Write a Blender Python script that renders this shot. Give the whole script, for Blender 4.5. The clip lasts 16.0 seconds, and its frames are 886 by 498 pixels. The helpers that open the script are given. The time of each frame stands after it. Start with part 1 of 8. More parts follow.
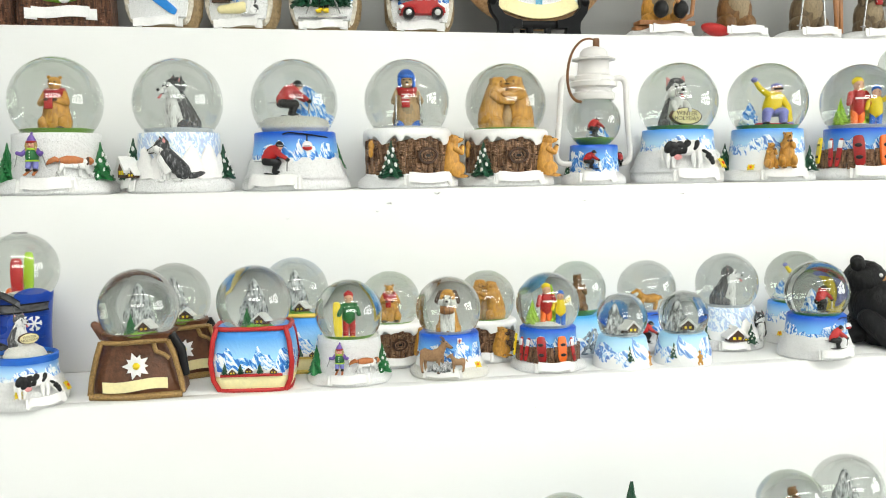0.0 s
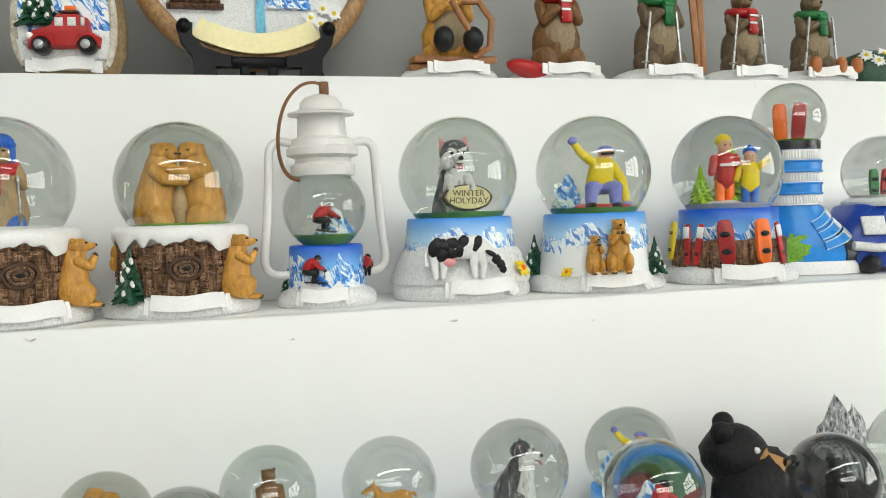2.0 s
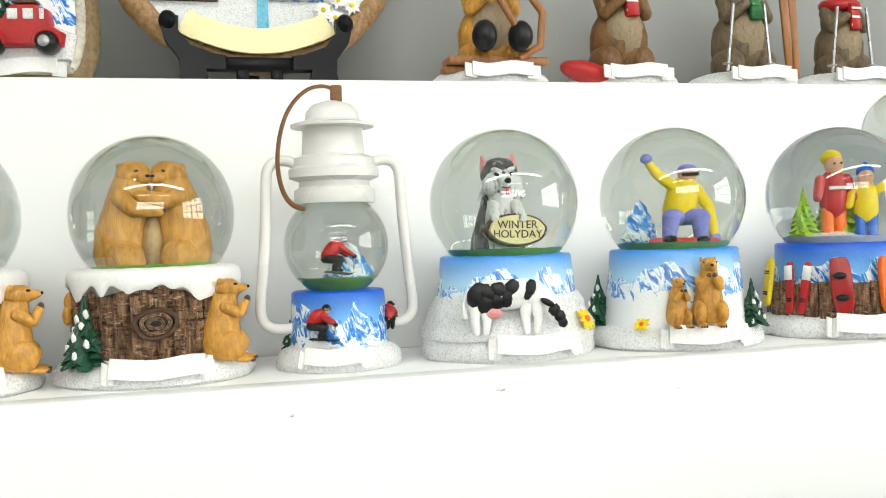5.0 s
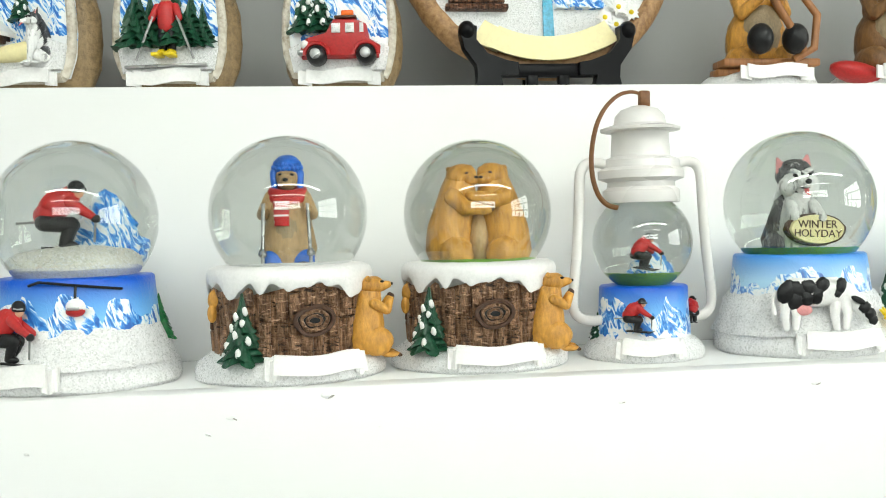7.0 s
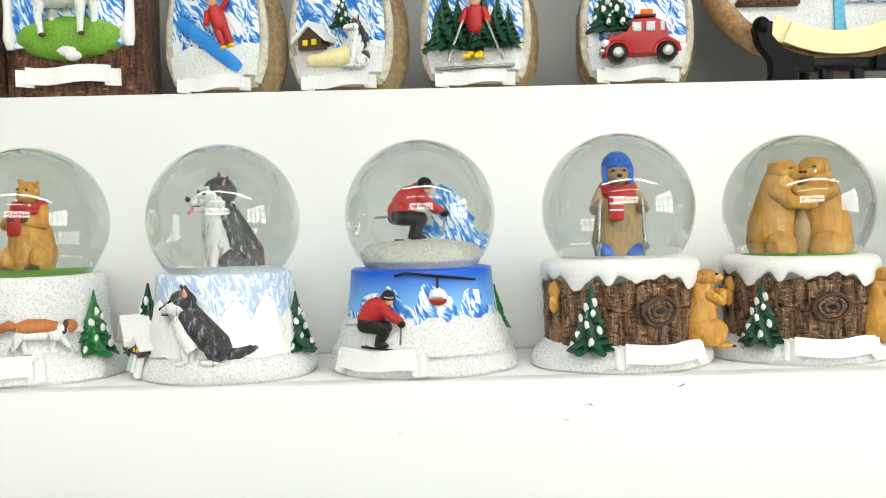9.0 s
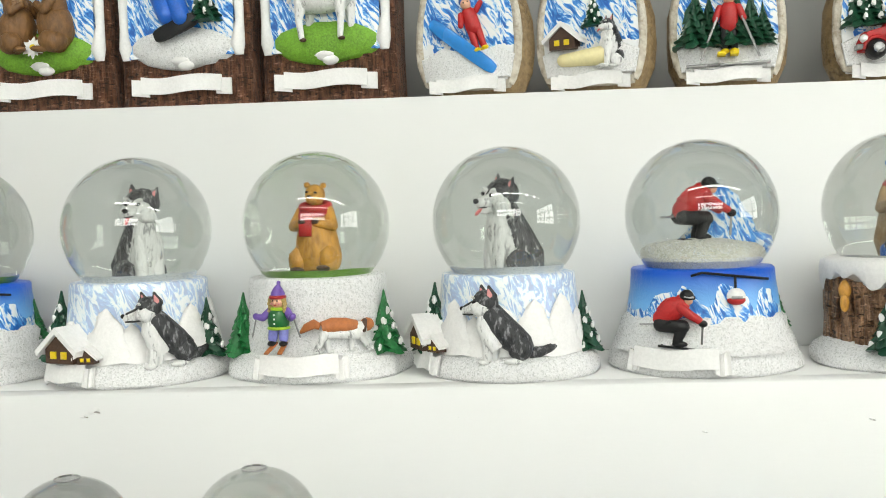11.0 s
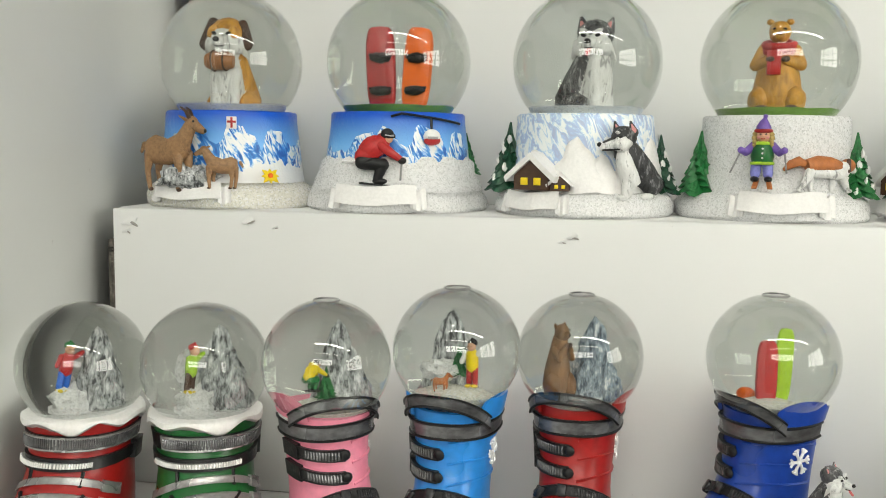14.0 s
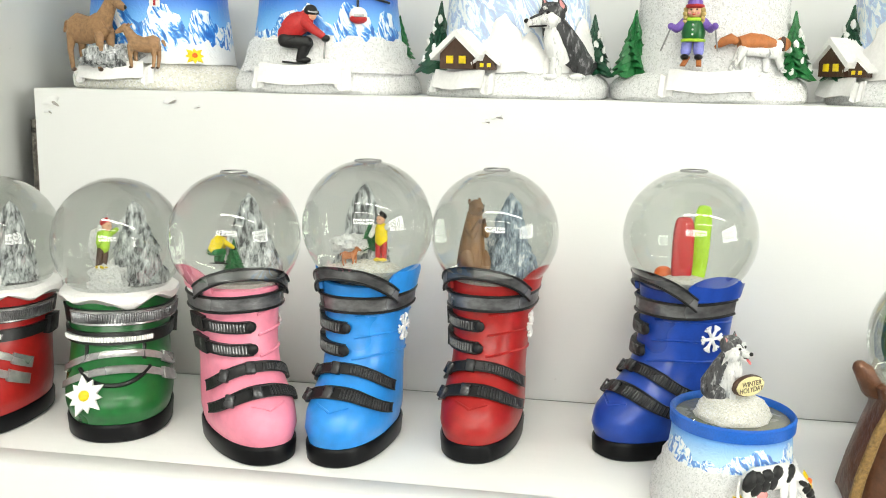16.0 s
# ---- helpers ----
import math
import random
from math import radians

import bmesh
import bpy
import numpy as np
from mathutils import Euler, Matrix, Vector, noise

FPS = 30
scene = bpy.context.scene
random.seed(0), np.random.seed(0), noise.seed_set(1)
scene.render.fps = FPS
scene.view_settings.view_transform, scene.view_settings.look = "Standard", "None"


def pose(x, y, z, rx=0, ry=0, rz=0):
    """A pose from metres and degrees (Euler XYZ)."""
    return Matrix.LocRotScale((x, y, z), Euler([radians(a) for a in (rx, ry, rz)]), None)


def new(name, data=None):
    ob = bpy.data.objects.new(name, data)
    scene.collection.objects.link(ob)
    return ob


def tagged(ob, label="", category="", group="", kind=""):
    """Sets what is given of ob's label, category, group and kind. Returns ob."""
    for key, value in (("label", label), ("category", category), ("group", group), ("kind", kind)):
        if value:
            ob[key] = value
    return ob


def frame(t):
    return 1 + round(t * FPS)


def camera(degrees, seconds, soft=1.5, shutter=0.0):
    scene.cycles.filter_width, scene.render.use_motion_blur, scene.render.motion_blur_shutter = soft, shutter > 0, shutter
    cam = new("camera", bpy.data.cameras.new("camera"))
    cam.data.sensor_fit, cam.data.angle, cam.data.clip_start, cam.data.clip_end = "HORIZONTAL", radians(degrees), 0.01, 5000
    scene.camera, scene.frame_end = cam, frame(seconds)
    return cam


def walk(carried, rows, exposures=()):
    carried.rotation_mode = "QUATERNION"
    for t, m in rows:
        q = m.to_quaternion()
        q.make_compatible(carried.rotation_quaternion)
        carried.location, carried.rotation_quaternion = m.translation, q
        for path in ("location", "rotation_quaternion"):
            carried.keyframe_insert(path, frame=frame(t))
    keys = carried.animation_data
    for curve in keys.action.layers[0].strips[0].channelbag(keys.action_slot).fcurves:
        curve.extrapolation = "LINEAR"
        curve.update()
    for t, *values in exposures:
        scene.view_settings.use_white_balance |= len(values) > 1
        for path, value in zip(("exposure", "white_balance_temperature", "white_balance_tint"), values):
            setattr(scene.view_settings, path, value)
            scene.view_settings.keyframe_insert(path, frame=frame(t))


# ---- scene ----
cam = camera(51.1, 16.0, 1.0)
METRES, EYE, TILT, LEAN, TURN = 1.0, 1.35, -4.9, 0.85, -12.0
ROWS = [
    (0.0, 0.0, 0.0, 0.0, 0.0, 0.0, -0.0),
    (0.5, 0.0416, 0.0778, 0.0144, -0.91, 0.38, 0.18),
    (1.0, 0.085, 0.1609, 0.0337, -1.83, 0.88, 0.42),
    (1.5, 0.1236, 0.2258, 0.0511, -2.98, 1.56, 0.86),
    (2.0, 0.155, 0.2742, 0.0608, -4.22, 2.66, 1.38),
    (2.5, 0.1748, 0.3172, 0.0695, -4.55, 3.24, 1.9),
    (3.0, 0.1843, 0.3616, 0.0735, -4.9, 3.3, 2.0),
    (5.5, 0.1386, 0.377, 0.0776, -0.8, 4.04, 0.78),
    (6.0, 0.1114, 0.3712, 0.076, 1.05, 3.97, 0.29),
    (6.5, 0.0974, 0.3616, 0.0776, 3.1, 3.72, 0.04),
    (7.0, 0.0719, 0.3531, 0.0793, 4.8, 3.47, 0.16),
    (7.5, 0.0455, 0.3455, 0.0791, 6.86, 3.44, 0.02),
    (8.0, 0.0211, 0.338, 0.0785, 8.64, 3.28, -0.11),
    (8.5, -0.0034, 0.3307, 0.0781, 9.95, 3.11, -0.32),
    (11.0, -0.1209, 0.2943, 0.0831, 15.12, 2.18, -0.36),
    (11.5, -0.1602, 0.2889, 0.0801, 14.91, 1.97, -0.89),
    (12.0, -0.2041, 0.2745, 0.077, 15.3, 1.72, -1.65),
    (12.5, -0.245, 0.2605, 0.0733, 16.93, 1.34, -2.35),
    (13.0, -0.2705, 0.2541, 0.0642, 18.46, 0.81, -2.76),
    (13.5, -0.2824, 0.2495, 0.0453, 19.46, -0.27, -3.05),
    (14.0, -0.2844, 0.2536, 0.0332, 20.4, -1.99, -3.33),
    (14.5, -0.2855, 0.2577, 0.0185, 20.77, -3.61, -3.59),
    (15.0, -0.2795, 0.2561, 0.0148, 21.22, -5.28, -3.62),
    (15.5, -0.2684, 0.2615, 0.0124, 21.48, -5.67, -3.79),
    (16.0, -0.2506, 0.2723, 0.0119, 20.99, -6.01, -3.74),
]
EXPOSURES = [(0.0, -1.63, 6500, 10.0), (0.6, -1.68, 6498, 9.9), (1.2, -2.07, 6496, 9.8), (1.8, -2.09, 6493, 9.7), (2.5, -1.81, 6491, 9.5), (3.0, -1.69, 6489, 9.5), (5.5, -1.63, 6480, 9.0), (6.0, -1.63, 6400, 7.0), (7.0, -1.66, 6380, 6.0), (7.5, -1.61, 6400, 6.5), (8.0, -1.73, 6420, 7.0), (8.5, -1.6, 6480, 9.0), (11.0, -1.77, 6547, 9.8), (11.5, -1.73, 6560, 10.0), (12.5, -1.64, 6850, 10.5), (13.0, -1.63, 6850, 10.5), (13.5, -1.71, 6880, 10.5), (14.0, -1.88, 6820, 10.0), (14.5, -1.80, 6700, 9.0), (15.0, -1.55, 6680, 10.0), (15.5, -1.39, 6690, 9.5), (16.0, -1.34, 6700, 9.0)]
walk(cam, [(t, pose(0, 0, EYE, TILT, LEAN, TURN) @ pose(METRES * x, METRES * y, METRES * z, 90 + pitch, roll, yaw)) for t, x, y, z, yaw, pitch, roll in ROWS], EXPOSURES)

# ---- light ----
world = bpy.data.worlds.new("world")
scene.world = world
world.use_nodes = True
wn = world.node_tree
sky = wn.nodes.new("ShaderNodeTexSky")
sky.sky_type, sky.sun_disc, sky.sun_elevation, sky.sun_rotation = "NISHITA", False, radians(35), radians(170)
wn.links.new(sky.outputs[0], wn.nodes["Background"].inputs[0])
wn.nodes["Background"].inputs[1].default_value = 0.10


def area(name, m, sx, sy, watts, color=(1, 1, 1)):
    data = bpy.data.lights.new(name, "AREA")
    data.shape, data.size, data.size_y, data.energy, data.color = "RECTANGLE", sx, sy, watts, color
    ob = new(name, data)
    ob.matrix_world = m
    return ob


# ---- materials ----
def nodes(name):
    m = bpy.data.materials.new(name)
    m.use_nodes = True
    t = m.node_tree
    return m, t, t.nodes["Principled BSDF"]


def noise_tex(t, coord, scale, detail=3.0, rough=0.55, stretch=None):
    n = t.nodes.new("ShaderNodeTexNoise")
    n.inputs["Scale"].default_value, n.inputs["Detail"].default_value, n.inputs["Roughness"].default_value = scale, detail, rough
    if stretch:
        mp = t.nodes.new("ShaderNodeMapping")
        mp.inputs["Scale"].default_value = stretch
        t.links.new(coord, mp.inputs[0])
        coord = mp.outputs[0]
    t.links.new(coord, n.inputs["Vector"])
    return n.outputs[0]


def ramp(t, fac, stops):
    r = t.nodes.new("ShaderNodeValToRGB")
    els = r.color_ramp.elements
    while len(els) < len(stops):
        els.new(0.5)
    for e, (p, c) in zip(els, stops):
        e.position, e.color = p, (*c, 1)
    t.links.new(fac, r.inputs[0])
    return r.outputs[0]


def math_node(t, op, a, b=None, clamp=False):
    n = t.nodes.new("ShaderNodeMath")
    n.operation, n.use_clamp = op, clamp
    for i, v in enumerate((a, b)):
        if v is None:
            continue
        if isinstance(v, (int, float)):
            n.inputs[i].default_value = v
        else:
            t.links.new(v, n.inputs[i])
    return n.outputs[0]


def mix(t, fac, a, b):
    n = t.nodes.new("ShaderNodeMix")
    n.data_type = "RGBA"
    for i, v in ((0, fac), (6, a), (7, b)):
        if isinstance(v, (int, float)):
            n.inputs[i].default_value = v
        elif isinstance(v, tuple):
            n.inputs[i].default_value = (*v, 1)
        else:
            t.links.new(v, n.inputs[i])
    return n.outputs[2]


def bump(t, b, height, strength, dist):
    n = t.nodes.new("ShaderNodeBump")
    n.inputs["Strength"].default_value, n.inputs["Distance"].default_value = strength, dist
    t.links.new(height, n.inputs["Height"])
    t.links.new(n.outputs[0], b.inputs["Normal"])


def objcoord(t):
    return t.nodes.new("ShaderNodeTexCoord").outputs["Object"]


def shade(c, k):
    return tuple(min(1, v * k) for v in c)


def paint(name, c, rough=0.4, var=0.3, grain=900, strength=0.25, dist=0.0006, stretch=None, metal=0.0, dark=None, coat=0.0, spec=0.5):
    """Painted resin: a wash of darker paint in the grain, uneven gloss, fine relief."""
    m, t, b = nodes(name)
    co = objcoord(t)
    fine = noise_tex(t, co, grain, 4, 0.6, stretch)
    big = noise_tex(t, co, grain / 9, 2)
    d = dark or shade(c, 1 - var)
    f1 = math_node(t, "MULTIPLY", ramp(t, fine, [(0.3, (1, 1, 1)), (0.62, (0, 0, 0))]), 0.9)
    col = mix(t, f1, c, d)
    col = mix(t, math_node(t, "MULTIPLY", ramp(t, big, [(0.42, (0, 0, 0)), (0.75, (1, 1, 1))]), 0.5), col, shade(c, 1 + var * 0.5))
    t.links.new(col, b.inputs["Base Color"])
    t.links.new(math_node(t, "ADD", math_node(t, "MULTIPLY", big, 0.25), rough - 0.12), b.inputs["Roughness"])
    b.inputs["Metallic"].default_value = metal
    b.inputs["Coat Weight"].default_value = coat
    b.inputs["Specular IOR Level"].default_value = spec
    bump(t, b, fine, strength, dist)
    return m


def glitter(name, c):
    """Snow paste with glitter grains."""
    m, t, b = nodes(name)
    co = objcoord(t)
    v = t.nodes.new("ShaderNodeTexVoronoi")
    v.inputs["Scale"].default_value = 1700
    t.links.new(co, v.inputs["Vector"])
    fine = noise_tex(t, co, 800, 4, 0.7)
    big = noise_tex(t, co, 70, 2)
    col = mix(t, ramp(t, fine, [(0.34, (1, 1, 1)), (0.54, (0, 0, 0))]), c, shade(c, 0.85))
    sp = t.nodes.new("ShaderNodeSeparateColor")
    t.links.new(v.outputs["Color"], sp.inputs[0])
    col = mix(t, ramp(t, sp.outputs[1], [(0.78, (0, 0, 0)), (0.84, (0.8, 0.8, 0.8))]), col, shade(c, 0.72))
    col = mix(t, ramp(t, sp.outputs[2], [(0.76, (0, 0, 0)), (0.80, (1, 1, 1))]), col, (0.97, 0.97, 0.98))
    col = mix(t, math_node(t, "MULTIPLY", big, 0.3), col, shade(c, 0.92))
    t.links.new(col, b.inputs["Base Color"])
    t.links.new(ramp(t, sp.outputs[0], [(0.84, (0.6, 0.6, 0.6)), (0.88, (0.10, 0.10, 0.10))]), b.inputs["Roughness"])
    h = math_node(t, "ADD", math_node(t, "MULTIPLY", fine, 1.0), math_node(t, "MULTIPLY", sp.outputs[1], 0.9))
    bump(t, b, h, 0.8, 0.0011)
    return m


def alpine(name, snow_z, top_z, sky_top=(0.0, 0.09, 0.58), sky_low=(0.18, 0.50, 0.9), peak=0.75, snow=(0.86, 0.87, 0.88), pale=0.0):
    """Hand-painted range of blue and white peaks, in slanting strokes, between a snow field and a blue sky band."""
    m, t, b = nodes(name)
    co = objcoord(t)
    s = t.nodes.new("ShaderNodeSeparateXYZ")
    t.links.new(co, s.inputs[0])
    z = s.outputs[2]
    u = math_node(t, "DIVIDE", math_node(t, "SUBTRACT", z, snow_z), top_z - snow_z)
    # pointed ridge line out of folded waves round the drum
    along = math_node(t, "ADD", s.outputs[0], math_node(t, "MULTIPLY", s.outputs[1], 0.35))
    wob = noise_tex(t, co, 60, 2, 0.5, (1, 1, 0.0))
    fold = math_node(t, "PINGPONG", math_node(t, "ADD", math_node(t, "MULTIPLY", along, 95.0), math_node(t, "MULTIPLY", wob, 2.6)), 1.0)
    fold2 = math_node(t, "PINGPONG", math_node(t, "ADD", math_node(t, "MULTIPLY", along, 230.0), math_node(t, "MULTIPLY", wob, 4.0)), 1.0)
    ridge = math_node(t, "ADD", math_node(t, "MULTIPLY", fold, 0.40), math_node(t, "MULTIPLY", fold2, 0.12))
    h = math_node(t, "ADD", math_node(t, "SUBTRACT", ridge, 0.26), peak)
    is_sky = math_node(t, "GREATER_THAN", u, h)
    # strokes that run down from the tops
    lean = math_node(t, "MULTIPLY", math_node(t, "SUBTRACT", math_node(t, "PINGPONG", math_node(t, "ADD", math_node(t, "MULTIPLY", along, 95.0), math_node(t, "MULTIPLY", wob, 2.6)), 1.0), 0.5), 0.004)
    cv = t.nodes.new("ShaderNodeCombineXYZ")
    t.links.new(math_node(t, "ADD", math_node(t, "ADD", s.outputs[0], lean), math_node(t, "MULTIPLY", z, 0.55)), cv.inputs[0])
    t.links.new(s.outputs[1], cv.inputs[1])
    t.links.new(z, cv.inputs[2])
    n = t.nodes.new("ShaderNodeTexNoise")
    n.inputs["Scale"].default_value, n.inputs["Detail"].default_value, n.inputs["Roughness"].default_value, n.inputs["Distortion"].default_value = 230, 4, 0.62, 1.1
    mp = t.nodes.new("ShaderNodeMapping")
    mp.inputs["Scale"].default_value = (1.25, 1.25, 0.42)
    t.links.new(cv.outputs[0], mp.inputs[0])
    t.links.new(mp.outputs[0], n.inputs["Vector"])
    streak = n.outputs[0]
    rock = ramp(t, streak, [(0.36, (0.012, 0.11, 0.48)), (0.46, (0.04, 0.27, 0.74)), (0.50, (0.36, 0.62, 0.88)), (0.535, (0.84, 0.88, 0.92)), (0.6, (0.9, 0.92, 0.94))])
    if pale:
        rock = mix(t, pale, rock, (0.84, 0.89, 0.93))
    skycol = ramp(t, u, [(0.45, sky_low), (1.0, sky_top)])
    col = mix(t, is_sky, rock, skycol)
    low = noise_tex(t, co, 120, 3, 0.6)
    is_snow = math_node(t, "LESS_THAN", u, math_node(t, "MULTIPLY", math_node(t, "SUBTRACT", low, 0.42), 0.9))
    col = mix(t, is_snow, col, snow)
    t.links.new(col, b.inputs["Base Color"])
    b.inputs["Roughness"].default_value = 0.32
    bump(t, b, math_node(t, "ADD", streak, math_node(t, "MULTIPLY", noise_tex(t, co, 800, 3), 0.4)), 0.45, 0.0010)
    return m


def glass(name, ior=1.33):
    m, t, b = nodes(name)
    # grey-green tint puts the shade inside the balls into the glass colour
    b.inputs["Base Color"].default_value = (0.63, 0.66, 0.63, 1)
    b.inputs["Transmission Weight"].default_value = 1
    b.inputs["Roughness"].default_value = 0.0
    b.inputs["IOR"].default_value = ior
    b.inputs["Coat Weight"].default_value = 1
    b.inputs["Coat Roughness"].default_value = 0.0
    b.inputs["Coat IOR"].default_value = 1.55
    return m


def bark_mat(name, a, c):
    m, t, b = nodes(name)
    co = objcoord(t)
    n = noise_tex(t, co, 330, 5, 0.65, (1.5, 1.5, 0.28))
    g = noise_tex(t, co, 1100, 3, 0.6, (1, 1, 0.4))
    cr = noise_tex(t, co, 420, 3, 0.6, (0.5, 0.5, 1.6))
    col = ramp(t, n, [(0.3, shade(a, 0.25)), (0.43, a), (0.58, c), (0.72, shade(c, 1.6))])
    col = mix(t, math_node(t, "MULTIPLY", g, 0.4), col, shade(a, 0.5))
    col = mix(t, ramp(t, cr, [(0.36, (1, 1, 1)), (0.41, (0, 0, 0))]), col, shade(a, 0.22))
    col = mix(t, ramp(t, cr, [(0.60, (0, 0, 0)), (0.70, (0.75, 0.75, 0.75))]), col, tuple(min(0.75, v * 1.7 + 0.10) for v in c))
    t.links.new(col, b.inputs["Base Color"])
    b.inputs["Roughness"].default_value = 0.38
    bump(t, b, math_node(t, 'ADD', math_node(t, 'ADD', n, math_node(t, 'MULTIPLY', g, 0.5)), math_node(t, 'MULTIPLY', cr, 0.7)), 1.0, 0.0035)
    return m


def fur_mat(name, low, mid, high):
    """Painted fur: dark grooves, mid coat and dry-brushed tips in combed strokes."""
    m, t, b = nodes(name)
    co = objcoord(t)
    n = noise_tex(t, co, 300, 4, 0.6, (1.6, 1.6, 0.55))
    g = noise_tex(t, co, 1000, 3, 0.6, (1, 1, 0.4))
    v = math_node(t, "ADD", math_node(t, "MULTIPLY", n, 0.72), math_node(t, "MULTIPLY", g, 0.28))
    t.links.new(ramp(t, v, [(0.38, low), (0.45, mid), (0.54, mid), (0.62, high)]), b.inputs["Base Color"])
    b.inputs["Roughness"].default_value = 0.45
    bump(t, b, v, 0.9, 0.0014)
    return m


def rock_mat(name, a=(0.08, 0.085, 0.09), c=(0.5, 0.52, 0.53)):
    m, t, b = nodes(name)
    co = objcoord(t)
    n = noise_tex(t, co, 420, 5, 0.7, (1.4, 1.4, 0.5))
    t.links.new(ramp(t, n, [(0.32, shade(a, 0.5)), (0.41, a), (0.48, shade(c, 0.7)), (0.56, c), (0.64, (0.82, 0.83, 0.84))]), b.inputs["Base Color"])
    b.inputs["Roughness"].default_value = 0.6
    bump(t, b, n, 0.8, 0.0015)
    return m


def wall_paint(name, c, rough=0.45, scuff=0.06):
    """Brush-painted board: faint strokes, scuffs and small chips."""
    m, t, b = nodes(name)
    co = objcoord(t)
    stroke = noise_tex(t, co, 60, 4, 0.6, (0.12, 1, 1))
    big = noise_tex(t, co, 7, 3)
    grit = noise_tex(t, co, 160, 5, 0.7)
    col = mix(t, math_node(t, "MULTIPLY", ramp(t, big, [(0.4, (0, 0, 0)), (0.75, (1, 1, 1))]), 0.5), c, shade(c, 0.93))
    marks = ramp(t, grit, [(0.715, (0, 0, 0)), (0.74, (1, 1, 1))])
    col = mix(t, math_node(t, "MULTIPLY", marks, 0.55), col, (0.45, 0.43, 0.41))
    t.links.new(col, b.inputs["Base Color"])
    t.links.new(math_node(t, "ADD", math_node(t, "MULTIPLY", stroke, 0.25), rough - 0.12), b.inputs["Roughness"])
    bump(t, b, math_node(t, "ADD", stroke, math_node(t, "MULTIPLY", grit, 0.35)), 0.22, 0.0012)
    return m


WHITE_BOARD = wall_paint("white_board_paint", (0.84, 0.84, 0.835))
GREY_WALL = wall_paint("grey_wall_paint", (0.80, 0.81, 0.79), 0.6)
# one even grey, well darker than the boards in front
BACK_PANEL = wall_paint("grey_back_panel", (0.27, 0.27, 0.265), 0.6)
# grey for unseen room surfaces, kept dark to lower the bounced fill light
ROOM_WALL = wall_paint("unseen_wall_grey", (0.36, 0.36, 0.35), 0.7)
RAW_EDGE = bark_mat("raw_plywood_edge", (0.10, 0.085, 0.07), (0.3, 0.27, 0.23))
SNOW = glitter("glitter_snow", (0.93, 0.93, 0.93))
SNOW_WARM = glitter("cream_snow", (0.90, 0.88, 0.80))
WHITE = paint("white_paint", (0.86, 0.85, 0.84), 0.4, 0.1, 700)
PEARL = paint("pearl_plastic", (0.76, 0.74, 0.72), 0.28, 0.05, 90, 0.05, coat=0.3)
BLACK = paint("black_paint", (0.012, 0.012, 0.013), 0.34, 0.4, spec=0.3)
PLASTIC_BLACK = paint("black_plastic", (0.004, 0.004, 0.005), 0.34, 0.2, 300, 0.03, spec=0.16)
RED = paint("red_paint", (0.46, 0.014, 0.014), 0.4)
DEEP_RED = paint("deep_red_paint", (0.37, 0.012, 0.011), 0.33, 0.3, 260, 0.15)
ORANGE = paint("orange_paint", (0.86, 0.15, 0.01), 0.35, 0.15)
YELLOW = paint("yellow_paint", (0.88, 0.65, 0.01), 0.4, 0.2)
CREAM = paint("cream_paint", (0.86, 0.77, 0.42), 0.4, 0.12, 400)
GREEN = paint("fir_green", (0.015, 0.18, 0.045), 0.35, 0.6, 600, 0.5, 0.001)
DARK_GREEN = paint("dark_fir_green", (0.008, 0.065, 0.03), 0.35, 0.6, 600, 0.5, 0.001)
GRASS = paint("grass_green", (0.19, 0.42, 0.03), 0.55, 0.5, 800, 0.6, 0.001)
LIME = paint("lime_green", (0.38, 0.62, 0.03), 0.35, 0.25)
BOOT_GREEN = paint("boot_green", (0.008, 0.125, 0.026), 0.3, 0.3, 260, 0.12)
BLUE = paint("bright_blue", (0.01, 0.12, 0.55), 0.35, 0.25)
SKY_BLUE = paint("boot_sky_blue", (0.02, 0.25, 0.72), 0.3, 0.2, 260, 0.12)
NAVY = paint("boot_royal_blue", (0.008, 0.05, 0.34), 0.3, 0.3, 260, 0.12)
PINK = paint("boot_pink", (0.84, 0.26, 0.37), 0.36, 0.15, 260, 0.12)
EAR_PINK = paint("ear_pink", (0.72, 0.30, 0.30), 0.5, 0.2)
PURPLE = paint("violet_paint", (0.17, 0.09, 0.42), 0.4, 0.25)
PERIWINKLE = paint("periwinkle_paint", (0.22, 0.23, 0.62), 0.45, 0.25)
SKIN = paint("skin_paint", (0.72, 0.40, 0.26), 0.45, 0.15)
TAN = paint("marmot_tan", (0.62, 0.31, 0.05), 0.45, 0.5, 420, 0.8, 0.0010, (1, 1, 0.4), dark=(0.26, 0.11, 0.02))
FUR_BROWN = paint("marmot_brown", (0.21, 0.10, 0.03), 0.5, 0.5, 420, 0.8, 0.0010, (1, 1, 0.4), dark=(0.075, 0.032, 0.010))
FUR_GREY = paint("marmot_grey_brown", (0.17, 0.115, 0.062), 0.5, 0.5, 420, 0.8, 0.0010, (1, 1, 0.4), dark=(0.06, 0.04, 0.02))
DEER = paint("ibex_brown", (0.34, 0.19, 0.09), 0.5, 0.5, 600, 0.4)
RUST = paint("rust_fur", (0.46, 0.15, 0.04), 0.45, 0.4, 600, 0.4)
HUSKY_GREY = fur_mat("husky_grey", (0.008, 0.008, 0.009), (0.075, 0.075, 0.08), (0.42, 0.42, 0.42))
STRAP_METAL = paint("worn_strap_metal", (0.22, 0.22, 0.23), 0.27, 0.9, 140, 0.6, 0.0008, (0.6, 0.6, 1.2), 0.6, dark=(0.008, 0.008, 0.009))
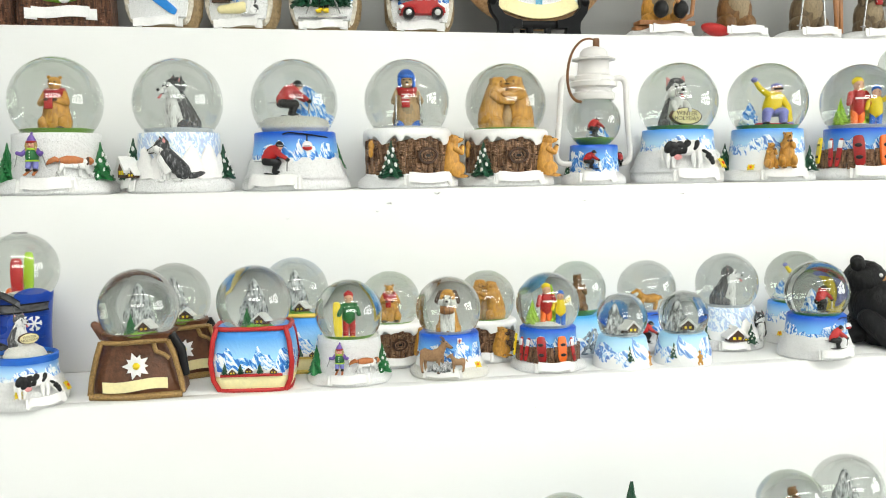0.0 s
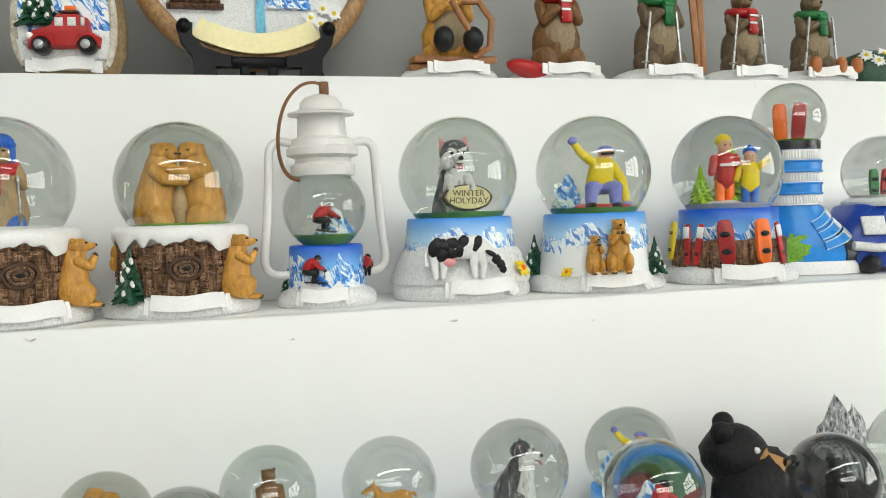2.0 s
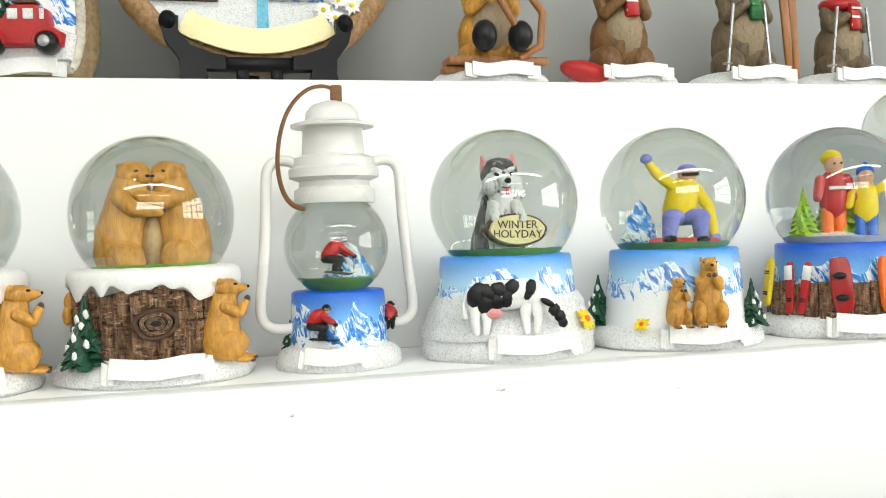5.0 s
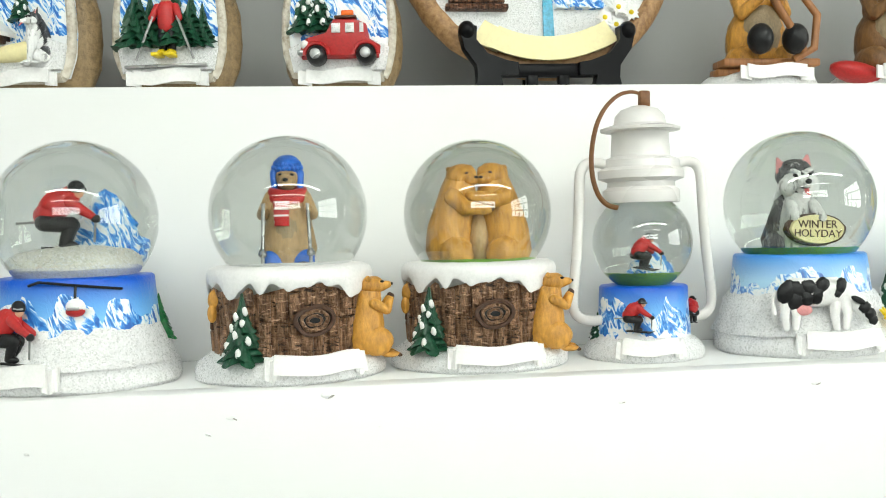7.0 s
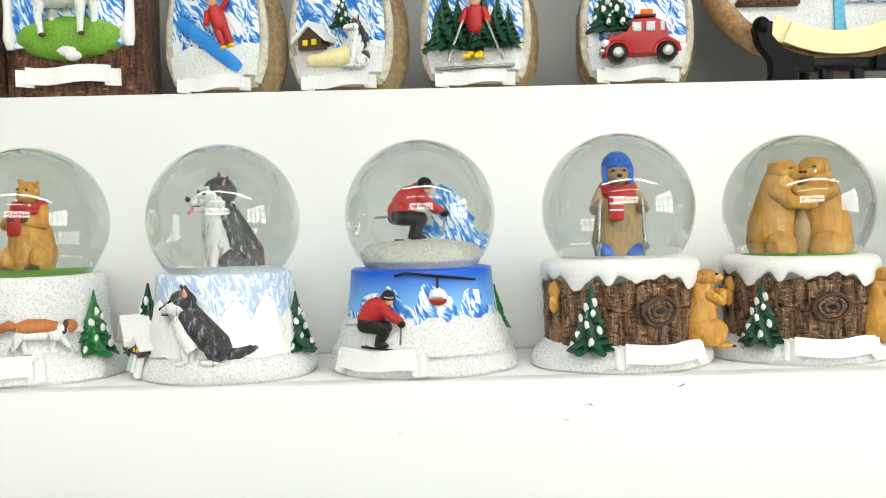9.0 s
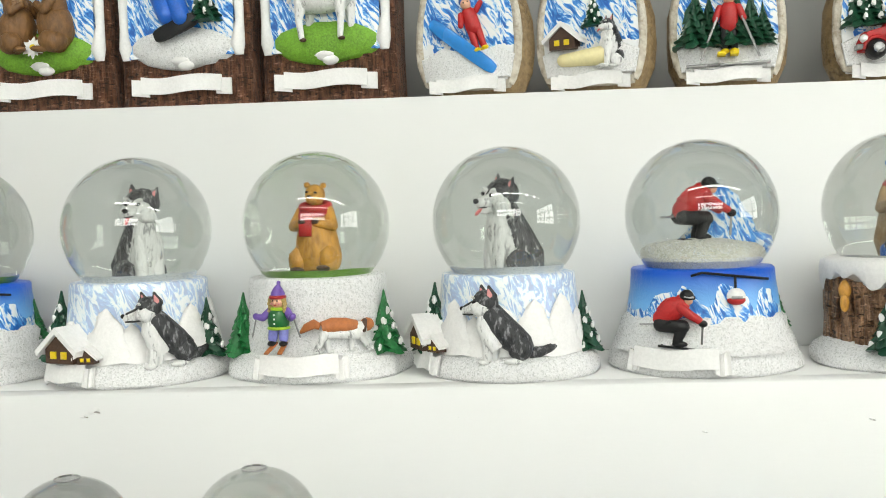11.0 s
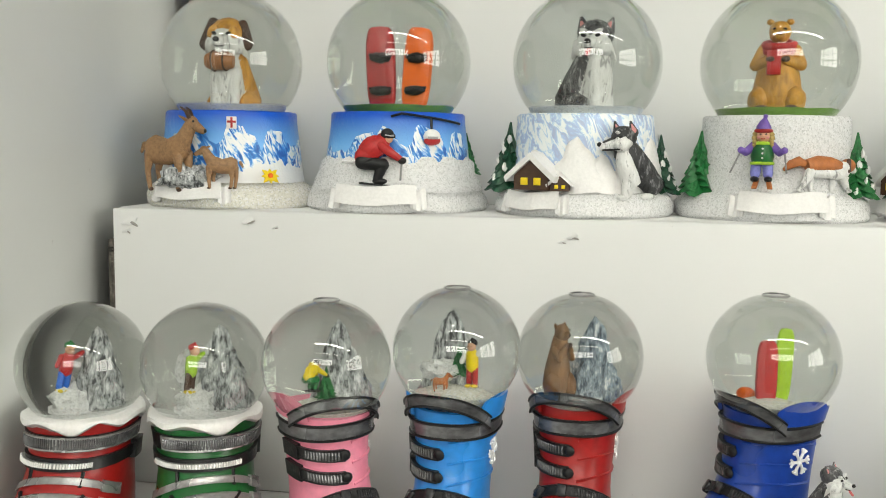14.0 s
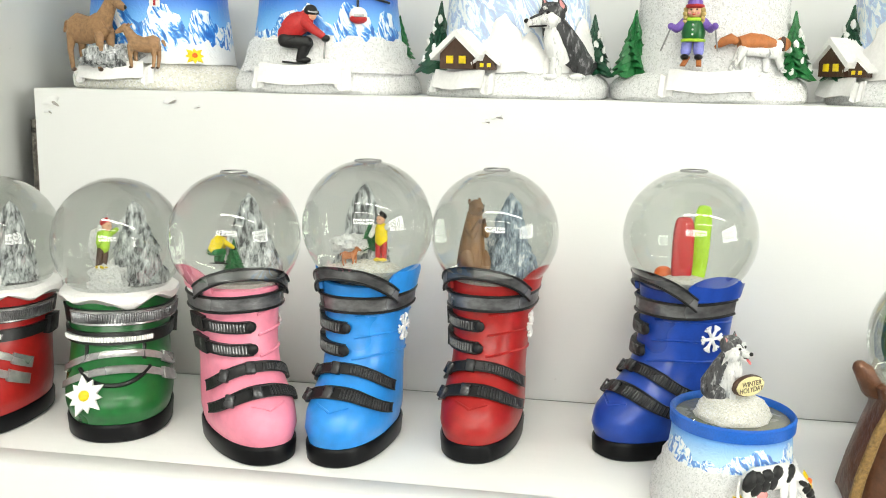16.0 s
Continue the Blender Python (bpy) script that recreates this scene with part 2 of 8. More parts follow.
SAND_HAIR = paint("blond_hair", (0.52, 0.38, 0.13), 0.5, 0.5, 500, 0.5)
TONGUE = paint("tongue_pink", (0.70, 0.16, 0.16), 0.4, 0.2, 600, 0.2)
HUSKY_DARK = fur_mat("husky_charcoal", (0.004, 0.004, 0.005), (0.028, 0.029, 0.032), (0.22, 0.22, 0.23))
HUSKY_WHITE = fur_mat("husky_white", (0.34, 0.34, 0.34), (0.78, 0.78, 0.77), (0.86, 0.86, 0.85))
WOOD = paint("orange_wood", (0.36, 0.15, 0.05), 0.45, 0.45, 500, 0.4, 0.0008, (1, 1, 0.15))
DARK_WOOD = paint("dark_wood", (0.075, 0.035, 0.02), 0.45, 0.5, 500, 0.5, 0.0008)
LEATHER = paint("brown_leather_cord", (0.20, 0.085, 0.028), 0.5, 0.3, 500)
SILVER = paint("silver_paint", (0.42, 0.42, 0.42), 0.28, 0.4, 400, 0.2, metal=0.7)
GUNMETAL = paint("gunmetal_paint", (0.07, 0.07, 0.075), 0.28, 0.9, 200, 0.4, metal=0.5, dark=(0.006, 0.006, 0.007))
GOLD_STONE = paint("gold_washed_stone", (0.30, 0.205, 0.10), 0.42, 0.6, 300, 0.8, 0.0016, dark=(0.085, 0.05, 0.02))
STONE_LIP = paint("pale_stone_lip", (0.62, 0.58, 0.50), 0.5, 0.5, 300, 0.7, 0.0014, dark=(0.26, 0.19, 0.11))
SACK = paint("brown_sack", (0.13, 0.05, 0.022), 0.4, 0.6, 260, 0.5, 0.0015)
ROPE = paint("tan_rope", (0.32, 0.19, 0.06), 0.5, 0.6, 900, 0.7, 0.001)
BEAR_BLACK = paint("black_bear_fur", (0.012, 0.012, 0.013), 0.5, 0.6, 420, 0.9, 0.0016, (1, 1, 0.4), spec=0.2)
MUZZLE = paint("bear_muzzle", (0.42, 0.22, 0.08), 0.5, 0.3)
BARK = bark_mat("stump_bark", (0.16, 0.075, 0.036), (0.40, 0.225, 0.125))
RED_BARK = bark_mat("plaque_bark", (0.085, 0.032, 0.015), (0.24, 0.10, 0.05))
ROCK = rock_mat("painted_rock")
BLUE_ROCK = rock_mat("blue_grey_rock", (0.08, 0.11, 0.15), (0.34, 0.41, 0.48))
PEAK = alpine("blue_white_peak", -9, 9)
ALPS = alpine("alps_band", 0.018, 0.044, peak=0.60)
ALPS_LIGHT = alpine("pale_alps_band", 0.020, 0.046, (0.30, 0.58, 0.88), (0.75, 0.85, 0.92), 1.3, pale=0.52)
ALPS_FADE = alpine("faded_alps_band", 0.024, 0.046, (0.03, 0.25, 0.75), (0.45, 0.70, 0.9), 0.55, pale=0.12)
ALPS_SMALL = alpine("small_alps_band", 0.004, 0.030, (0.06, 0.36, 0.72), (0.5, 0.75, 0.88), 0.5, pale=0.15)
ALPS_LANTERN = alpine("lantern_alps_band", 0.010, 0.034, peak=0.62)
PLAQUE_ALPS = alpine("plaque_alps", 0.02, 0.09, (0.02, 0.16, 0.6), (0.25, 0.55, 0.9), 0.8)
WATER_GLASS = glass("water_globe")
THIN_GLASS = glass("broken_glass", 1.45)


# ---- modelling kit ----
def soften(pts, n=2):
    """Rounds the corners of a line of points."""
    for _ in range(n):
        out = [pts[0]]
        for p, q in zip(pts, pts[1:]):
            out += [tuple(a * 0.75 + b * 0.25 for a, b in zip(p, q)), tuple(a * 0.25 + b * 0.75 for a, b in zip(p, q))]
        pts = out + [pts[-1]]
    return pts


class Sculpt:
    """Gathers shaped pieces with their paints into one mesh."""

    def __init__(self):
        self.v, self.f, self.k, self.slots, self.m = [], [], [], [], Matrix()

    def add(self, verts, faces, mat):
        if mat not in self.slots:
            self.slots.append(mat)
        n, k = len(self.v), self.slots.index(mat)
        self.v += [self.m @ Vector(p) for p in verts]
        self.f += [tuple(i + n for i in f) for f in faces]
        self.k += [k] * len(faces)

    def rings(self, rings, mat, caps=True):
        n = len(rings[0])
        v = [p for r in rings for p in r]
        f = [(i * n + j, i * n + (j + 1) % n, (i + 1) * n + (j + 1) % n, (i + 1) * n + j) for i in range(len(rings) - 1) for j in range(n)]
        if caps:
            f += [tuple(range(n))[::-1], tuple(range((len(rings) - 1) * n, len(rings) * n))]
        self.add(v, f, mat)

    def lathe(self, prof, mat, seg=40, sx=1.0, sy=1.0, wob=0.0, freq=60.0, cx=0, cy=0, seed=0):
        out = []
        for r, z in prof:
            ring = []
            for j in range(seg):
                a = math.tau * j / seg
                x, y = math.cos(a), math.sin(a)
                k = r * (1 + wob * noise.noise(Vector((x * freq * 0.03 + seed, y * freq * 0.03, z * freq))))
                ring.append((cx + k * x * sx, cy + k * y * sy, z))
            out.append(ring)
        self.rings(out, mat)

    def ell(self, c, r, mat, rot=(0, 0, 0), seg=14, rows=9, rough=0.0, freq=3.0):
        r = (r, r, r) if isinstance(r, (int, float)) else r
        e = Euler([radians(a) for a in rot]).to_matrix()
        out = []
        for i in range(rows + 1):
            b = math.pi * (0.02 + 0.96 * i / rows) - math.pi / 2
            ring = []
            for j in range(seg):
                a = math.tau * j / seg
                d = Vector((math.cos(b) * math.cos(a), math.cos(b) * math.sin(a), math.sin(b)))
                k = 1 + (rough * noise.noise(d * freq + Vector(c) * 40) if rough else 0)
                ring.append(tuple(Vector(c) + e @ Vector((d.x * r[0] * k, d.y * r[1] * k, d.z * r[2] * k))))
            out.append(ring)
        self.rings(out, mat)

    def cap(self, p, q, r0, r1, mat, seg=10, flat=1.0):
        p, q = Vector(p), Vector(q)
        d = (q - p).normalized()
        s = d.orthogonal().normalized()
        if abs(d.x) < 0.99:
            s = Vector((1, 0, 0)) - d * d.x
            s.normalize()
        u = d.cross(s)
        out = []
        for c, r, t0, t1 in ((p, r0, -90, 0), (q, r1, 0, 90)):
            for i in range(4):
                b = radians(t0 + (t1 - t0) * i / 3 * 0.97 + (2 if t0 < 0 else 0))
                out.append([tuple(c + d * r * math.sin(b) + (s * math.cos(a) + u * math.sin(a) * flat) * r * math.cos(b)) for a in (math.tau * j / seg for j in range(seg))])
        self.rings(out, mat)

    def tube(self, pts, r, mat, seg=8, closed=False, flat=1.0):
        pts = [Vector(p) for p in pts]
        out, n = [], len(pts)
        s = None
        for i, p in enumerate(pts):
            d = ((pts[(i + 1) % n] if closed or i + 1 < n else p) - (pts[i - 1] if closed or i else p)).normalized()
            s = (d.orthogonal() if s is None else s - d * s.dot(d)).normalized()
            u = d.cross(s)
            k = r if isinstance(r, (int, float)) else r[i]
            out.append([tuple(p + (s * math.cos(a) + u * math.sin(a) * flat) * k) for a in (math.tau * j / seg for j in range(seg))])
        if closed:
            out.append(out[0])
        self.rings(out, mat, not closed)

    def box(self, c, size, mat, rot=(0, 0, 0), bev=0.12):
        """A box with softened edges."""
        e = Euler([radians(a) for a in rot]).to_matrix()
        x, y, z = (s / 2 for s in size)
        k = min(x, y, z) * bev * 2
        out = []
        for zz, g in ((-z, k), (-z + k, 0), (z - k, 0), (z, k)):
            a, b = x - g, y - g
            ring = [(a - k, -b), (a, -b + k), (a, b - k), (a - k, b), (-a + k, b), (-a, b - k), (-a, -b + k), (-a + k, -b)]
            out.append([tuple(Vector(c) + e @ Vector((p, q, zz))) for p, q in ring])
        self.rings(out, mat)

    def slab(self, poly, depth, mat, m=None, bev=0.0):
        """A flat outline in x and z, made thick along y."""
        m = m or Matrix()
        cx, cz = sum(p[0] for p in poly) / len(poly), sum(p[1] for p in poly) / len(poly)
        out = []
        for y, k in ((depth / 2, 1), (-depth / 2 + depth * 0.25, 1), (-depth / 2, 1 - bev)):
            out.append([tuple(m @ Vector((cx + (x - cx) * k, y, cz + (z - cz) * k))) for x, z in poly])
        self.rings(out, mat)

    def sheet(self, grid, thick, mat):
        """A curved ribbon from rows of (point, outward)."""
        n = len(grid[0])
        v = [Vector(p) + Vector(o) * thick for r in grid for p, o in r] + [Vector(p) for r in grid for p, o in r]
        k = len(grid) * n
        f = []
        for i in range(len(grid) - 1):
            for j in range(n - 1):
                a, b, c, d = i * n + j, i * n + j + 1, (i + 1) * n + j + 1, (i + 1) * n + j
                f += [(a, b, c, d), (k + d, k + c, k + b, k + a)]
        rim = [j for j in range(n)] + [i * n + n - 1 for i in range(1, len(grid))] + [(len(grid) - 1) * n + j for j in range(n - 2, -1, -1)] + [i * n for i in range(len(grid) - 2, 0, -1)]
        for a, b in zip(rim, rim[1:] + rim[:1]):
            f.append((b, a, k + a, k + b))
        self.add(v, f, mat)

    def done(self, name, parent=None, label="", smooth=True, rough=0.0, freq=300.0):
        me = bpy.data.meshes.new(name)
        if rough:
            self.v = [p + noise.noise_vector(p * freq) * rough for p in self.v]
        me.from_pydata([tuple(p) for p in self.v], [], self.f)
        for mt in self.slots:
            me.materials.append(mt)
        me.polygons.foreach_set("material_index", self.k)
        b = bmesh.new()
        b.from_mesh(me)
        bmesh.ops.recalc_face_normals(b, faces=b.faces)
        b.to_mesh(me)
        b.free()
        me.polygons.foreach_set("use_smooth", [smooth] * len(me.polygons))
        if smooth:
            me.set_sharp_from_angle(angle=radians(48))
        ob = new(name, me)
        if parent:
            ob.parent = parent
        if label:
            tagged(ob, label)
        return ob


def thing(name, x, y, z, turn, label, category, group="", scale=1.0):
    e = new(name)
    e.empty_display_size = 0.01
    e.matrix_world = pose(x, y, z, 0, 0, turn) @ Matrix.Scale(scale, 4)
    return tagged(e, label, category, group)


def M(x=0, y=0, z=0, rz=0, s=1.0, rx=0, ry=0):
    return pose(x, y, z, rx, ry, rz) @ Matrix.Scale(s, 4)


# ---- structure ----
Z_TOP, Z_MID, Z_LOW, Z_BOT = 1.4690, 1.3355, 1.2070, 1.0780
Y_TOP, Y_MID, Y_LOW, Y_BOT = 0.799, 0.705, 0.598, 0.492
X_LEFT, X_RIGHT, X_WALL = -0.437, 1.75, -0.451


def block(name, lo, hi, mat, label, bev=0.0003, rough=0.0):
    s = Sculpt()
    c = [(a + b) / 2 for a, b in zip(lo, hi)]
    d = [b - a for a, b in zip(lo, hi)]
    s.box(c, d, mat, bev=bev / min(d))
    return tagged(s.done(name), label, "shelf" if "tier" in name else name.split("_")[0], kind="structure")


DUST = paint('grey_dirt', (0.36, 0.34, 0.32), 0.6, 0.4, 900)


def tier(n, y0, y1, z, floor_z, label):
    block("tier_riser_%d" % n, (X_LEFT, y0, floor_z), (X_RIGHT, y0 + 0.012, z), WHITE_BOARD, "white painted riser board under a display step")
    block("tier_board_%d" % n, (X_LEFT - 0.003, y0 + 0.012, z - 0.009), (X_RIGHT, y1, z), WHITE_BOARD, label)
    edge = Sculpt()
    edge.box((X_LEFT - 0.002, y0 + 0.007, (z + floor_z) / 2 - 0.006), (0.004, 0.0105, z - floor_z - 0.016), RAW_EDGE)
    tagged(edge.done("tier_edge_%d" % n, rough=0.0008, freq=500), "rough unpainted sawn end of a white riser board", "shelf", kind="structure")


tier(1, Y_TOP, 0.905, Z_TOP, Z_MID, "white painted top display step with chipped front edge")
tier(2, Y_MID, Y_TOP, Z_MID, Z_LOW, "white painted middle display step with chipped front edge")
chips = Sculpt()
for cx, cz, r in ((-0.2287, 1.3285, 0.0034), (-0.2330, 1.3262, 0.0022), (-0.3725, 1.3318, 0.0040), (-0.3600, 1.3290, 0.0020), (-0.4290, 1.3300, 0.0050), (-0.4305, 1.3255, 0.0026), (0.1070, 1.3253, 0.0026), (0.1446, 1.3322, 0.0030), (0.0980, 1.3190, 0.0016), (0.0300, 1.3150, 0.0014), (0.2650, 1.3240, 0.0018), (0.3500, 1.3280, 0.0026), (0.4300, 1.3230, 0.0014)):
    chips.ell((cx, Y_MID - 0.0002, cz), (r * 0.8, 0.0004, r * 0.34), WHITE_BOARD, (0, 25 * math.sin(cx * 90), 0), 12, 5, 0.5, 2.0)
    chips.ell((cx + r * 0.4, Y_MID - 0.0004, cz - r * 0.2), (r * 0.5, 0.0002, r * 0.12), DUST, (0, 30 * math.sin(cx * 70), 0), 10, 4, 0.5, 2.0)
tagged(chips.done("paint_chip", bpy.data.objects["tier_board_2"], "lifted flakes of white paint with grey dirt", rough=0.0003), kind="stuff")
tier(3, Y_LOW, Y_MID, Z_LOW, Z_BOT, "white painted lower display step, dusty and scuffed")
tier(4, Y_BOT, Y_LOW, Z_BOT, 0.0, "white painted bottom display step")
block("wall_back", (-1.2, 0.905, 0), (2.6, 0.98, 2.8), BACK_PANEL, "even grey back panel behind the steps")
block("wall_left", (-0.54, -0.05, 0), (X_WALL, 0.905, 2.8), GREY_WALL, "smooth pale grey side wall beside the steps")
block("wall_west", (-2.4, -3.1, 0), (-2.3, -0.05, 2.8), ROOM_WALL, "unseen grey wall, dark to cut fill light")
block("wall_return", (-2.4, -0.05, 0), (-0.54, 0.05, 2.8), ROOM_WALL, "unseen grey wall, dark to cut fill light")
# side wall with an unseen second window, added to brighten the left wall
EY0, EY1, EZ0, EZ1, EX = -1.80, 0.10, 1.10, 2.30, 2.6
block("wall_east_sill", (EX, -3.1, 0), (EX + 0.2, 0.98, EZ0), ROOM_WALL, "unseen grey wall below the added side window")
block("wall_east_head", (EX, -3.1, EZ1), (EX + 0.2, 0.98, 2.8), ROOM_WALL, "unseen grey wall above the added side window")
block("wall_east_a", (EX, -3.1, EZ0), (EX + 0.2, EY0, EZ1), ROOM_WALL, "unseen grey wall beside the added side window")
block("wall_east_b", (EX, EY1, EZ0), (EX + 0.2, 0.98, EZ1), ROOM_WALL, "unseen grey wall beside the added side window")
side = tagged(new("window_fill"), "unseen white side window with upright bars, added for fill light", "window", kind="structure")
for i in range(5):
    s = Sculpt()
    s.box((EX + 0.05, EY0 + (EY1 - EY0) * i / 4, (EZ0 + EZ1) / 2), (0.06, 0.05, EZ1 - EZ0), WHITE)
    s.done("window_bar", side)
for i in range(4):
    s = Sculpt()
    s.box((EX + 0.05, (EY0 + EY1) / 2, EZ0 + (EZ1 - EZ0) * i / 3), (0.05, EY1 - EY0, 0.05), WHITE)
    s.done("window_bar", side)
# fill lamp set in the added window, aimed at the left wall
area("side_fill_light", pose(EX + 0.12, (EY0 + EY1) / 2, (EZ0 + EZ1) / 2, 90, 0, 90), EY1 - EY0, EZ1 - EZ0, 175, (0.98, 1.0, 0.93))
# floor and ceiling out of view, darkened like the walls against fill light
block("floor", (-2.4, -3.2, -0.1), (2.7, 0.98, 0), paint("floor_tile", (0.25, 0.24, 0.23), 0.4, 0.15, 30), "unseen grey shop floor, dark to cut fill light")
block("ceiling", (-2.4, -3.2, 2.8), (2.7, 0.98, 2.9), ROOM_WALL, "unseen grey shop ceiling, dark to cut fill light")
# unseen board over the top step, added to shade its back panel
block("shelf_upper", (X_WALL, 0.66, 1.90), (X_RIGHT, 0.905, 1.92), WHITE_BOARD, "unseen white board added to shade the top step")
# wall behind the camera, with one tall window of many panes
WX0, WX1, WZ0, WZ1, WY = -1.05, 1.45, 1.85, 2.60, -3.0
block("wall_south_sill", (-2.4, WY - 0.2, 0), (2.7, WY, WZ0), ROOM_WALL, "unseen grey wall below the shop window")
block("wall_south_head", (-2.4, WY - 0.2, WZ1), (2.7, WY, 2.8), ROOM_WALL, "unseen grey wall above the shop window")
block("wall_south_a", (-2.4, WY - 0.2, WZ0), (WX0, WY, WZ1), ROOM_WALL, "unseen grey wall beside the shop window")
block("wall_south_b", (WX1, WY - 0.2, WZ0), (2.7, WY, WZ1), ROOM_WALL, "unseen grey wall beside the shop window")
win = tagged(new("window_1"), "white shop window with narrow upright bars", "window", kind="structure")
for i in range(10):
    s = Sculpt()
    s.box((WX0 + (WX1 - WX0) * i / 9, WY - 0.05, (WZ0 + WZ1) / 2), (0.05, 0.06, WZ1 - WZ0), WHITE)
    s.done("window_bar", win)
for i in range(3):
    s = Sculpt()
    s.box(((WX0 + WX1) / 2, WY - 0.05, WZ0 + (WZ1 - WZ0) * i / 2), (WX1 - WX0, 0.05, 0.05), WHITE)
    s.done("window_bar", win)
area("window_light", pose((WX0 + WX1) / 2, WY - 0.12, (WZ0 + WZ1) / 2, 90, 0, 0), WX1 - WX0, WZ1 - WZ0, 195, (0.96, 1.0, 0.94))
# ceiling tubes
for i, (x, y, ln, turn, w) in enumerate(((0.15, -0.75, 3.8, 3, 165), (0.3, -1.9, 2.4, 3, 22))):
    lamp = thing("tube_lamp", x, y, 2.74, turn, "white fluorescent batten lamp on the ceiling", "lamp", "ceiling lamps")
    s = Sculpt()
    s.box((0, 0, 0.035), (ln + 0.06, 0.13, 0.045), WHITE)
    s.done("housing", lamp)
    area("tube_light", pose(x, y, 2.73, 0, 0, turn), ln, 0.08, w, (0.985, 1.0, 0.92))

# round ceiling spots
for x, y in ((-0.35, -0.35), (0.55, -0.20), (-0.05, -1.35)):
    lamp = thing("ceiling_spot", x, y, 2.77, 0, "small round white ceiling spot lamp", "lamp", "ceiling spots")
    s = Sculpt()
    s.lathe([(0.030, 0.006), (0.045, 0.006), (0.05, 0.012), (0.05, 0.03), (0.03, 0.03)], WHITE, 24)
    s.done("ring", lamp)
    spot = area("spot_light", pose(x, y, 2.765, 0, 0, 0), 0.05, 0.05, 3.0, (1, 0.97, 0.9))
    spot.data.shape = "DISK"


# ---- parts of the globes ----
def banner(owner, a0, z, w, h, r, sy=1.0, mat=None, bow=0.0006, y0=0.0, tails=True):
    """A blank scroll that bends round the foot, with two folded tails."""
    mat = mat or WHITE
    s = Sculpt()

    def rows(u0, u1, dz, lift, flare):
        grid = []
        for i in range(3):
            row = []
            for j in range(9):
                u = u0 + (u1 - u0) * j / 8
                a = radians(a0) + u / r
                o = Vector((math.sin(a), -math.cos(a) * sy, 0))
                zz = z + dz + (i / 2 - 0.5) * h * (1 + flare * abs(j - (0 if flare > 0 else 8)) / 8) + bow * math.cos(j * 0.9)
                k = r + lift + bow * math.sin(j * 1.7) - (0.002 * (i / 2 - 0.5))
                row.append(((k * math.sin(a), y0 - k * math.cos(a) * sy, zz), o.normalized()))
            grid.append(row)
        s.sheet(grid, 0.0011, mat)

    rows(-w / 2, w / 2, 0, 0.002, 0)
    if tails:
        rows(-w / 2 - h * 0.55, -w / 2 + h * 0.25, -h * 0.22, 0.0006, 0.12)
        rows(w / 2 - h * 0.25, w / 2 + h * 0.55, -h * 0.22, 0.0006, 0.12)
    return s.done("banner", owner, "blank white scroll" if mat is WHITE else "blank cream scroll")


def fir(owner, x, y, z, h, mat=None, snow=True, name="fir_tree"):
    mat = mat or DARK_GREEN
    s = Sculpt()
    r = h * 0.30
    tiers = 8
    for i in range(tiers):
        k = 1 - i / (tiers + 0.6)
        zb = z + h * (0.06 + 0.80 * i / tiers)
        rings = []
        for dz, rr in ((0, 1.0), (0.05, 0.85), (0.24, 0.18)):
            rings.append([(x + r * k * rr * (1 + 0.20 * math.sin(6 * a + i * 1.3) + 0.10 * math.sin(11 * a + i * 2.9) * (rr > 0.5)) * math.cos(a), y + r * k * rr * (1 + 0.20 * math.sin(6 * a + i * 1.3) + 0.10 * math.sin(11 * a + i * 2.9) * (rr > 0.5)) * math.sin(a), zb + h * dz + (0.035 * h * math.cos(5 * a + i) if rr == 1.0 else 0)) for a in (math.tau * j / 30 for j in range(30))])
        s.rings(rings, mat)
    if snow:
        for i in range(9):
            a, u = -2.9 + 2.7 * ((i * 0.618) % 1), (i + 0.5) / 10
            k = r * (1 - u * 0.9) * 0.92
            s.ell((x + k * math.cos(a), y + k * math.sin(a), z + h * (0.10 + 0.78 * u)), (h * 0.042, h * 0.035, h * 0.066), WHITE, seg=8, rows=5)
    return s.done(name, owner, "dark green snow-tipped fir" if snow else "green fir", rough=h * 0.022, freq=14 / h)


def foot(owner, r, h, mat=None, sy=0.92, seed=0.0, top=None):
    """The wavy snow bank at the bottom of a base."""
    s = Sculpt()
    t = top or r * 0.74
    s.lathe([(r * 0.96, 0), (r, h * 0.14), (r * 1.0, h * 0.5), (r * 0.96, h * 0.8), (r * 0.88, h * 1.0), (t, h * 1.25), (t * 0.9, h * 1.3)], mat or SNOW, 56, 1, sy, 0.06, 60, seed=seed)
    return s.done("snow_foot", owner, "white glitter snow bank", rough=0.0005, freq=260)


def drum(owner, r0, z0, r1, z1, mat, sy=0.95, lip=None):
    s = Sculpt()
    n = 7
    prof = [(r0 + (r1 - r0) * (i / n) ** 0.8, z0 + (z1 - z0) * i / n) for i in range(n + 1)]
    prof += [(r1 - 0.0008, z1 + 0.0008), (r1 * 0.8, z1 + 0.001)]
    s.lathe(prof, mat, 56, 1, sy, 0.012, 90)
    return s.done("drum", owner, rough=0.0002, freq=300)


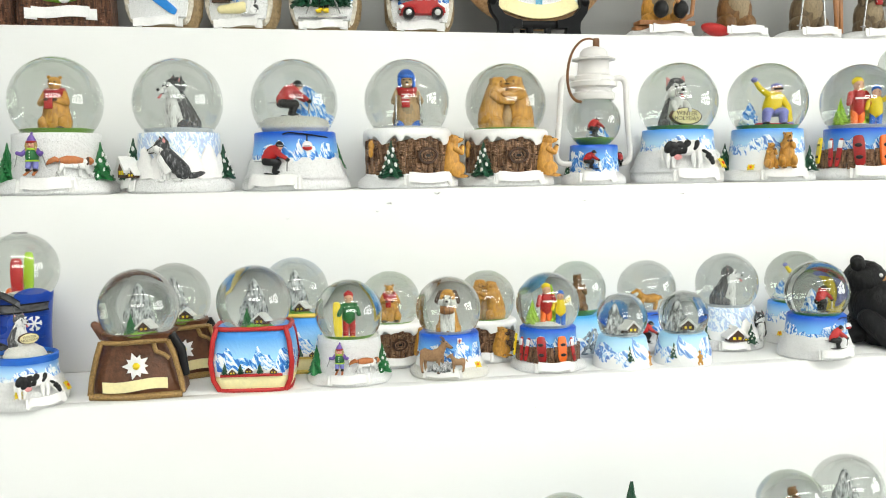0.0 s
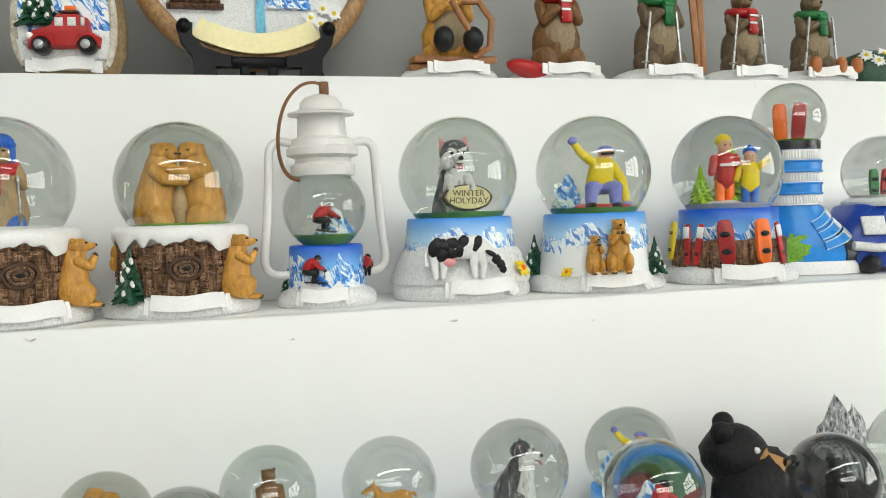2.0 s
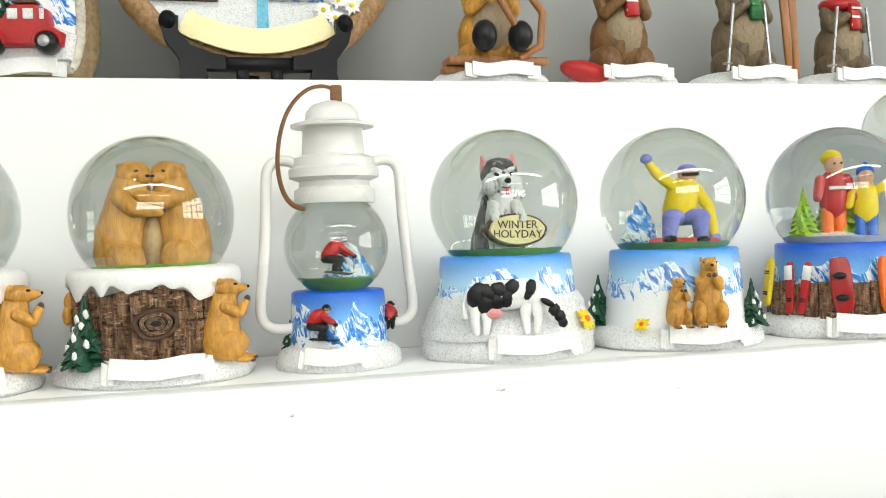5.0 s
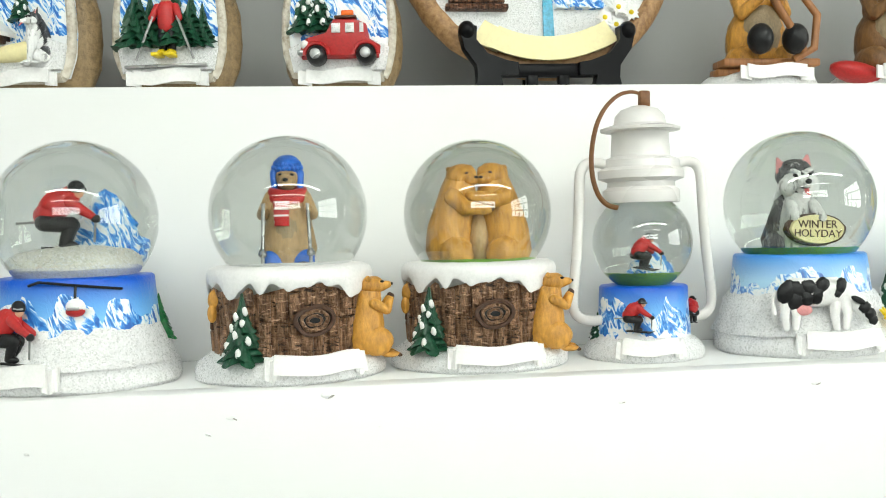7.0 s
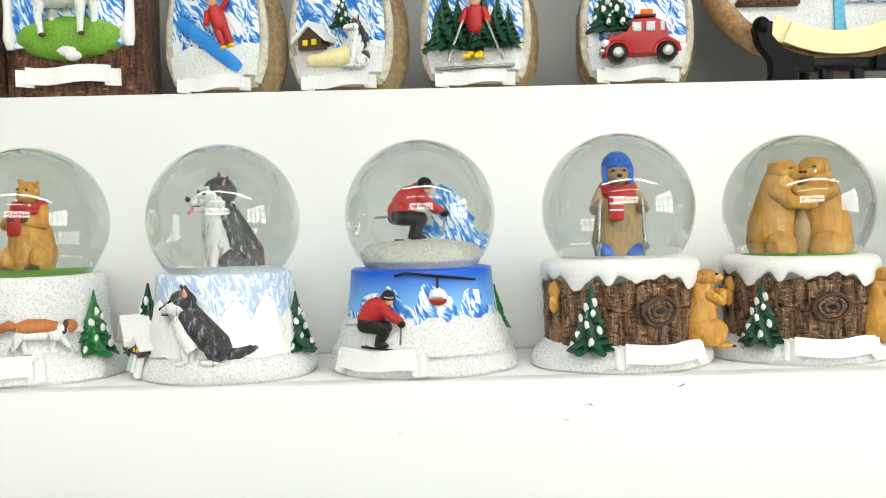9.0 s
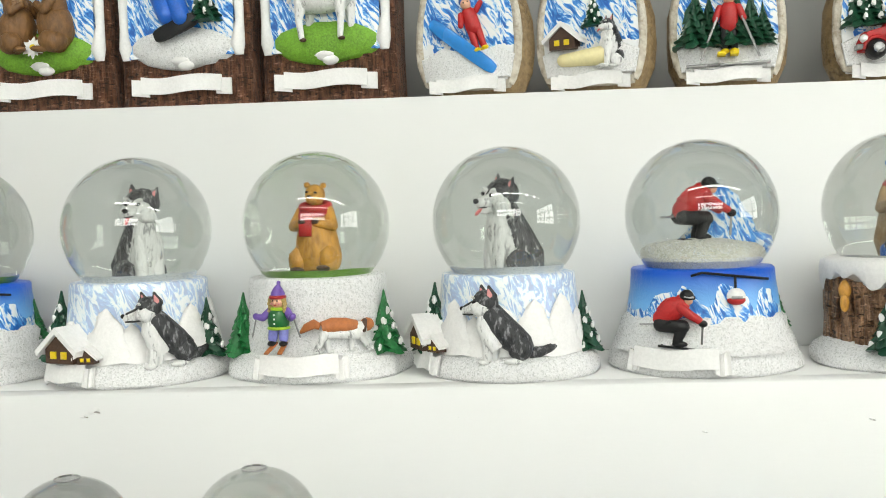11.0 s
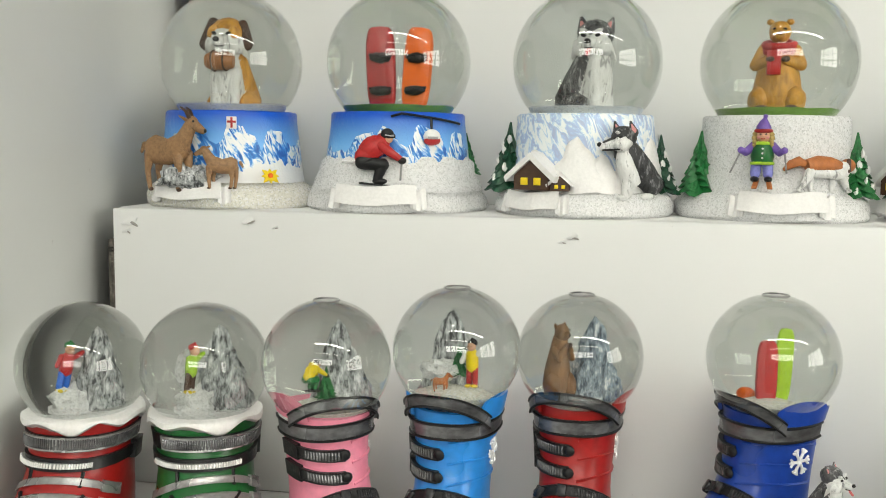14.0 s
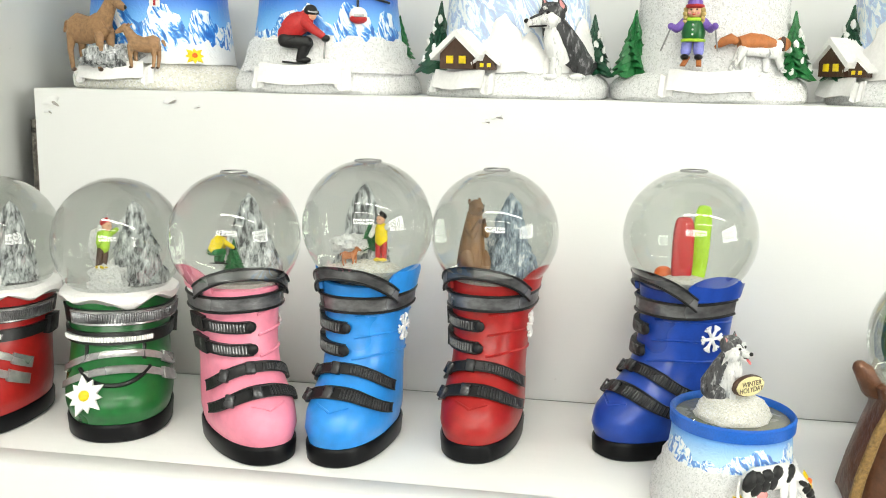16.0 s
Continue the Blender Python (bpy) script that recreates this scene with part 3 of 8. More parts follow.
def globe(owner, R, z, ground=None, cut=-0.61, plug=True):
    """A water-filled ball with its ground disc."""
    s = Sculpt()
    s.ell((0, 0, z), R, WATER_GLASS, seg=64, rows=40)
    g = s.done("glass_globe", owner, "water-filled glass ball, tinted grey to darken its inside")
    # casts no shadow; the glass tint darkens the inside instead
    g.visible_shadow = False
    if plug and ground:
        p = Sculpt()
        rim = 0.965 * R
        prof = [(rim * 0.02, z - rim)] + [(rim * math.sqrt(max(0, 1 - c * c)), z + c * rim) for c in (-0.98, -0.93, -0.85, -0.76, cut)]
        prof += [(prof[-1][0] * 0.8, z + (cut + 0.03) * R), (prof[-1][0] * 0.2, z + (cut + 0.04) * R)]
        p.lathe(prof, ground, 40, wob=0.02)
        p.done("ground_disc", owner, rough=R * 0.012, freq=6 / R)
    return g


def inside(R, z, turn=0, s=1.0):
    """Coordinates inside a ball in which one is its radius as it appears through the water."""
    return M(0, 0, z, turn, R * 0.76 * s)


# ---- figurines, each one plain mesh of painted resin ----
def dog_shape(s, coat, white, ear, barrel=False, floppy=False):
    s.ell((0, 0.18, -0.52), (0.25, 0.27, 0.25), white, rough=0.08)
    s.cap((0, 0.12, -0.45), (0, -0.06, 0.10), 0.22, 0.17, white, 16)
    s.ell((0, -0.13, -0.14), (0.19, 0.15, 0.34), white, rough=0.08)
    # dark saddle from the nape down to the rump
    s.tube([(0, 0.0, 0.30), (0, 0.085, 0.10), (0, 0.17, -0.16), (0, 0.25, -0.42), (0, 0.31, -0.58)], [0.15, 0.175, 0.205, 0.22, 0.16], coat, 18)
    for k in (-1, 1):
        for i in range(13):
            u = i / 12
            y0, z0 = 0.0 + 0.24 * u - 0.03 * (i % 3), 0.20 - 0.72 * u
            w = 0.165 + 0.06 * u
            s.cap((k * w, y0 + 0.05, z0 + 0.04), (k * (w + 0.012), y0 - 0.055, z0 - 0.075), 0.042, 0.008, coat, 7, 0.4)
        for i in range(7):
            s.cap((k * (0.03 + 0.022 * i), -0.245 + 0.012 * i, 0.12 - 0.05 * (i % 3)), (k * (0.03 + 0.02 * i), -0.262 + 0.012 * i, -0.02 - 0.06 * (i % 3)), 0.034, 0.008, white, 6, 0.5)
        s.cap((k * 0.10, -0.17, -0.1), (k * 0.12, -0.23, -0.72), 0.105, 0.078, white)
        s.ell((k * 0.12, -0.30, -0.76), (0.075, 0.11, 0.05), white)
        s.ell((k * 0.23, 0.02, -0.60), (0.095, 0.22, 0.17), white)
        s.ell((k * 0.225, 0.13, -0.50), (0.085, 0.17, 0.16), coat)
        s.ell((k * 0.23, -0.16, -0.77), (0.07, 0.12, 0.045), white)
        if floppy:
            s.cap((k * 0.17, -0.07, 0.42), (k * 0.21, -0.08, 0.22), 0.05, 0.075, ear, flat=0.6)
        else:
            s.cap((k * 0.105, -0.04, 0.43), (k * 0.135, -0.02, 0.60), 0.075, 0.022, ear, flat=0.5)
            s.cap((k * 0.105, -0.075, 0.45), (k * 0.13, -0.05, 0.56), 0.045, 0.014, EAR_PINK, flat=0.5)
        s.ell((k * 0.085, -0.270, 0.365), (0.028, 0.022, 0.026), BLACK, seg=8, rows=6)
        s.ell((k * 0.095, -0.225, 0.425), (0.05, 0.035, 0.02), white, seg=8, rows=6)
        s.ell((k * 0.13, -0.14, 0.27), (0.085, 0.11, 0.10), white, rough=0.12)
    s.ell((0, -0.07, 0.355), (0.18, 0.185, 0.165), coat)
    s.ell((0, -0.17, 0.29), (0.145, 0.13, 0.12), white)
    s.cap((0, -0.24, 0.285), (0, -0.37, 0.255), 0.08, 0.056, white)
    s.ell((0, -0.425, 0.28), (0.038, 0.028, 0.03), BLACK, seg=8, rows=6)
    s.cap((0, -0.36, 0.215), (0, -0.42, 0.15), 0.034, 0.028, TONGUE, flat=0.5)
    s.tube([(0.02, 0.40, -0.66), (0.12, 0.50, -0.72), (0.30, 0.52, -0.73), (0.42, 0.42, -0.72)], [0.09, 0.10, 0.08, 0.03], coat)
    if barrel:
        s.cap((-0.11, -0.32, 0.04), (0.11, -0.32, 0.04), 0.10, 0.10, WOOD)


def relief_husky(s, coat=None):
    """A husky in half relief, seated in profile, that follows the round of a base."""
    g, w = coat or HUSKY_DARK, HUSKY_WHITE

    def P(x, z, dy=0.0):
        return (x, 1.53 - math.sqrt(1.53 ** 2 - x * x) + dy, z)
    s.tube([P(-0.42, 0.30, 0.02), P(-0.34, 0.12), P(-0.16, -0.10), P(0.08, -0.34), P(0.30, -0.52), P(0.42, -0.62)], [0.20, 0.27, 0.29, 0.29, 0.25, 0.14], g, 20)
    s.tube([P(-0.44, 0.16, -0.09), P(-0.46, -0.08, -0.12), P(-0.36, -0.34, -0.12), P(-0.22, -0.56, -0.10)], [0.15, 0.18, 0.19, 0.16], w, 16)
    for x, q in ((-0.40, -0.14), (-0.26, -0.02)):
        s.cap(P(x, -0.28, q), P(x - 0.02, -0.78, q), 0.125, 0.09, w)
        s.ell(P(x - 0.08, -0.82, q), (0.14, 0.10, 0.065), w)
    s.ell(P(0.24, -0.54, -0.14), (0.25, 0.20, 0.25), g, rough=0.10)
    s.ell(P(0.10, -0.80, -0.16), (0.20, 0.10, 0.075), w)
    s.tube([P(0.40, -0.66), P(0.60, -0.66), P(0.82, -0.58), P(1.00, -0.56)], [0.13, 0.125, 0.115, 0.05], g, 12)
    # coat of hanging tufts
    for i in range(26):
        u = (i % 13) / 12
        row = i // 13
        x, z = -0.46 + 0.70 * u + 0.05 * row, 0.12 - 0.56 * u - 0.10 * row
        s.cap(P(x + 0.03, z + 0.07, -0.22), P(x - 0.03, z - 0.09 - 0.04 * (i % 2), -0.235), 0.055, 0.010, g if (i * 7) % 5 else HUSKY_GREY, 7, 0.45)
    for i in range(9):
        x, z = -0.56 + 0.03 * i, 0.10 - 0.075 * i
        s.cap(P(x + 0.04, z + 0.05, -0.24), P(x + 0.015, z - 0.11, -0.26), 0.055, 0.010, w, 7, 0.5)
    body = s.m.copy()
    s.m = body @ M(-0.40, 0, 0.26, 0, 1.20) @ M(0.44, 0, -0.30)
    s.ell(P(-0.47, 0.40, -0.06), (0.225, 0.21, 0.205), g, rough=0.08)
    s.ell(P(-0.56, 0.30, -0.16), (0.185, 0.16, 0.145), w, rough=0.16)
    s.ell(P(-0.64, 0.475, -0.18), (0.06, 0.05, 0.032), w, (0, 25, 0), seg=8, rows=6)
    s.cap(P(-0.64, 0.30, -0.13), P(-0.81, 0.245, -0.11), 0.115, 0.075, w)
    s.cap(P(-0.60, 0.44, -0.20), P(-0.82, 0.315, -0.14), 0.035, 0.028, g, 8)
    s.ell(P(-0.875, 0.28, -0.12), (0.042, 0.045, 0.040), BLACK, seg=8, rows=6)
    s.tube([P(-0.85, 0.19, -0.16), P(-0.76, 0.195, -0.225), P(-0.66, 0.21, -0.27)], 0.016, BLACK, 6)
    s.ell(P(-0.645, 0.405, -0.255), (0.042, 0.03, 0.036), BLACK, seg=8, rows=6)
    for x, q in ((-0.36, -0.14), (-0.50, 0.05)):
        s.cap(P(x, 0.50, q), P(x - 0.04, 0.66, q + 0.02), 0.10, 0.025, g, flat=0.6)
        s.cap(P(x - 0.03, 0.53, q - 0.05), P(x - 0.05, 0.62, q - 0.02), 0.05, 0.012, EAR_PINK, flat=0.5)
    s.m = body


def marmot_shape(s, fur, belly, scarf=None, hat=None, feet=None):
    s.ell((0, 0.02, -0.38), (0.33, 0.30, 0.42), fur, rough=0.1)
    s.ell((0, -0.09, -0.30), (0.24, 0.22, 0.34), belly)
    s.ell((0, 0, 0.02), (0.24, 0.21, 0.28), fur, rough=0.1)
    s.ell((0, -0.03, 0.40), (0.16, 0.18, 0.17), fur)
    s.cap((0, -0.14, 0.38), (0, -0.22, 0.36), 0.09, 0.065, belly)
    s.ell((0, -0.285, 0.38), (0.03, 0.02, 0.022), BLACK, seg=8, rows=5)
    for k in (-1, 1):
        s.ell((k * 0.13, 0.0, 0.53), (0.045, 0.03, 0.05), fur, seg=8, rows=6)
        s.ell((k * 0.085, -0.165, 0.44), 0.02, BLACK, seg=8, rows=5)
        s.cap((k * 0.23, -0.04, 0.12), (k * 0.24, -0.18, -0.10), 0.085, 0.075, fur)
        s.cap((k * 0.24, -0.18, -0.10), (k * 0.10, -0.29, 0.02), 0.075, 0.06, fur)
        s.ell((k * 0.2, -0.06, -0.62), (0.17, 0.25, 0.2), fur)
        s.ell((k * 0.17, -0.28, -0.76), (0.09, 0.15, 0.055), feet or fur)
    if scarf:
        s.tube([(0.2 * math.cos(a), -0.02 + 0.19 * math.sin(a), 0.22 + 0.03 * math.sin(a)) for a in (math.tau * i / 18 for i in range(18))], 0.075, scarf, 8, True)
        s.box((0.02, -0.30, 0.02), (0.15, 0.07, 0.36), scarf, (-6, 0, 4))
        for i in range(3):
            s.box((0.02, -0.338, -0.10 + 0.11 * i), (0.155, 0.012, 0.03), WHITE if scarf is RED else scarf, (-6, 0, 4))
    if hat:
        s.ell((0, 0, 0.52), (0.18, 0.19, 0.15), hat)
        s.tube([(0.175 * math.cos(a), -0.01 + 0.18 * math.sin(a), 0.47) for a in (math.tau * i / 16 for i in range(16))], 0.045, hat, 8, True)
        for k in (-1, 1):
            s.cap((k * 0.165, 0.02, 0.45), (k * 0.165, 0.02, 0.30), 0.04, 0.03, hat)


def skier_shape(s, jacket, legs, board=False):
    s.cap((-0.27, 0, -0.02), (0.06, -0.03, 0.22), 0.195, 0.185, jacket, 16)
    s.ell((-0.10, -0.02, 0.16), (0.30, 0.21, 0.21), jacket, (0, -32, 0), rough=0.22, seg=20, rows=12)
    s.tube([(-0.40, -0.12, -0.10), (-0.28, -0.215, -0.15), (-0.10, -0.20, -0.06)], 0.035, legs, 6)
    s.ell((0.08, 0.06, 0.34), (0.12, 0.13, 0.11), jacket)
    s.ell((0.19, -0.03, 0.42), (0.135, 0.135, 0.125), BLACK)
    s.ell((0.225, -0.08, 0.335), (0.085, 0.095, 0.085), SKIN)
    s.tube([(0.14, -0.165, 0.40), (0.24, -0.185, 0.385), (0.33, -0.09, 0.39)], 0.042, BLACK, 8)
    s.tube([(0.16, -0.185, 0.405), (0.25, -0.20, 0.39), (0.32, -0.13, 0.395)], 0.026, SILVER, 8)
    s.cap((0.08, -0.14, 0.20), (0.28, -0.24, 0.06), 0.105, 0.085, jacket, 12)
    s.cap((0.28, -0.24, 0.06), (0.44, -0.25, -0.04), 0.085, 0.065, jacket, 12)
    s.ell((0.50, -0.25, -0.09), (0.085, 0.075, 0.07), BLACK)
    s.cap((0.05, 0.16, 0.18), (0.40, 0.10, -0.04), 0.08, 0.065, jacket)
    for y in (-0.10, 0.10):
        s.cap((-0.30, y, -0.13), (0.10, y, -0.18), 0.145, 0.125, legs, 12)
        s.cap((0.10, y, -0.16), (0.0, y, -0.46), 0.115, 0.09, legs, 12)
        s.ell((0.05, y, -0.50), (0.15, 0.085, 0.065), BLACK)
        s.slab([(-0.36, -0.52), (0.42, -0.585), (0.56, -0.565), (0.43, -0.625), (-0.36, -0.56)], 0.09, BLACK, Matrix.Translation((0.04 * (y > 0), y, 0)))
    s.tube([(0.50, -0.26, -0.02), (0.47, -0.26, -0.48)], 0.022, SILVER, 6)
    s.tube([(-0.72, 0.02, -0.14), (-0.30, 0.06, -0.12)], 0.022, SILVER, 6)


def child_shape(s, top, legs, hat=None, wave=False, sleeves=None):
    for k in (-1, 1):
        s.cap((k * 0.09, 0, -0.20), (k * 0.10, 0, -0.66), 0.10, 0.085, legs)
        s.ell((k * 0.10, -0.05, -0.74), (0.10, 0.15, 0.06), YELLOW)
        a, b = (k * 0.20, 0, 0.22), (k * 0.30, -0.08, -0.04)
        if wave and k == 1:
            b = (0.36, -0.04, 0.36)
        s.cap(a, b, 0.08, 0.07, sleeves or top)
        s.ell(b, 0.065, SKIN, seg=8, rows=6)
    s.cap((0, 0, -0.15), (0, 0, 0.18), 0.20, 0.19, top, 12, 0.8)
    s.ell((0, -0.035, 0.44), (0.135, 0.135, 0.15), SKIN)
    for k in (-1, 1):
        s.ell((k * 0.055, -0.160, 0.47), 0.018, BLACK, seg=8, rows=5)
    s.ell((0, 0.035, 0.535), (0.148, 0.145, 0.125), hat or YELLOW)
    if hat:
        s.ell((0, 0, 0.66), 0.045, hat, seg=8, rows=6)


def ibex_shape(s, coat, horn=True, leg=None):
    s.tube([(-0.44, 0, 0.06), (-0.30, 0, 0.06), (0.0, 0, 0.02), (0.24, 0, 0.08), (0.36, 0, 0.16)], [0.17, 0.25, 0.22, 0.24, 0.18], coat, 16)
    s.tube([(0.28, 0, 0.14), (0.40, 0, 0.32), (0.50, 0, 0.48)], [0.19, 0.145, 0.12], coat, 14)
    s.ell((0.52, 0, 0.50), (0.13, 0.12, 0.12), coat)
    s.cap((0.56, -0.01, 0.48), (0.76, -0.03, 0.38), 0.10, 0.062, coat, 12)
    s.ell((0.81, -0.03, 0.375), (0.03, 0.045, 0.035), BLACK, seg=8, rows=6)
    s.ell((0.60, -0.10, 0.53), (0.025, 0.02, 0.022), BLACK, seg=8, rows=5)
    for y in (-0.11, 0.11):
        for x, dx in ((-0.36, -0.04), (0.26, 0.02)):
            x2 = x + 0.10 * (y > 0)
            s.cap((x2, y, -0.02), (x2 + dx, y * 1.1, -0.30), 0.11, 0.06, leg or coat, 10)
            s.cap((x2 + dx, y * 1.1, -0.30), (x2, y * 1.1, -0.58), 0.06, 0.045, leg or coat, 10)
            s.ell((x2 + 0.02, y * 1.1, -0.61), (0.06, 0.05, 0.035), DARK_WOOD, seg=8, rows=5)
        if horn:
            s.tube([(0.50, y * 0.5, 0.58), (0.44, y * 0.8, 0.70), (0.33, y * 1.1, 0.77)], [0.045, 0.036, 0.012], DARK_WOOD, 8)
        s.cap((0.44, y, 0.56), (0.36, y * 2.0, 0.62), 0.045, 0.014, coat, 8, 0.6)
    s.cap((-0.54, 0, 0.14), (-0.60, 0, 0.02), 0.05, 0.03, coat, 8)


def cow_shape(s):
    s.tube([(-0.50, 0, 0.10), (-0.34, 0, 0.13), (0.0, 0, 0.12), (0.30, 0, 0.14), (0.44, 0, 0.14)], [0.16, 0.23, 0.235, 0.23, 0.15], WHITE, 18)
    # jagged black patch on the flank
    for x, z, rx, rz in ((-0.46, 0.14, 0.11, 0.17), (-0.34, 0.02, 0.10, 0.15), (-0.32, 0.17, 0.14, 0.12), (-0.18, 0.06, 0.11, 0.13), (-0.14, 0.20, 0.12, 0.11), (-0.02, 0.10, 0.10, 0.15), (0.05, 0.22, 0.09, 0.13), (0.31, 0.20, 0.07, 0.14), (0.27, 0.12, 0.06, 0.10)):
        s.ell((x, -0.13, z), (rx * 1.3, 0.125, rz * 1.15), BLACK, (0, 20, 0), 20, 12, 0.15)
    s.cap((0.40, 0, 0.12), (0.62, -0.08, -0.08), 0.17, 0.12, WHITE, 14)
    s.cap((0.62, -0.10, -0.08), (0.76, -0.14, -0.30), 0.13, 0.085, WHITE, 12)
    for x, z, r in ((0.66, -0.12, 0.09), (0.74, -0.22, 0.085), (0.78, -0.32, 0.07)):
        s.ell((x, -0.20, z), (r, 0.07, r * 1.1), BLACK, rough=0.2)
    s.ell((0.56, -0.26, 0.0), (0.12, 0.04, 0.05), BLACK, (0, 30, 0))
    s.ell((-0.22, -0.13, -0.15), (0.13, 0.10, 0.09), EAR_PINK)
    for x, dx in ((-0.48, -0.02), (-0.34, 0.02), (0.26, -0.02), (0.40, 0.03)):
        s.cap((x, -0.08, 0.02), (x + dx, -0.12, -0.24), 0.10, 0.065, WHITE, 10)
        s.cap((x + dx, -0.12, -0.24), (x, -0.12, -0.44), 0.065, 0.05, WHITE, 10)
    s.tube([(-0.60, 0, 0.16), (-0.66, -0.04, 0.0), (-0.64, -0.06, -0.22)], [0.03, 0.022, 0.04], WHITE, 8)


def board_shape(s, c, w, h, mat, rot=(0, 0, 0), straps=True):
    e = M(*c) @ pose(0, 0, 0, *rot)
    poly = []
    for i in range(24):
        a = math.tau * i / 24
        poly.append((w / 2 * math.copysign(abs(math.cos(a)) ** 0.42, math.cos(a)), h / 2 * math.copysign(abs(math.sin(a)) ** 0.62, math.sin(a))))
    s.slab(poly, w * 0.26, mat, e, 0.08)
    if straps:
        for z in (-0.26, 0.18):
            for dz in (0, 0.045):
                q = e @ Vector((0, -w * 0.16, (z + dz) * h))
                s.box(q, (w * 0.62, w * 0.14, h * 0.028), BLACK, rot)


def rock_shape(s, c, r, h, mat, seed=0.0, sy=0.7, jag=0.85):
    n, rows = 22, 12
    out = []
    for i in range(rows + 1):
        u = i / rows
        ring = []
        for j in range(n):
            a = math.tau * j / n
            d = Vector((math.cos(a), math.sin(a), u * 2.2 + seed))
            k = r * (1 - u) ** 0.62 * (1 + jag * noise.noise(d * 2.9)) + r * 0.02
            ring.append((c[0] + k * math.cos(a) + 0.12 * r * noise.noise(Vector((u * 4, seed, 1))), c[1] + k * sy * math.sin(a), c[2] + h * u + 0.05 * h * noise.noise(d * 5)))
        out.append(ring)
    s.rings(out, mat)


def hut_shape(s, c, w, rot=0):
    m = M(*c, rot)
    p = [(-w * 0.42, 0), (w * 0.42, 0), (w * 0.42, w * 0.34), (0, w * 0.74), (-w * 0.42, w * 0.34)]
    s.slab(p, w * 0.7, DARK_WOOD, m)
    for k in (-1, 1):
        q = [(0, w * 0.86), (k * w * 0.64, w * 0.30), (k * w * 0.60, w * 0.18), (0, w * 0.70)]
        s.slab(q if k < 0 else q[::-1], w * 0.92, WHITE, m)
    for x in (-0.16, 0.16):
        q = m @ Vector((x * w, -w * 0.36, w * 0.2))
        s.box(q, (w * 0.17, w * 0.05, w * 0.17), YELLOW, (0, 0, rot))


def flower_shape(s, c, r, petal, heart, tilt=90, turn=0, n=8):
    m = pose(*c, tilt, 0, turn)
    for i in range(n):
        a = math.tau * i / n
        k = 1.0 if i % 2 else 0.82
        d = Vector((math.cos(a), math.sin(a), 0)) * r * k
        u = Vector((-math.sin(a), math.cos(a), 0)) * r * 0.20
        q = [m @ (d * t + u * w + Vector((0, 0, z * r))) for t, w, z in ((0.1, 0.4, 0.10), (0.55, 1, 0.14), (1, 0, 0.04), (0.55, -1, 0.14), (0.1, -0.4, 0.10))]
        lo = [m @ (d * t + u * w + Vector((0, 0, -0.04 * r))) for t, w in ((0.1, 0.4), (0.55, 1), (1, 0), (0.55, -1), (0.1, -0.4))]
        s.rings([[tuple(v) for v in lo], [tuple(v) for v in q]], petal)
    s.ell(tuple(m @ Vector((0, 0, r * 0.10))), r * 0.26, heart, seg=10, rows=6)


def text_mesh(owner, words, size, m, mat, name="lettering"):
    cu = bpy.data.curves.new(name, "FONT")
    cu.body, cu.size, cu.align_x, cu.align_y, cu.extrude, cu.space_line = words, size, "CENTER", "CENTER", size * 0.02, 0.85
    tmp = bpy.data.objects.new(name, cu)
    scene.collection.objects.link(tmp)
    me = bpy.data.meshes.new_from_object(tmp.evaluated_get(bpy.context.evaluated_depsgraph_get()))
    bpy.data.objects.remove(tmp)
    me.materials.clear()
    me.materials.append(mat)
    ob = new(name, me)
    ob.parent = owner
    ob.matrix_local = m
    return ob


def on_base(a, r, z, s, face=0, sy=0.95, lift=0.0):
    """A place on a base's side at angle a from its front; shapes stand upright there."""
    k = radians(a)
    return M((r + lift) * math.sin(k), -(r + lift) * math.cos(k) * sy, z, a + face, s)


def part(name, fn, owner, m=None, label="", rough=0.0):
    s = Sculpt()
    if m is not None:
        s.m = m
    fn(s)
    return s.done(name, owner, label, rough=rough)


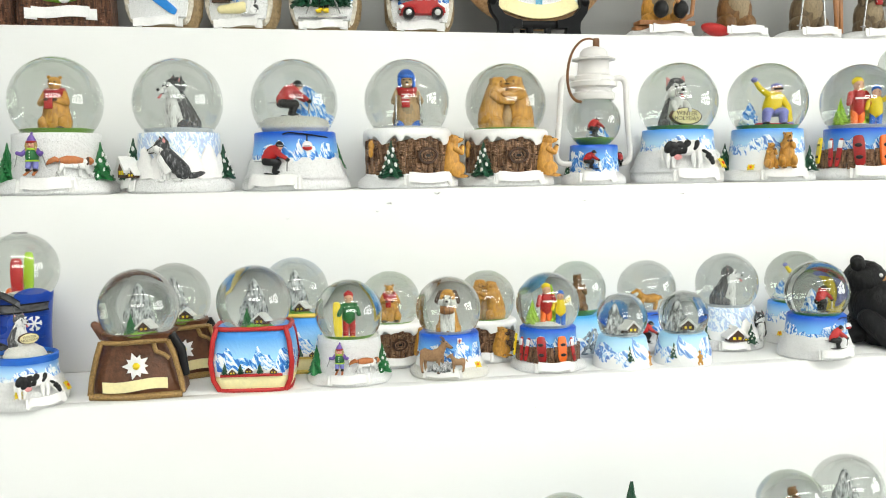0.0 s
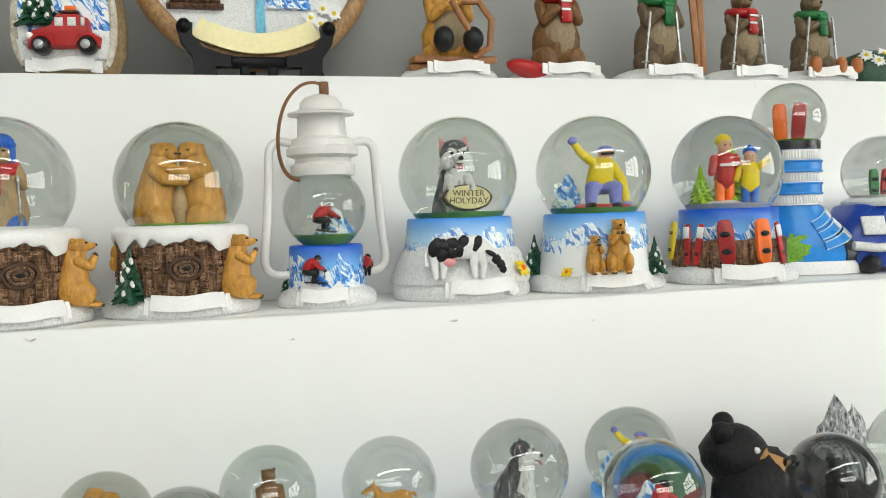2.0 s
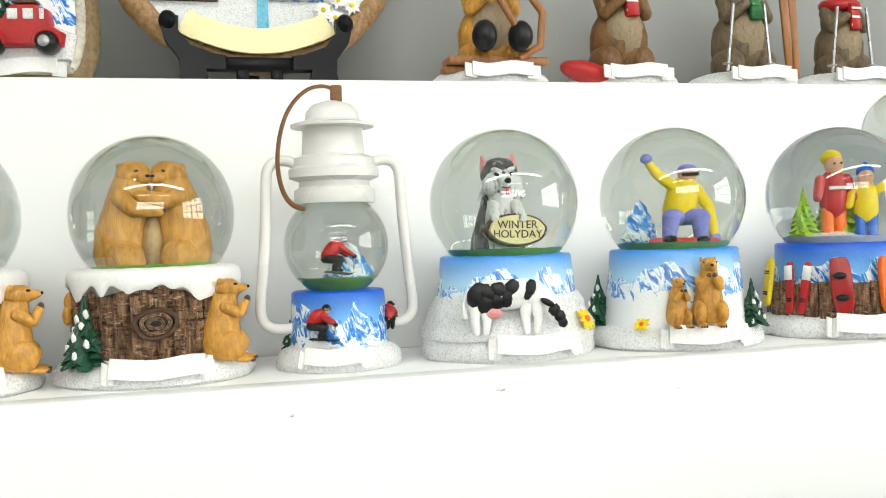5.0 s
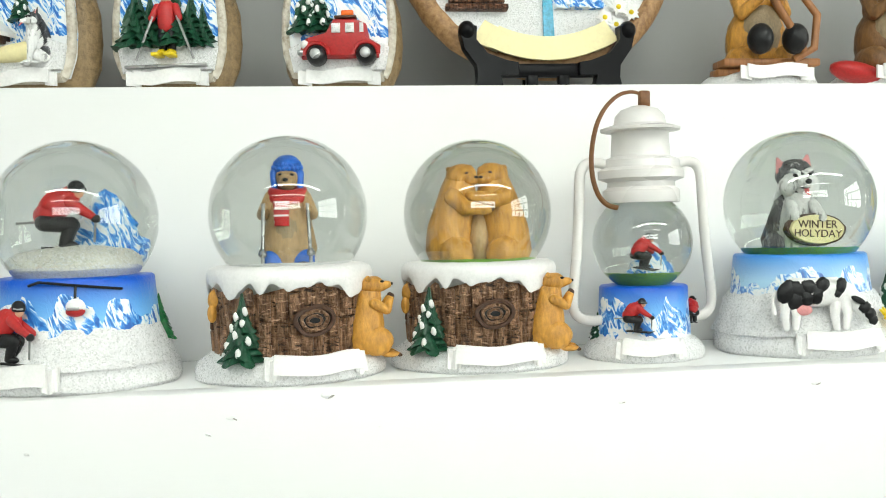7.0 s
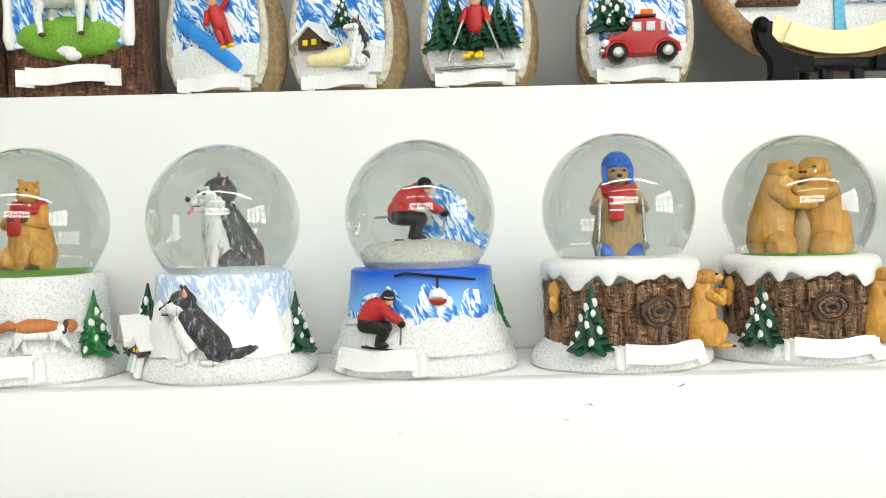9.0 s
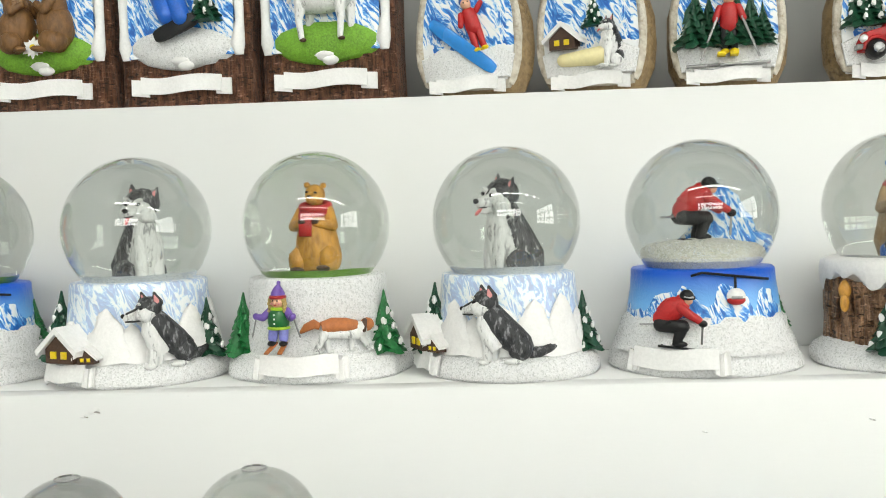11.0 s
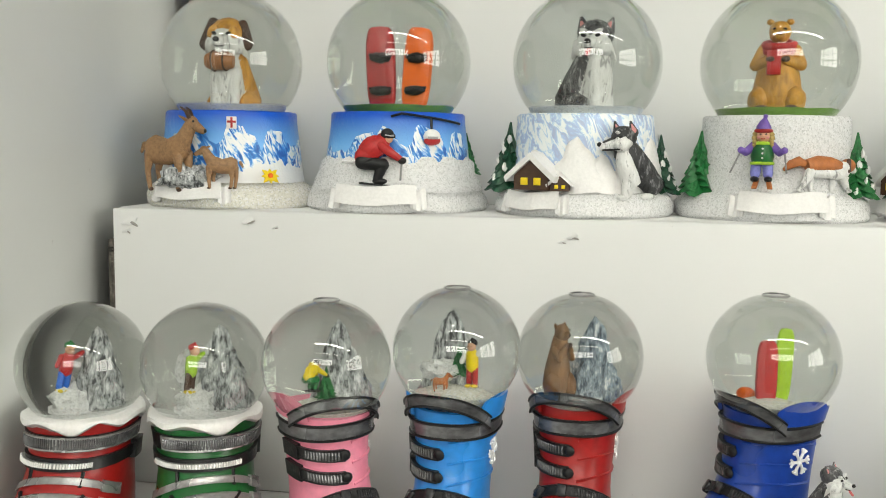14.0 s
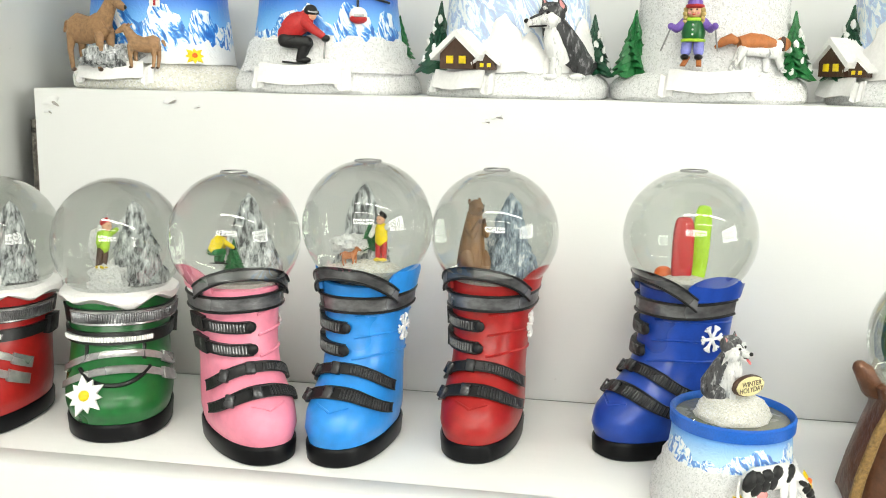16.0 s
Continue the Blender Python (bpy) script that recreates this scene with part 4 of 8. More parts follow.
def seated_husky(s, ear=None, floppy=False, coat=None, chest=None, barrel=False, head=0):
    """A seated pup: dark back, pale chest and face, open mouth; pricked or hanging ears."""
    g, w = coat or HUSKY_GREY, chest or HUSKY_WHITE
    body = s.m.copy()
    s.tube([(0, 0.34, -0.70), (0, 0.26, -0.48), (0, 0.14, -0.20), (0, 0.03, 0.06), (0, -0.02, 0.24)], [0.20, 0.29, 0.25, 0.21, 0.16], g, 20)
    s.tube([(0, -0.02, -0.62), (0, -0.06, -0.36), (0, -0.11, -0.08), (0, -0.11, 0.16)], [0.20, 0.22, 0.20, 0.15], w, 18)
    for k in (-1, 1):
        s.cap((k * 0.11, -0.14, -0.12), (k * 0.13, -0.21, -0.70), 0.115, 0.085, w, 14)
        s.ell((k * 0.13, -0.28, -0.755), (0.085, 0.12, 0.055), w)
        s.ell((k * 0.24, 0.10, -0.58), (0.12, 0.25, 0.20), g, rough=0.1)
        s.ell((k * 0.24, -0.10, -0.755), (0.08, 0.15, 0.05), w)
        # tufts where the coat meets the chest
        for i in range(10):
            u = i / 9
            p = Vector((k * (0.17 + 0.05 * u), 0.02 + 0.16 * u, 0.16 - 0.62 * u))
            s.cap(p, p + Vector((k * 0.012, -0.10, -0.10 - 0.03 * (i % 2))), 0.05, 0.010, g, 7, 0.5)
            s.cap(p + Vector((-k * 0.03, -0.09, -0.02)), p + Vector((-k * 0.03, -0.17, -0.14)), 0.045, 0.010, w, 7, 0.5)
    s.tube([(0.03, 0.42, -0.70), (0.16, 0.52, -0.74), (0.34, 0.50, -0.745), (0.46, 0.38, -0.74)], [0.09, 0.10, 0.085, 0.03], g, 10)
    if barrel:
        s.tube([(-0.20, -0.32, 0.02), (-0.10, -0.34, 0.02), (0.10, -0.34, 0.02), (0.20, -0.32, 0.02)], [0.10, 0.135, 0.135, 0.10], WOOD, 16)
        for e in (-0.09, 0.09):
            s.tube([(e, -0.34 + 0.138 * math.cos(a), 0.02 + 0.138 * math.sin(a)) for a in (math.tau * i / 18 for i in range(18))], 0.014, DARK_WOOD, 6, True)
    # the large head
    s.m = body @ M(0, -0.05, 0.28, head, 1.24) @ M(0, 0.05, -0.30)
    for k in (-1, 1):
        s.ell((k * 0.125, -0.14, 0.28), (0.10, 0.12, 0.11), w, rough=0.16)
        for i in range(3):
            s.cap((k * 0.19, -0.12 + 0.03 * i, 0.27 - 0.03 * i), (k * 0.245, -0.10 + 0.03 * i, 0.20 - 0.035 * i), 0.045, 0.010, w, 6, 0.6)
        if floppy:
            s.cap((k * 0.17, -0.05, 0.50), (k * 0.235, -0.08, 0.30), 0.065, 0.085, ear or g, 12, 0.6)
            s.ell((k * 0.12, -0.17, 0.40), (0.075, 0.07, 0.09), g)
        else:
            s.cap((k * 0.13, -0.02, 0.46), (k * 0.17, 0.0, 0.585), 0.085, 0.022, ear or g, 10, 0.55)
            s.cap((k * 0.128, -0.055, 0.47), (k * 0.163, -0.03, 0.55), 0.052, 0.014, EAR_PINK, 8, 0.5)
            s.ell((k * 0.085, -0.215, 0.455), (0.055, 0.035, 0.026), w, (0, -k * 14, 0), seg=10, rows=6)
        s.ell((k * 0.085, -0.242, 0.405), (0.034, 0.022, 0.022), BLACK, (0, -k * 18, 0), seg=10, rows=6)
    s.ell((0, -0.04, 0.41), (0.205, 0.18, 0.165), g, rough=0.06)
    s.ell((0, -0.145, 0.35), (0.185, 0.125, 0.125), w)
    s.cap((0, -0.22, 0.335), (0, -0.34, 0.31), 0.088, 0.060, w, 14)
    if not floppy:
        s.cap((0, -0.14, 0.50), (0, -0.26, 0.395), 0.036, 0.022, g, 8, 0.6)
    s.ell((0, -0.40, 0.335), (0.042, 0.030, 0.032), BLACK, seg=10, rows=6)
    s.cap((0, -0.22, 0.25), (0, -0.31, 0.225), 0.062, 0.045, w, 10)
    s.ell((0, -0.315, 0.262), (0.058, 0.06, 0.014), BLACK, seg=10, rows=5)
    if not floppy:
        s.cap((0, -0.32, 0.255), (0, -0.385, 0.19), 0.032, 0.030, TONGUE, 8, 0.5)
    s.m = body


def begging_marmot(s, f=None):
    """A plump marmot upright on its haunches, paws at its mouth."""
    f = f or TAN
    s.tube([(0, 0.06, -0.74), (0, 0.06, -0.50), (0, 0.03, -0.20), (0, 0.0, 0.10), (0, -0.03, 0.36)], [0.24, 0.32, 0.29, 0.23, 0.18], f, 20)
    s.ell((0, -0.08, 0.46), (0.175, 0.21, 0.165), f, rough=0.06)
    s.cap((0, -0.22, 0.44), (0, -0.33, 0.46), 0.10, 0.07, f, 12)
    s.ell((0, -0.40, 0.475), (0.04, 0.03, 0.03), BLACK, seg=8, rows=5)
    for k in (-1, 1):
        s.ell((k * 0.14, 0.02, 0.58), (0.04, 0.05, 0.055), f, seg=8, rows=6)
        s.ell((k * 0.13, -0.22, 0.53), (0.02, 0.035, 0.022), BLACK, seg=8, rows=5)
        s.cap((k * 0.20, -0.06, 0.14), (k * 0.19, -0.27, 0.02), 0.10, 0.08, f, 12)
        s.cap((k * 0.19, -0.27, 0.02), (k * 0.07, -0.36, 0.22), 0.08, 0.06, f, 12)
        s.ell((k * 0.06, -0.38, 0.26), (0.055, 0.05, 0.06), DARK_WOOD, seg=8, rows=6)
        s.ell((k * 0.22, -0.10, -0.52), (0.16, 0.27, 0.26), f, rough=0.06)
        s.ell((k * 0.19, -0.32, -0.76), (0.10, 0.16, 0.06), f)
        for i in (-1, 0, 1):
            s.ell((k * 0.19 + i * 0.05, -0.46, -0.78), (0.022, 0.05, 0.03), DARK_WOOD, seg=6, rows=4)


def egg_rim(o, poly):
    """Rough pale lip of the stone round its picture."""
    pts = soften(poly + [poly[0]], 1)
    part("stone_lip", lambda s: s.tube([(a * 1.03, -0.0172, b + 0.003) for a, b in pts], 0.0024, STONE_LIP, 8), o, None, "pale worn lip of the stone", 0.0007)


# ---- what stands inside the balls ----
def in_husky(o, R, z, turn=-70, x=0.0, head=0):
    part("husky_figurine", lambda s: seated_husky(s, head=head), o, inside(R, z) @ M(x, 0, -0.04, turn, 0.98), "grey and white husky figurine", R * 0.008)


def in_dog(o, R, z):
    part("dog_figurine", lambda s: seated_husky(s, DARK_WOOD, True, TAN, HUSKY_WHITE, True), o, inside(R, z) @ M(-0.02, 0, -0.02, -14, 1.04), "brown and white dog figurine with a barrel", R * 0.006)


def in_boards(o, R, z, c1=None, c2=None, k=1.0, dz=-0.09, straps=True, turn=0):
    def f(s):
        for x, c, tilt in ((-0.25, c1 or DEEP_RED, -2), (0.26, c2 or ORANGE, 4)):
            board_shape(s, (x * k, 0, dz), 0.40 * k, 1.16 * k, c, (0, tilt, 0), False)
            if straps:
                for zz in (-0.30, 0.16):
                    s.ell((x * k + 0.07 * zz * (tilt > 0), -0.085 * k, dz + zz * k), (0.15 * k, 0.05 * k, 0.07 * k), BLACK, seg=16, rows=8, rough=0.3)
                    s.tube([(x * k - 0.15 * k, -0.06 * k, dz + zz * k + 0.04), (x * k, -0.14 * k, dz + zz * k + 0.02), (x * k + 0.15 * k, -0.06 * k, dz + zz * k + 0.04)], 0.022 * k, BLACK, 6)
    part("snowboards", f, o, inside(R, z, turn), "two upright snowboards with black bindings")


def in_marmot(o, R, z, hat=None, turn=-12, fur=None):
    fur = fur or TAN

    def f(s):
        s.tube([(0, 0.04, -0.74), (0, 0.02, -0.52), (0, 0.0, -0.24), (0, 0.0, 0.04), (0, 0.0, 0.22)], [0.28, 0.35, 0.30, 0.24, 0.17], fur, 22)
        s.ell((0, -0.12, -0.34), (0.22, 0.20, 0.34), paint_belly if hat else fur)
        s.ell((0, -0.03, 0.38), (0.15, 0.17, 0.16), fur)
        s.cap((0, -0.13, 0.35), (0, -0.21, 0.33), 0.10, 0.075, fur)
        s.ell((0, -0.275, 0.37), (0.04, 0.025, 0.026), BLACK, seg=8, rows=5)
        for k in (-1, 1):
            s.ell((k * 0.075, -0.175, 0.435), (0.03, 0.02, 0.016), BLACK, (0, k * 16, 0), seg=8, rows=5)
            if not hat:
                s.ell((k * 0.13, 0.0, 0.52), (0.05, 0.03, 0.045), fur, seg=8, rows=6)
            hx = 0.30 if hat else 0.11
            s.cap((k * 0.20, -0.02, 0.13), (k * 0.31, -0.10, -0.08), 0.10, 0.085, fur, 12)
            s.cap((k * 0.31, -0.10, -0.08), (k * hx, -0.27, -0.02), 0.085, 0.065, fur, 12)
            s.ell((k * hx, -0.30, -0.01), (0.065, 0.05, 0.05), DARK_WOOD if not hat else fur, seg=10, rows=6)
            if hat:
                s.cap((k * 0.17, -0.08, -0.42), (k * 0.19, -0.12, -0.66), 0.15, 0.14, fur)
                s.cap((k * 0.19, -0.13, -0.66), (k * 0.195, -0.14, -0.73), 0.155, 0.155, hat, 14)
                s.ell((k * 0.21, -0.24, -0.80), (0.12, 0.19, 0.07), DARK_WOOD)
                s.tube([(k * 0.29, -0.33, 0.06), (k * 0.33, -0.36, -0.78)], 0.026, SILVER, 8)
                s.cap((k * 0.325, -0.36, -0.60), (k * 0.328, -0.36, -0.62), 0.05, 0.06, SILVER, 10)
            else:
                s.ell((k * 0.24, -0.10, -0.60), (0.17, 0.24, 0.22), fur, rough=0.08)
                s.ell((k * 0.22, -0.32, -0.76), (0.11, 0.14, 0.05), DARK_WOOD)
        for i in range(2):
            s.tube([(0.19 * math.cos(a), -0.02 + 0.19 * math.sin(a), 0.20 - 0.07 * i + 0.03 * math.sin(a)) for a in (math.tau * j / 18 for j in range(18))], 0.065, RED, 8, True)
        s.box((-0.06, -0.30, -0.06), (0.20, 0.06, 0.36), RED, (-6, 0, 6))
        if hat:
            for i in range(4):
                s.box((-0.06, -0.336, -0.19 + 0.09 * i), (0.19, 0.012, 0.026), WHITE, (-6, 0, 6))
            s.ell((0, 0.03, 0.50), (0.18, 0.18, 0.17), hat, seg=20, rows=14)
            for ring in range(3):
                for i in range(18):
                    a = math.tau * (i + 0.5 * ring) / 18
                    rr = 0.172 - 0.025 * ring * ring
                    s.ell((rr * math.cos(a), 0.025 + rr * math.sin(a), 0.505 + 0.055 * ring), 0.032, hat, seg=6, rows=4)
            for k in (-1, 1):
                s.cap((k * 0.165, -0.04, 0.44), (k * 0.165, -0.06, 0.26), 0.05, 0.04, hat)
    part("marmot_figurine", f, o, inside(R, z) @ M(0, 0, 0.08 if hat else 0.05, turn, 1.0 if hat else 0.92), "tan marmot figurine with a red scarf", R * 0.006)


def in_hug(o, R, z):
    def f(s):
        q = inside(R, z)
        for k in (-1, 1):
            s.m = q @ M(0, 0, 0.02, 0, 1.07)
            s.tube([(k * 0.36, 0.05, -0.74), (k * 0.37, 0.03, -0.50), (k * 0.34, 0.02, -0.22), (k * 0.28, 0.0, 0.06), (k * 0.23, 0.0, 0.30), (k * 0.21, -0.02, 0.46)], [0.24, 0.31, 0.30, 0.26, 0.225, 0.17], TAN, 22)
            s.ell((k * 0.20, -0.03, 0.47), (0.20, 0.19, 0.145), TAN, (0, k * 8, 0), 18, 12, 0.06)
            s.cap((k * 0.13, -0.12, 0.44), (k * 0.055, -0.15, 0.42), 0.10, 0.075, TAN)
            s.ell((k * 0.03, -0.215, 0.45), (0.03, 0.02, 0.02), BLACK, seg=8, rows=5)
            s.ell((k * 0.16, -0.20, 0.515), (0.032, 0.02, 0.018), DARK_WOOD, (0, k * 14, 0), seg=8, rows=5)
            s.ell((k * 0.35, 0.02, 0.55), (0.038, 0.03, 0.034), TAN, seg=10, rows=6)
            s.cap((k * 0.34, -0.20, 0.20), (k * 0.20, -0.31, 0.10 + 0.05 * k), 0.12, 0.10, TAN, 14)
            s.cap((k * 0.20, -0.31, 0.10 + 0.05 * k), (-k * 0.10, -0.30, 0.12 + 0.09 * k), 0.10, 0.075, TAN, 14)
            s.ell((-k * 0.12, -0.31, 0.13 + 0.09 * k), (0.075, 0.05, 0.055), DARK_WOOD if k < 0 else TAN, seg=10, rows=6)
            s.ell((k * 0.32, -0.20, -0.55), (0.24, 0.20, 0.24), TAN, rough=0.1)
            s.ell((k * 0.27, -0.34, -0.74), (0.14, 0.13, 0.06), TAN)
        s.ell((0.0, -0.10, -0.36), (0.13, 0.16, 0.36), FUR_TAN)
    part("hugging_marmots", f, o, None, "pair of tan hugging marmot figurines", R * 0.008)


def in_skier(o, R, z, grass=False, k=1.0):
    part("painted_peak", lambda s: rock_shape(s, (0.24, 0.32, -0.62), 0.56 if not grass else 0.42, 0.98 if not grass else 0.66, PEAK, 1.3, 0.4, 0.5), o, inside(R, z), "small blue and white peak")
    part("skier_figurine", lambda s: skier_shape(s, RED, BLACK), o, inside(R, z) @ M(-0.06, -0.22, 0.08 if not grass else -0.18, 16, (0.80 if not grass else 0.74) * k), "red and black skier figurine")
    if not grass:
        part("snow_hill", lambda s: s.lathe([(0.78, -0.92), (0.86, -0.80), (0.88, -0.62), (0.82, -0.48), (0.70, -0.40), (0.35, -0.34), (0.02, -0.32)], SNOW_WARM, 40, 1, 0.86, 0.10, 3.0), o, inside(R, z), "cream snow hill", R * 0.012)


def in_sign_dog(o, R, z):
    part("husky_figurine", lambda s: (seated_husky(s, EAR_PINK), [s.cap((e * 0.16, -0.26, -0.02), (e * 0.20, -0.42, -0.20), 0.085, 0.08, HUSKY_WHITE, 12) for e in (-1, 1)]), o, inside(R, z) @ M(-0.05, 0.04, -0.02, -6, 1.02), "grey husky figurine behind a sign", R * 0.006)
    sign_board(o, inside(R, z) @ M(0.02, -0.36, -0.40, 0, 0.95))


def sign_board(o, m):
    def f(s):
        n = 28
        for k, y, mt in ((1.0, 0.0, DARK_WOOD), (0.90, -0.05, CREAM)):
            s.slab([(0.50 * k * math.cos(math.tau * i / n) * (1 + 0.02 * math.sin(i * 2.3)), 0.255 * k * math.sin(math.tau * i / n)) for i in range(n)], 0.10, mt, Matrix.Translation((0, y, 0)), 0.03)
    part("sign", f, o, m, "oval wooden sign with dark lettering")
    k = m.to_scale()[0]
    t = text_mesh(o, "WINTER\nHOLYDAY", 0.172, Matrix(), DARK_WOOD)
    t.matrix_local = m @ pose(0, -0.108, 0, 90, 0, 0)
    return k


def in_snowboarder(o, R, z):
    part("painted_peak", lambda s: rock_shape(s, (-0.42, 0.15, -0.62), 0.26, 0.62, PEAK, 4.2, 0.5), o, inside(R, z), "small blue and white peak")

    def f(s):
        s.cap((0.10, 0, -0.12), (0.16, -0.02, 0.18), 0.22, 0.21, YELLOW, 12)
        s.cap((0.02, -0.05, 0.24), (-0.22, -0.06, 0.46), 0.09, 0.075, YELLOW)
        s.cap((-0.22, -0.06, 0.46), (-0.34, -0.06, 0.66), 0.075, 0.06, YELLOW)
        s.ell((-0.37, -0.06, 0.72), 0.085, PERIWINKLE)
        s.cap((0.30, -0.05, 0.20), (0.44, -0.12, -0.08), 0.09, 0.08, YELLOW)
        s.cap((0.44, -0.12, -0.08), (0.50, -0.14, -0.48), 0.08, 0.07, YELLOW)
        s.ell((0.52, -0.14, -0.56), 0.08, PERIWINKLE)
        s.ell((0.20, -0.06, 0.42), 0.125, SKIN)
        s.ell((0.21, -0.02, 0.48), (0.135, 0.13, 0.10), PERIWINKLE)
        s.tube([(0.09, -0.16, 0.43), (0.20, -0.19, 0.43), (0.31, -0.15, 0.43)], 0.03, BLACK)
        for k in (-1, 1):
            s.cap((0.10, 0, -0.22), (0.10 + k * 0.20, -0.24, -0.24), 0.14, 0.13, PERIWINKLE)
            s.cap((0.10 + k * 0.20, -0.24, -0.24), (0.10 + k * 0.22, -0.20, -0.56), 0.13, 0.10, PERIWINKLE)
            s.ell((0.10 + k * 0.23, -0.26, -0.62), (0.10, 0.13, 0.07), BLACK)
        board_shape(s, (0.08, -0.24, -0.68), 0.2, 1.0, RED, (8, 90, 0), False)
    part("snowboarder_figurine", f, o, inside(R, z) @ Matrix.Diagonal((1.08, 1, 0.9, 1)) @ M(0, 0, -0.06), "snowboarder figurine in yellow and violet")


def in_kids(o, R, z):
    def f(s):
        s.m = inside(R, z) @ M(-0.04, 0.02, 0.0, 6, 1.0)
        child_shape(s, RED, ORANGE)
        s.box((0, -0.19, 0.10), (0.34, 0.03, 0.05), WHITE)
        s.m = inside(R, z) @ M(0.40, -0.04, -0.13, -8, 0.82)
        child_shape(s, YELLOW, BLUE, BLUE, True)
    part("snow_hill", lambda s: s.ell((-0.05, 0.12, -0.84), (0.66, 0.5, 0.30), SNOW, rough=0.12, seg=28, rows=14), o, inside(R, z), "white snow hill")
    part("children_figurine", f, o, None, "two standing children figurines in bright clothes")
    q = inside(R, z)
    for x, y, h, zz in ((-0.46, 0.1, 0.82, -0.7), (0.16, 0.28, 1.15, -0.62)):
        t = fir(o, 0, 0, 0, h, LIME, False)
        t.matrix_local = q @ M(x, y, zz)


def in_rock(o, R, z, kind=0):
    rx = {0: 0.20, 1: 0.22, 2: 0.26, 3: -0.10, 4: 0.20, 5: -0.25, 6: 0.0}[kind]
    q = inside(R, z)
    part("rock_peak", lambda s: (rock_shape(s, (rx, 0.16, -0.70), 0.40, 1.30, BLUE_ROCK if kind == 4 else ROCK, kind * 1.7, 0.55, 0.55), rock_shape(s, (rx + 0.24, 0.05, -0.70), 0.22, 0.72, BLUE_ROCK if kind == 4 else ROCK, kind * 2.3 + 4, 0.6, 0.6)), o, q, "grey and white rock peak")
    if kind in (2, 3):
        part("snow_ground", lambda s: s.ell((0, -0.05, -0.86), (0.74, 0.62, 0.34), SNOW_WARM, rough=0.10, seg=28, rows=16), o, q, "white snow ground", R * 0.01)
    if kind in (0, 1):
        part("climber_figurine", lambda s: child_shape(s, RED if kind == 0 else LIME, BLUE if kind == 0 else DARK_WOOD, GREEN if kind == 0 else RED, True), o, q @ M(-0.20, -0.12, 0.02, 50, 0.56, 0, 12), "small climber figurine", R * 0.006)
        part("snow_rock", lambda s: (s.ell((-0.16, -0.14, -0.62), (0.26, 0.26, 0.30), SNOW, rough=0.6, seg=20, rows=14), s.ell((-0.30, 0.1, -0.10 if kind else -0.5), (0.14, 0.14, 0.30), SNOW, rough=0.5)), o, q, "lump of white snow", R * 0.01)
    elif kind == 2:
        part("skier_figurine", lambda s: skier_shape(s, YELLOW, GREEN), o, q @ M(-0.34, -0.2, -0.12, 30, 0.46), "small yellow and green skier figurine")
        t = fir(o, 0, 0, 0, 0.55, GREEN, False)
        t.matrix_local = q @ M(-0.08, -0.16, -0.56)
    elif kind == 3:
        part("hiker_figurine", lambda s: child_shape(s, YELLOW, RED, BLACK, True, WHITE), o, q @ M(0.34, -0.26, -0.10, -10, 0.56), "small hiker figurine in yellow and red", R * 0.006)
        part("dog_figurine", lambda s: ibex_shape(s, RUST, False), o, q @ M(-0.16, -0.38, -0.46, 0, 0.26), "small brown dog figurine")
        part("snow_rock", lambda s: s.ell((-0.22, -0.10, -0.30), (0.30, 0.22, 0.16), SNOW, rough=0.5, seg=20, rows=12), o, q, "lump of white snow")
        t = fir(o, 0, 0, 0, 0.5, GREEN, False)
        t.matrix_local = q @ M(0.06, -0.06, -0.40)
    elif kind == 4:
        part("marmot_figurine", lambda s: begging_marmot(s, FUR_BROWN), o, q @ M(-0.32, -0.10, -0.02, 40, 0.84) @ Matrix.Diagonal((0.8, 0.8, 1.08, 1)), "brown marmot figurine", R * 0.006)
    elif kind == 5:
        part("hut_figurine", lambda s: hut_shape(s, (0, 0, 0), 0.62, 20), o, q @ M(0.24, -0.2, -0.6), "small red-brown hut with a snowy roof")
    elif kind == 6:
        t = fir(o, 0, 0, 0, 0.62, GREEN, False)
        t.matrix_local = q @ M(-0.16, -0.28, -0.74)
        part("grass_bank", lambda s: s.ell((0.1, -0.25, -0.72), (0.5, 0.3, 0.14), GRASS, rough=0.3), o, q, "green grass bank")
        part("hut_figurine", lambda s: hut_shape(s, (0, 0, 0), 0.42, -20), o, q @ M(0.26, -0.36, -0.62), "small dark hut with a snowy roof")


# ---- the bases ----
RB, ZB = 0.0345, 0.0697


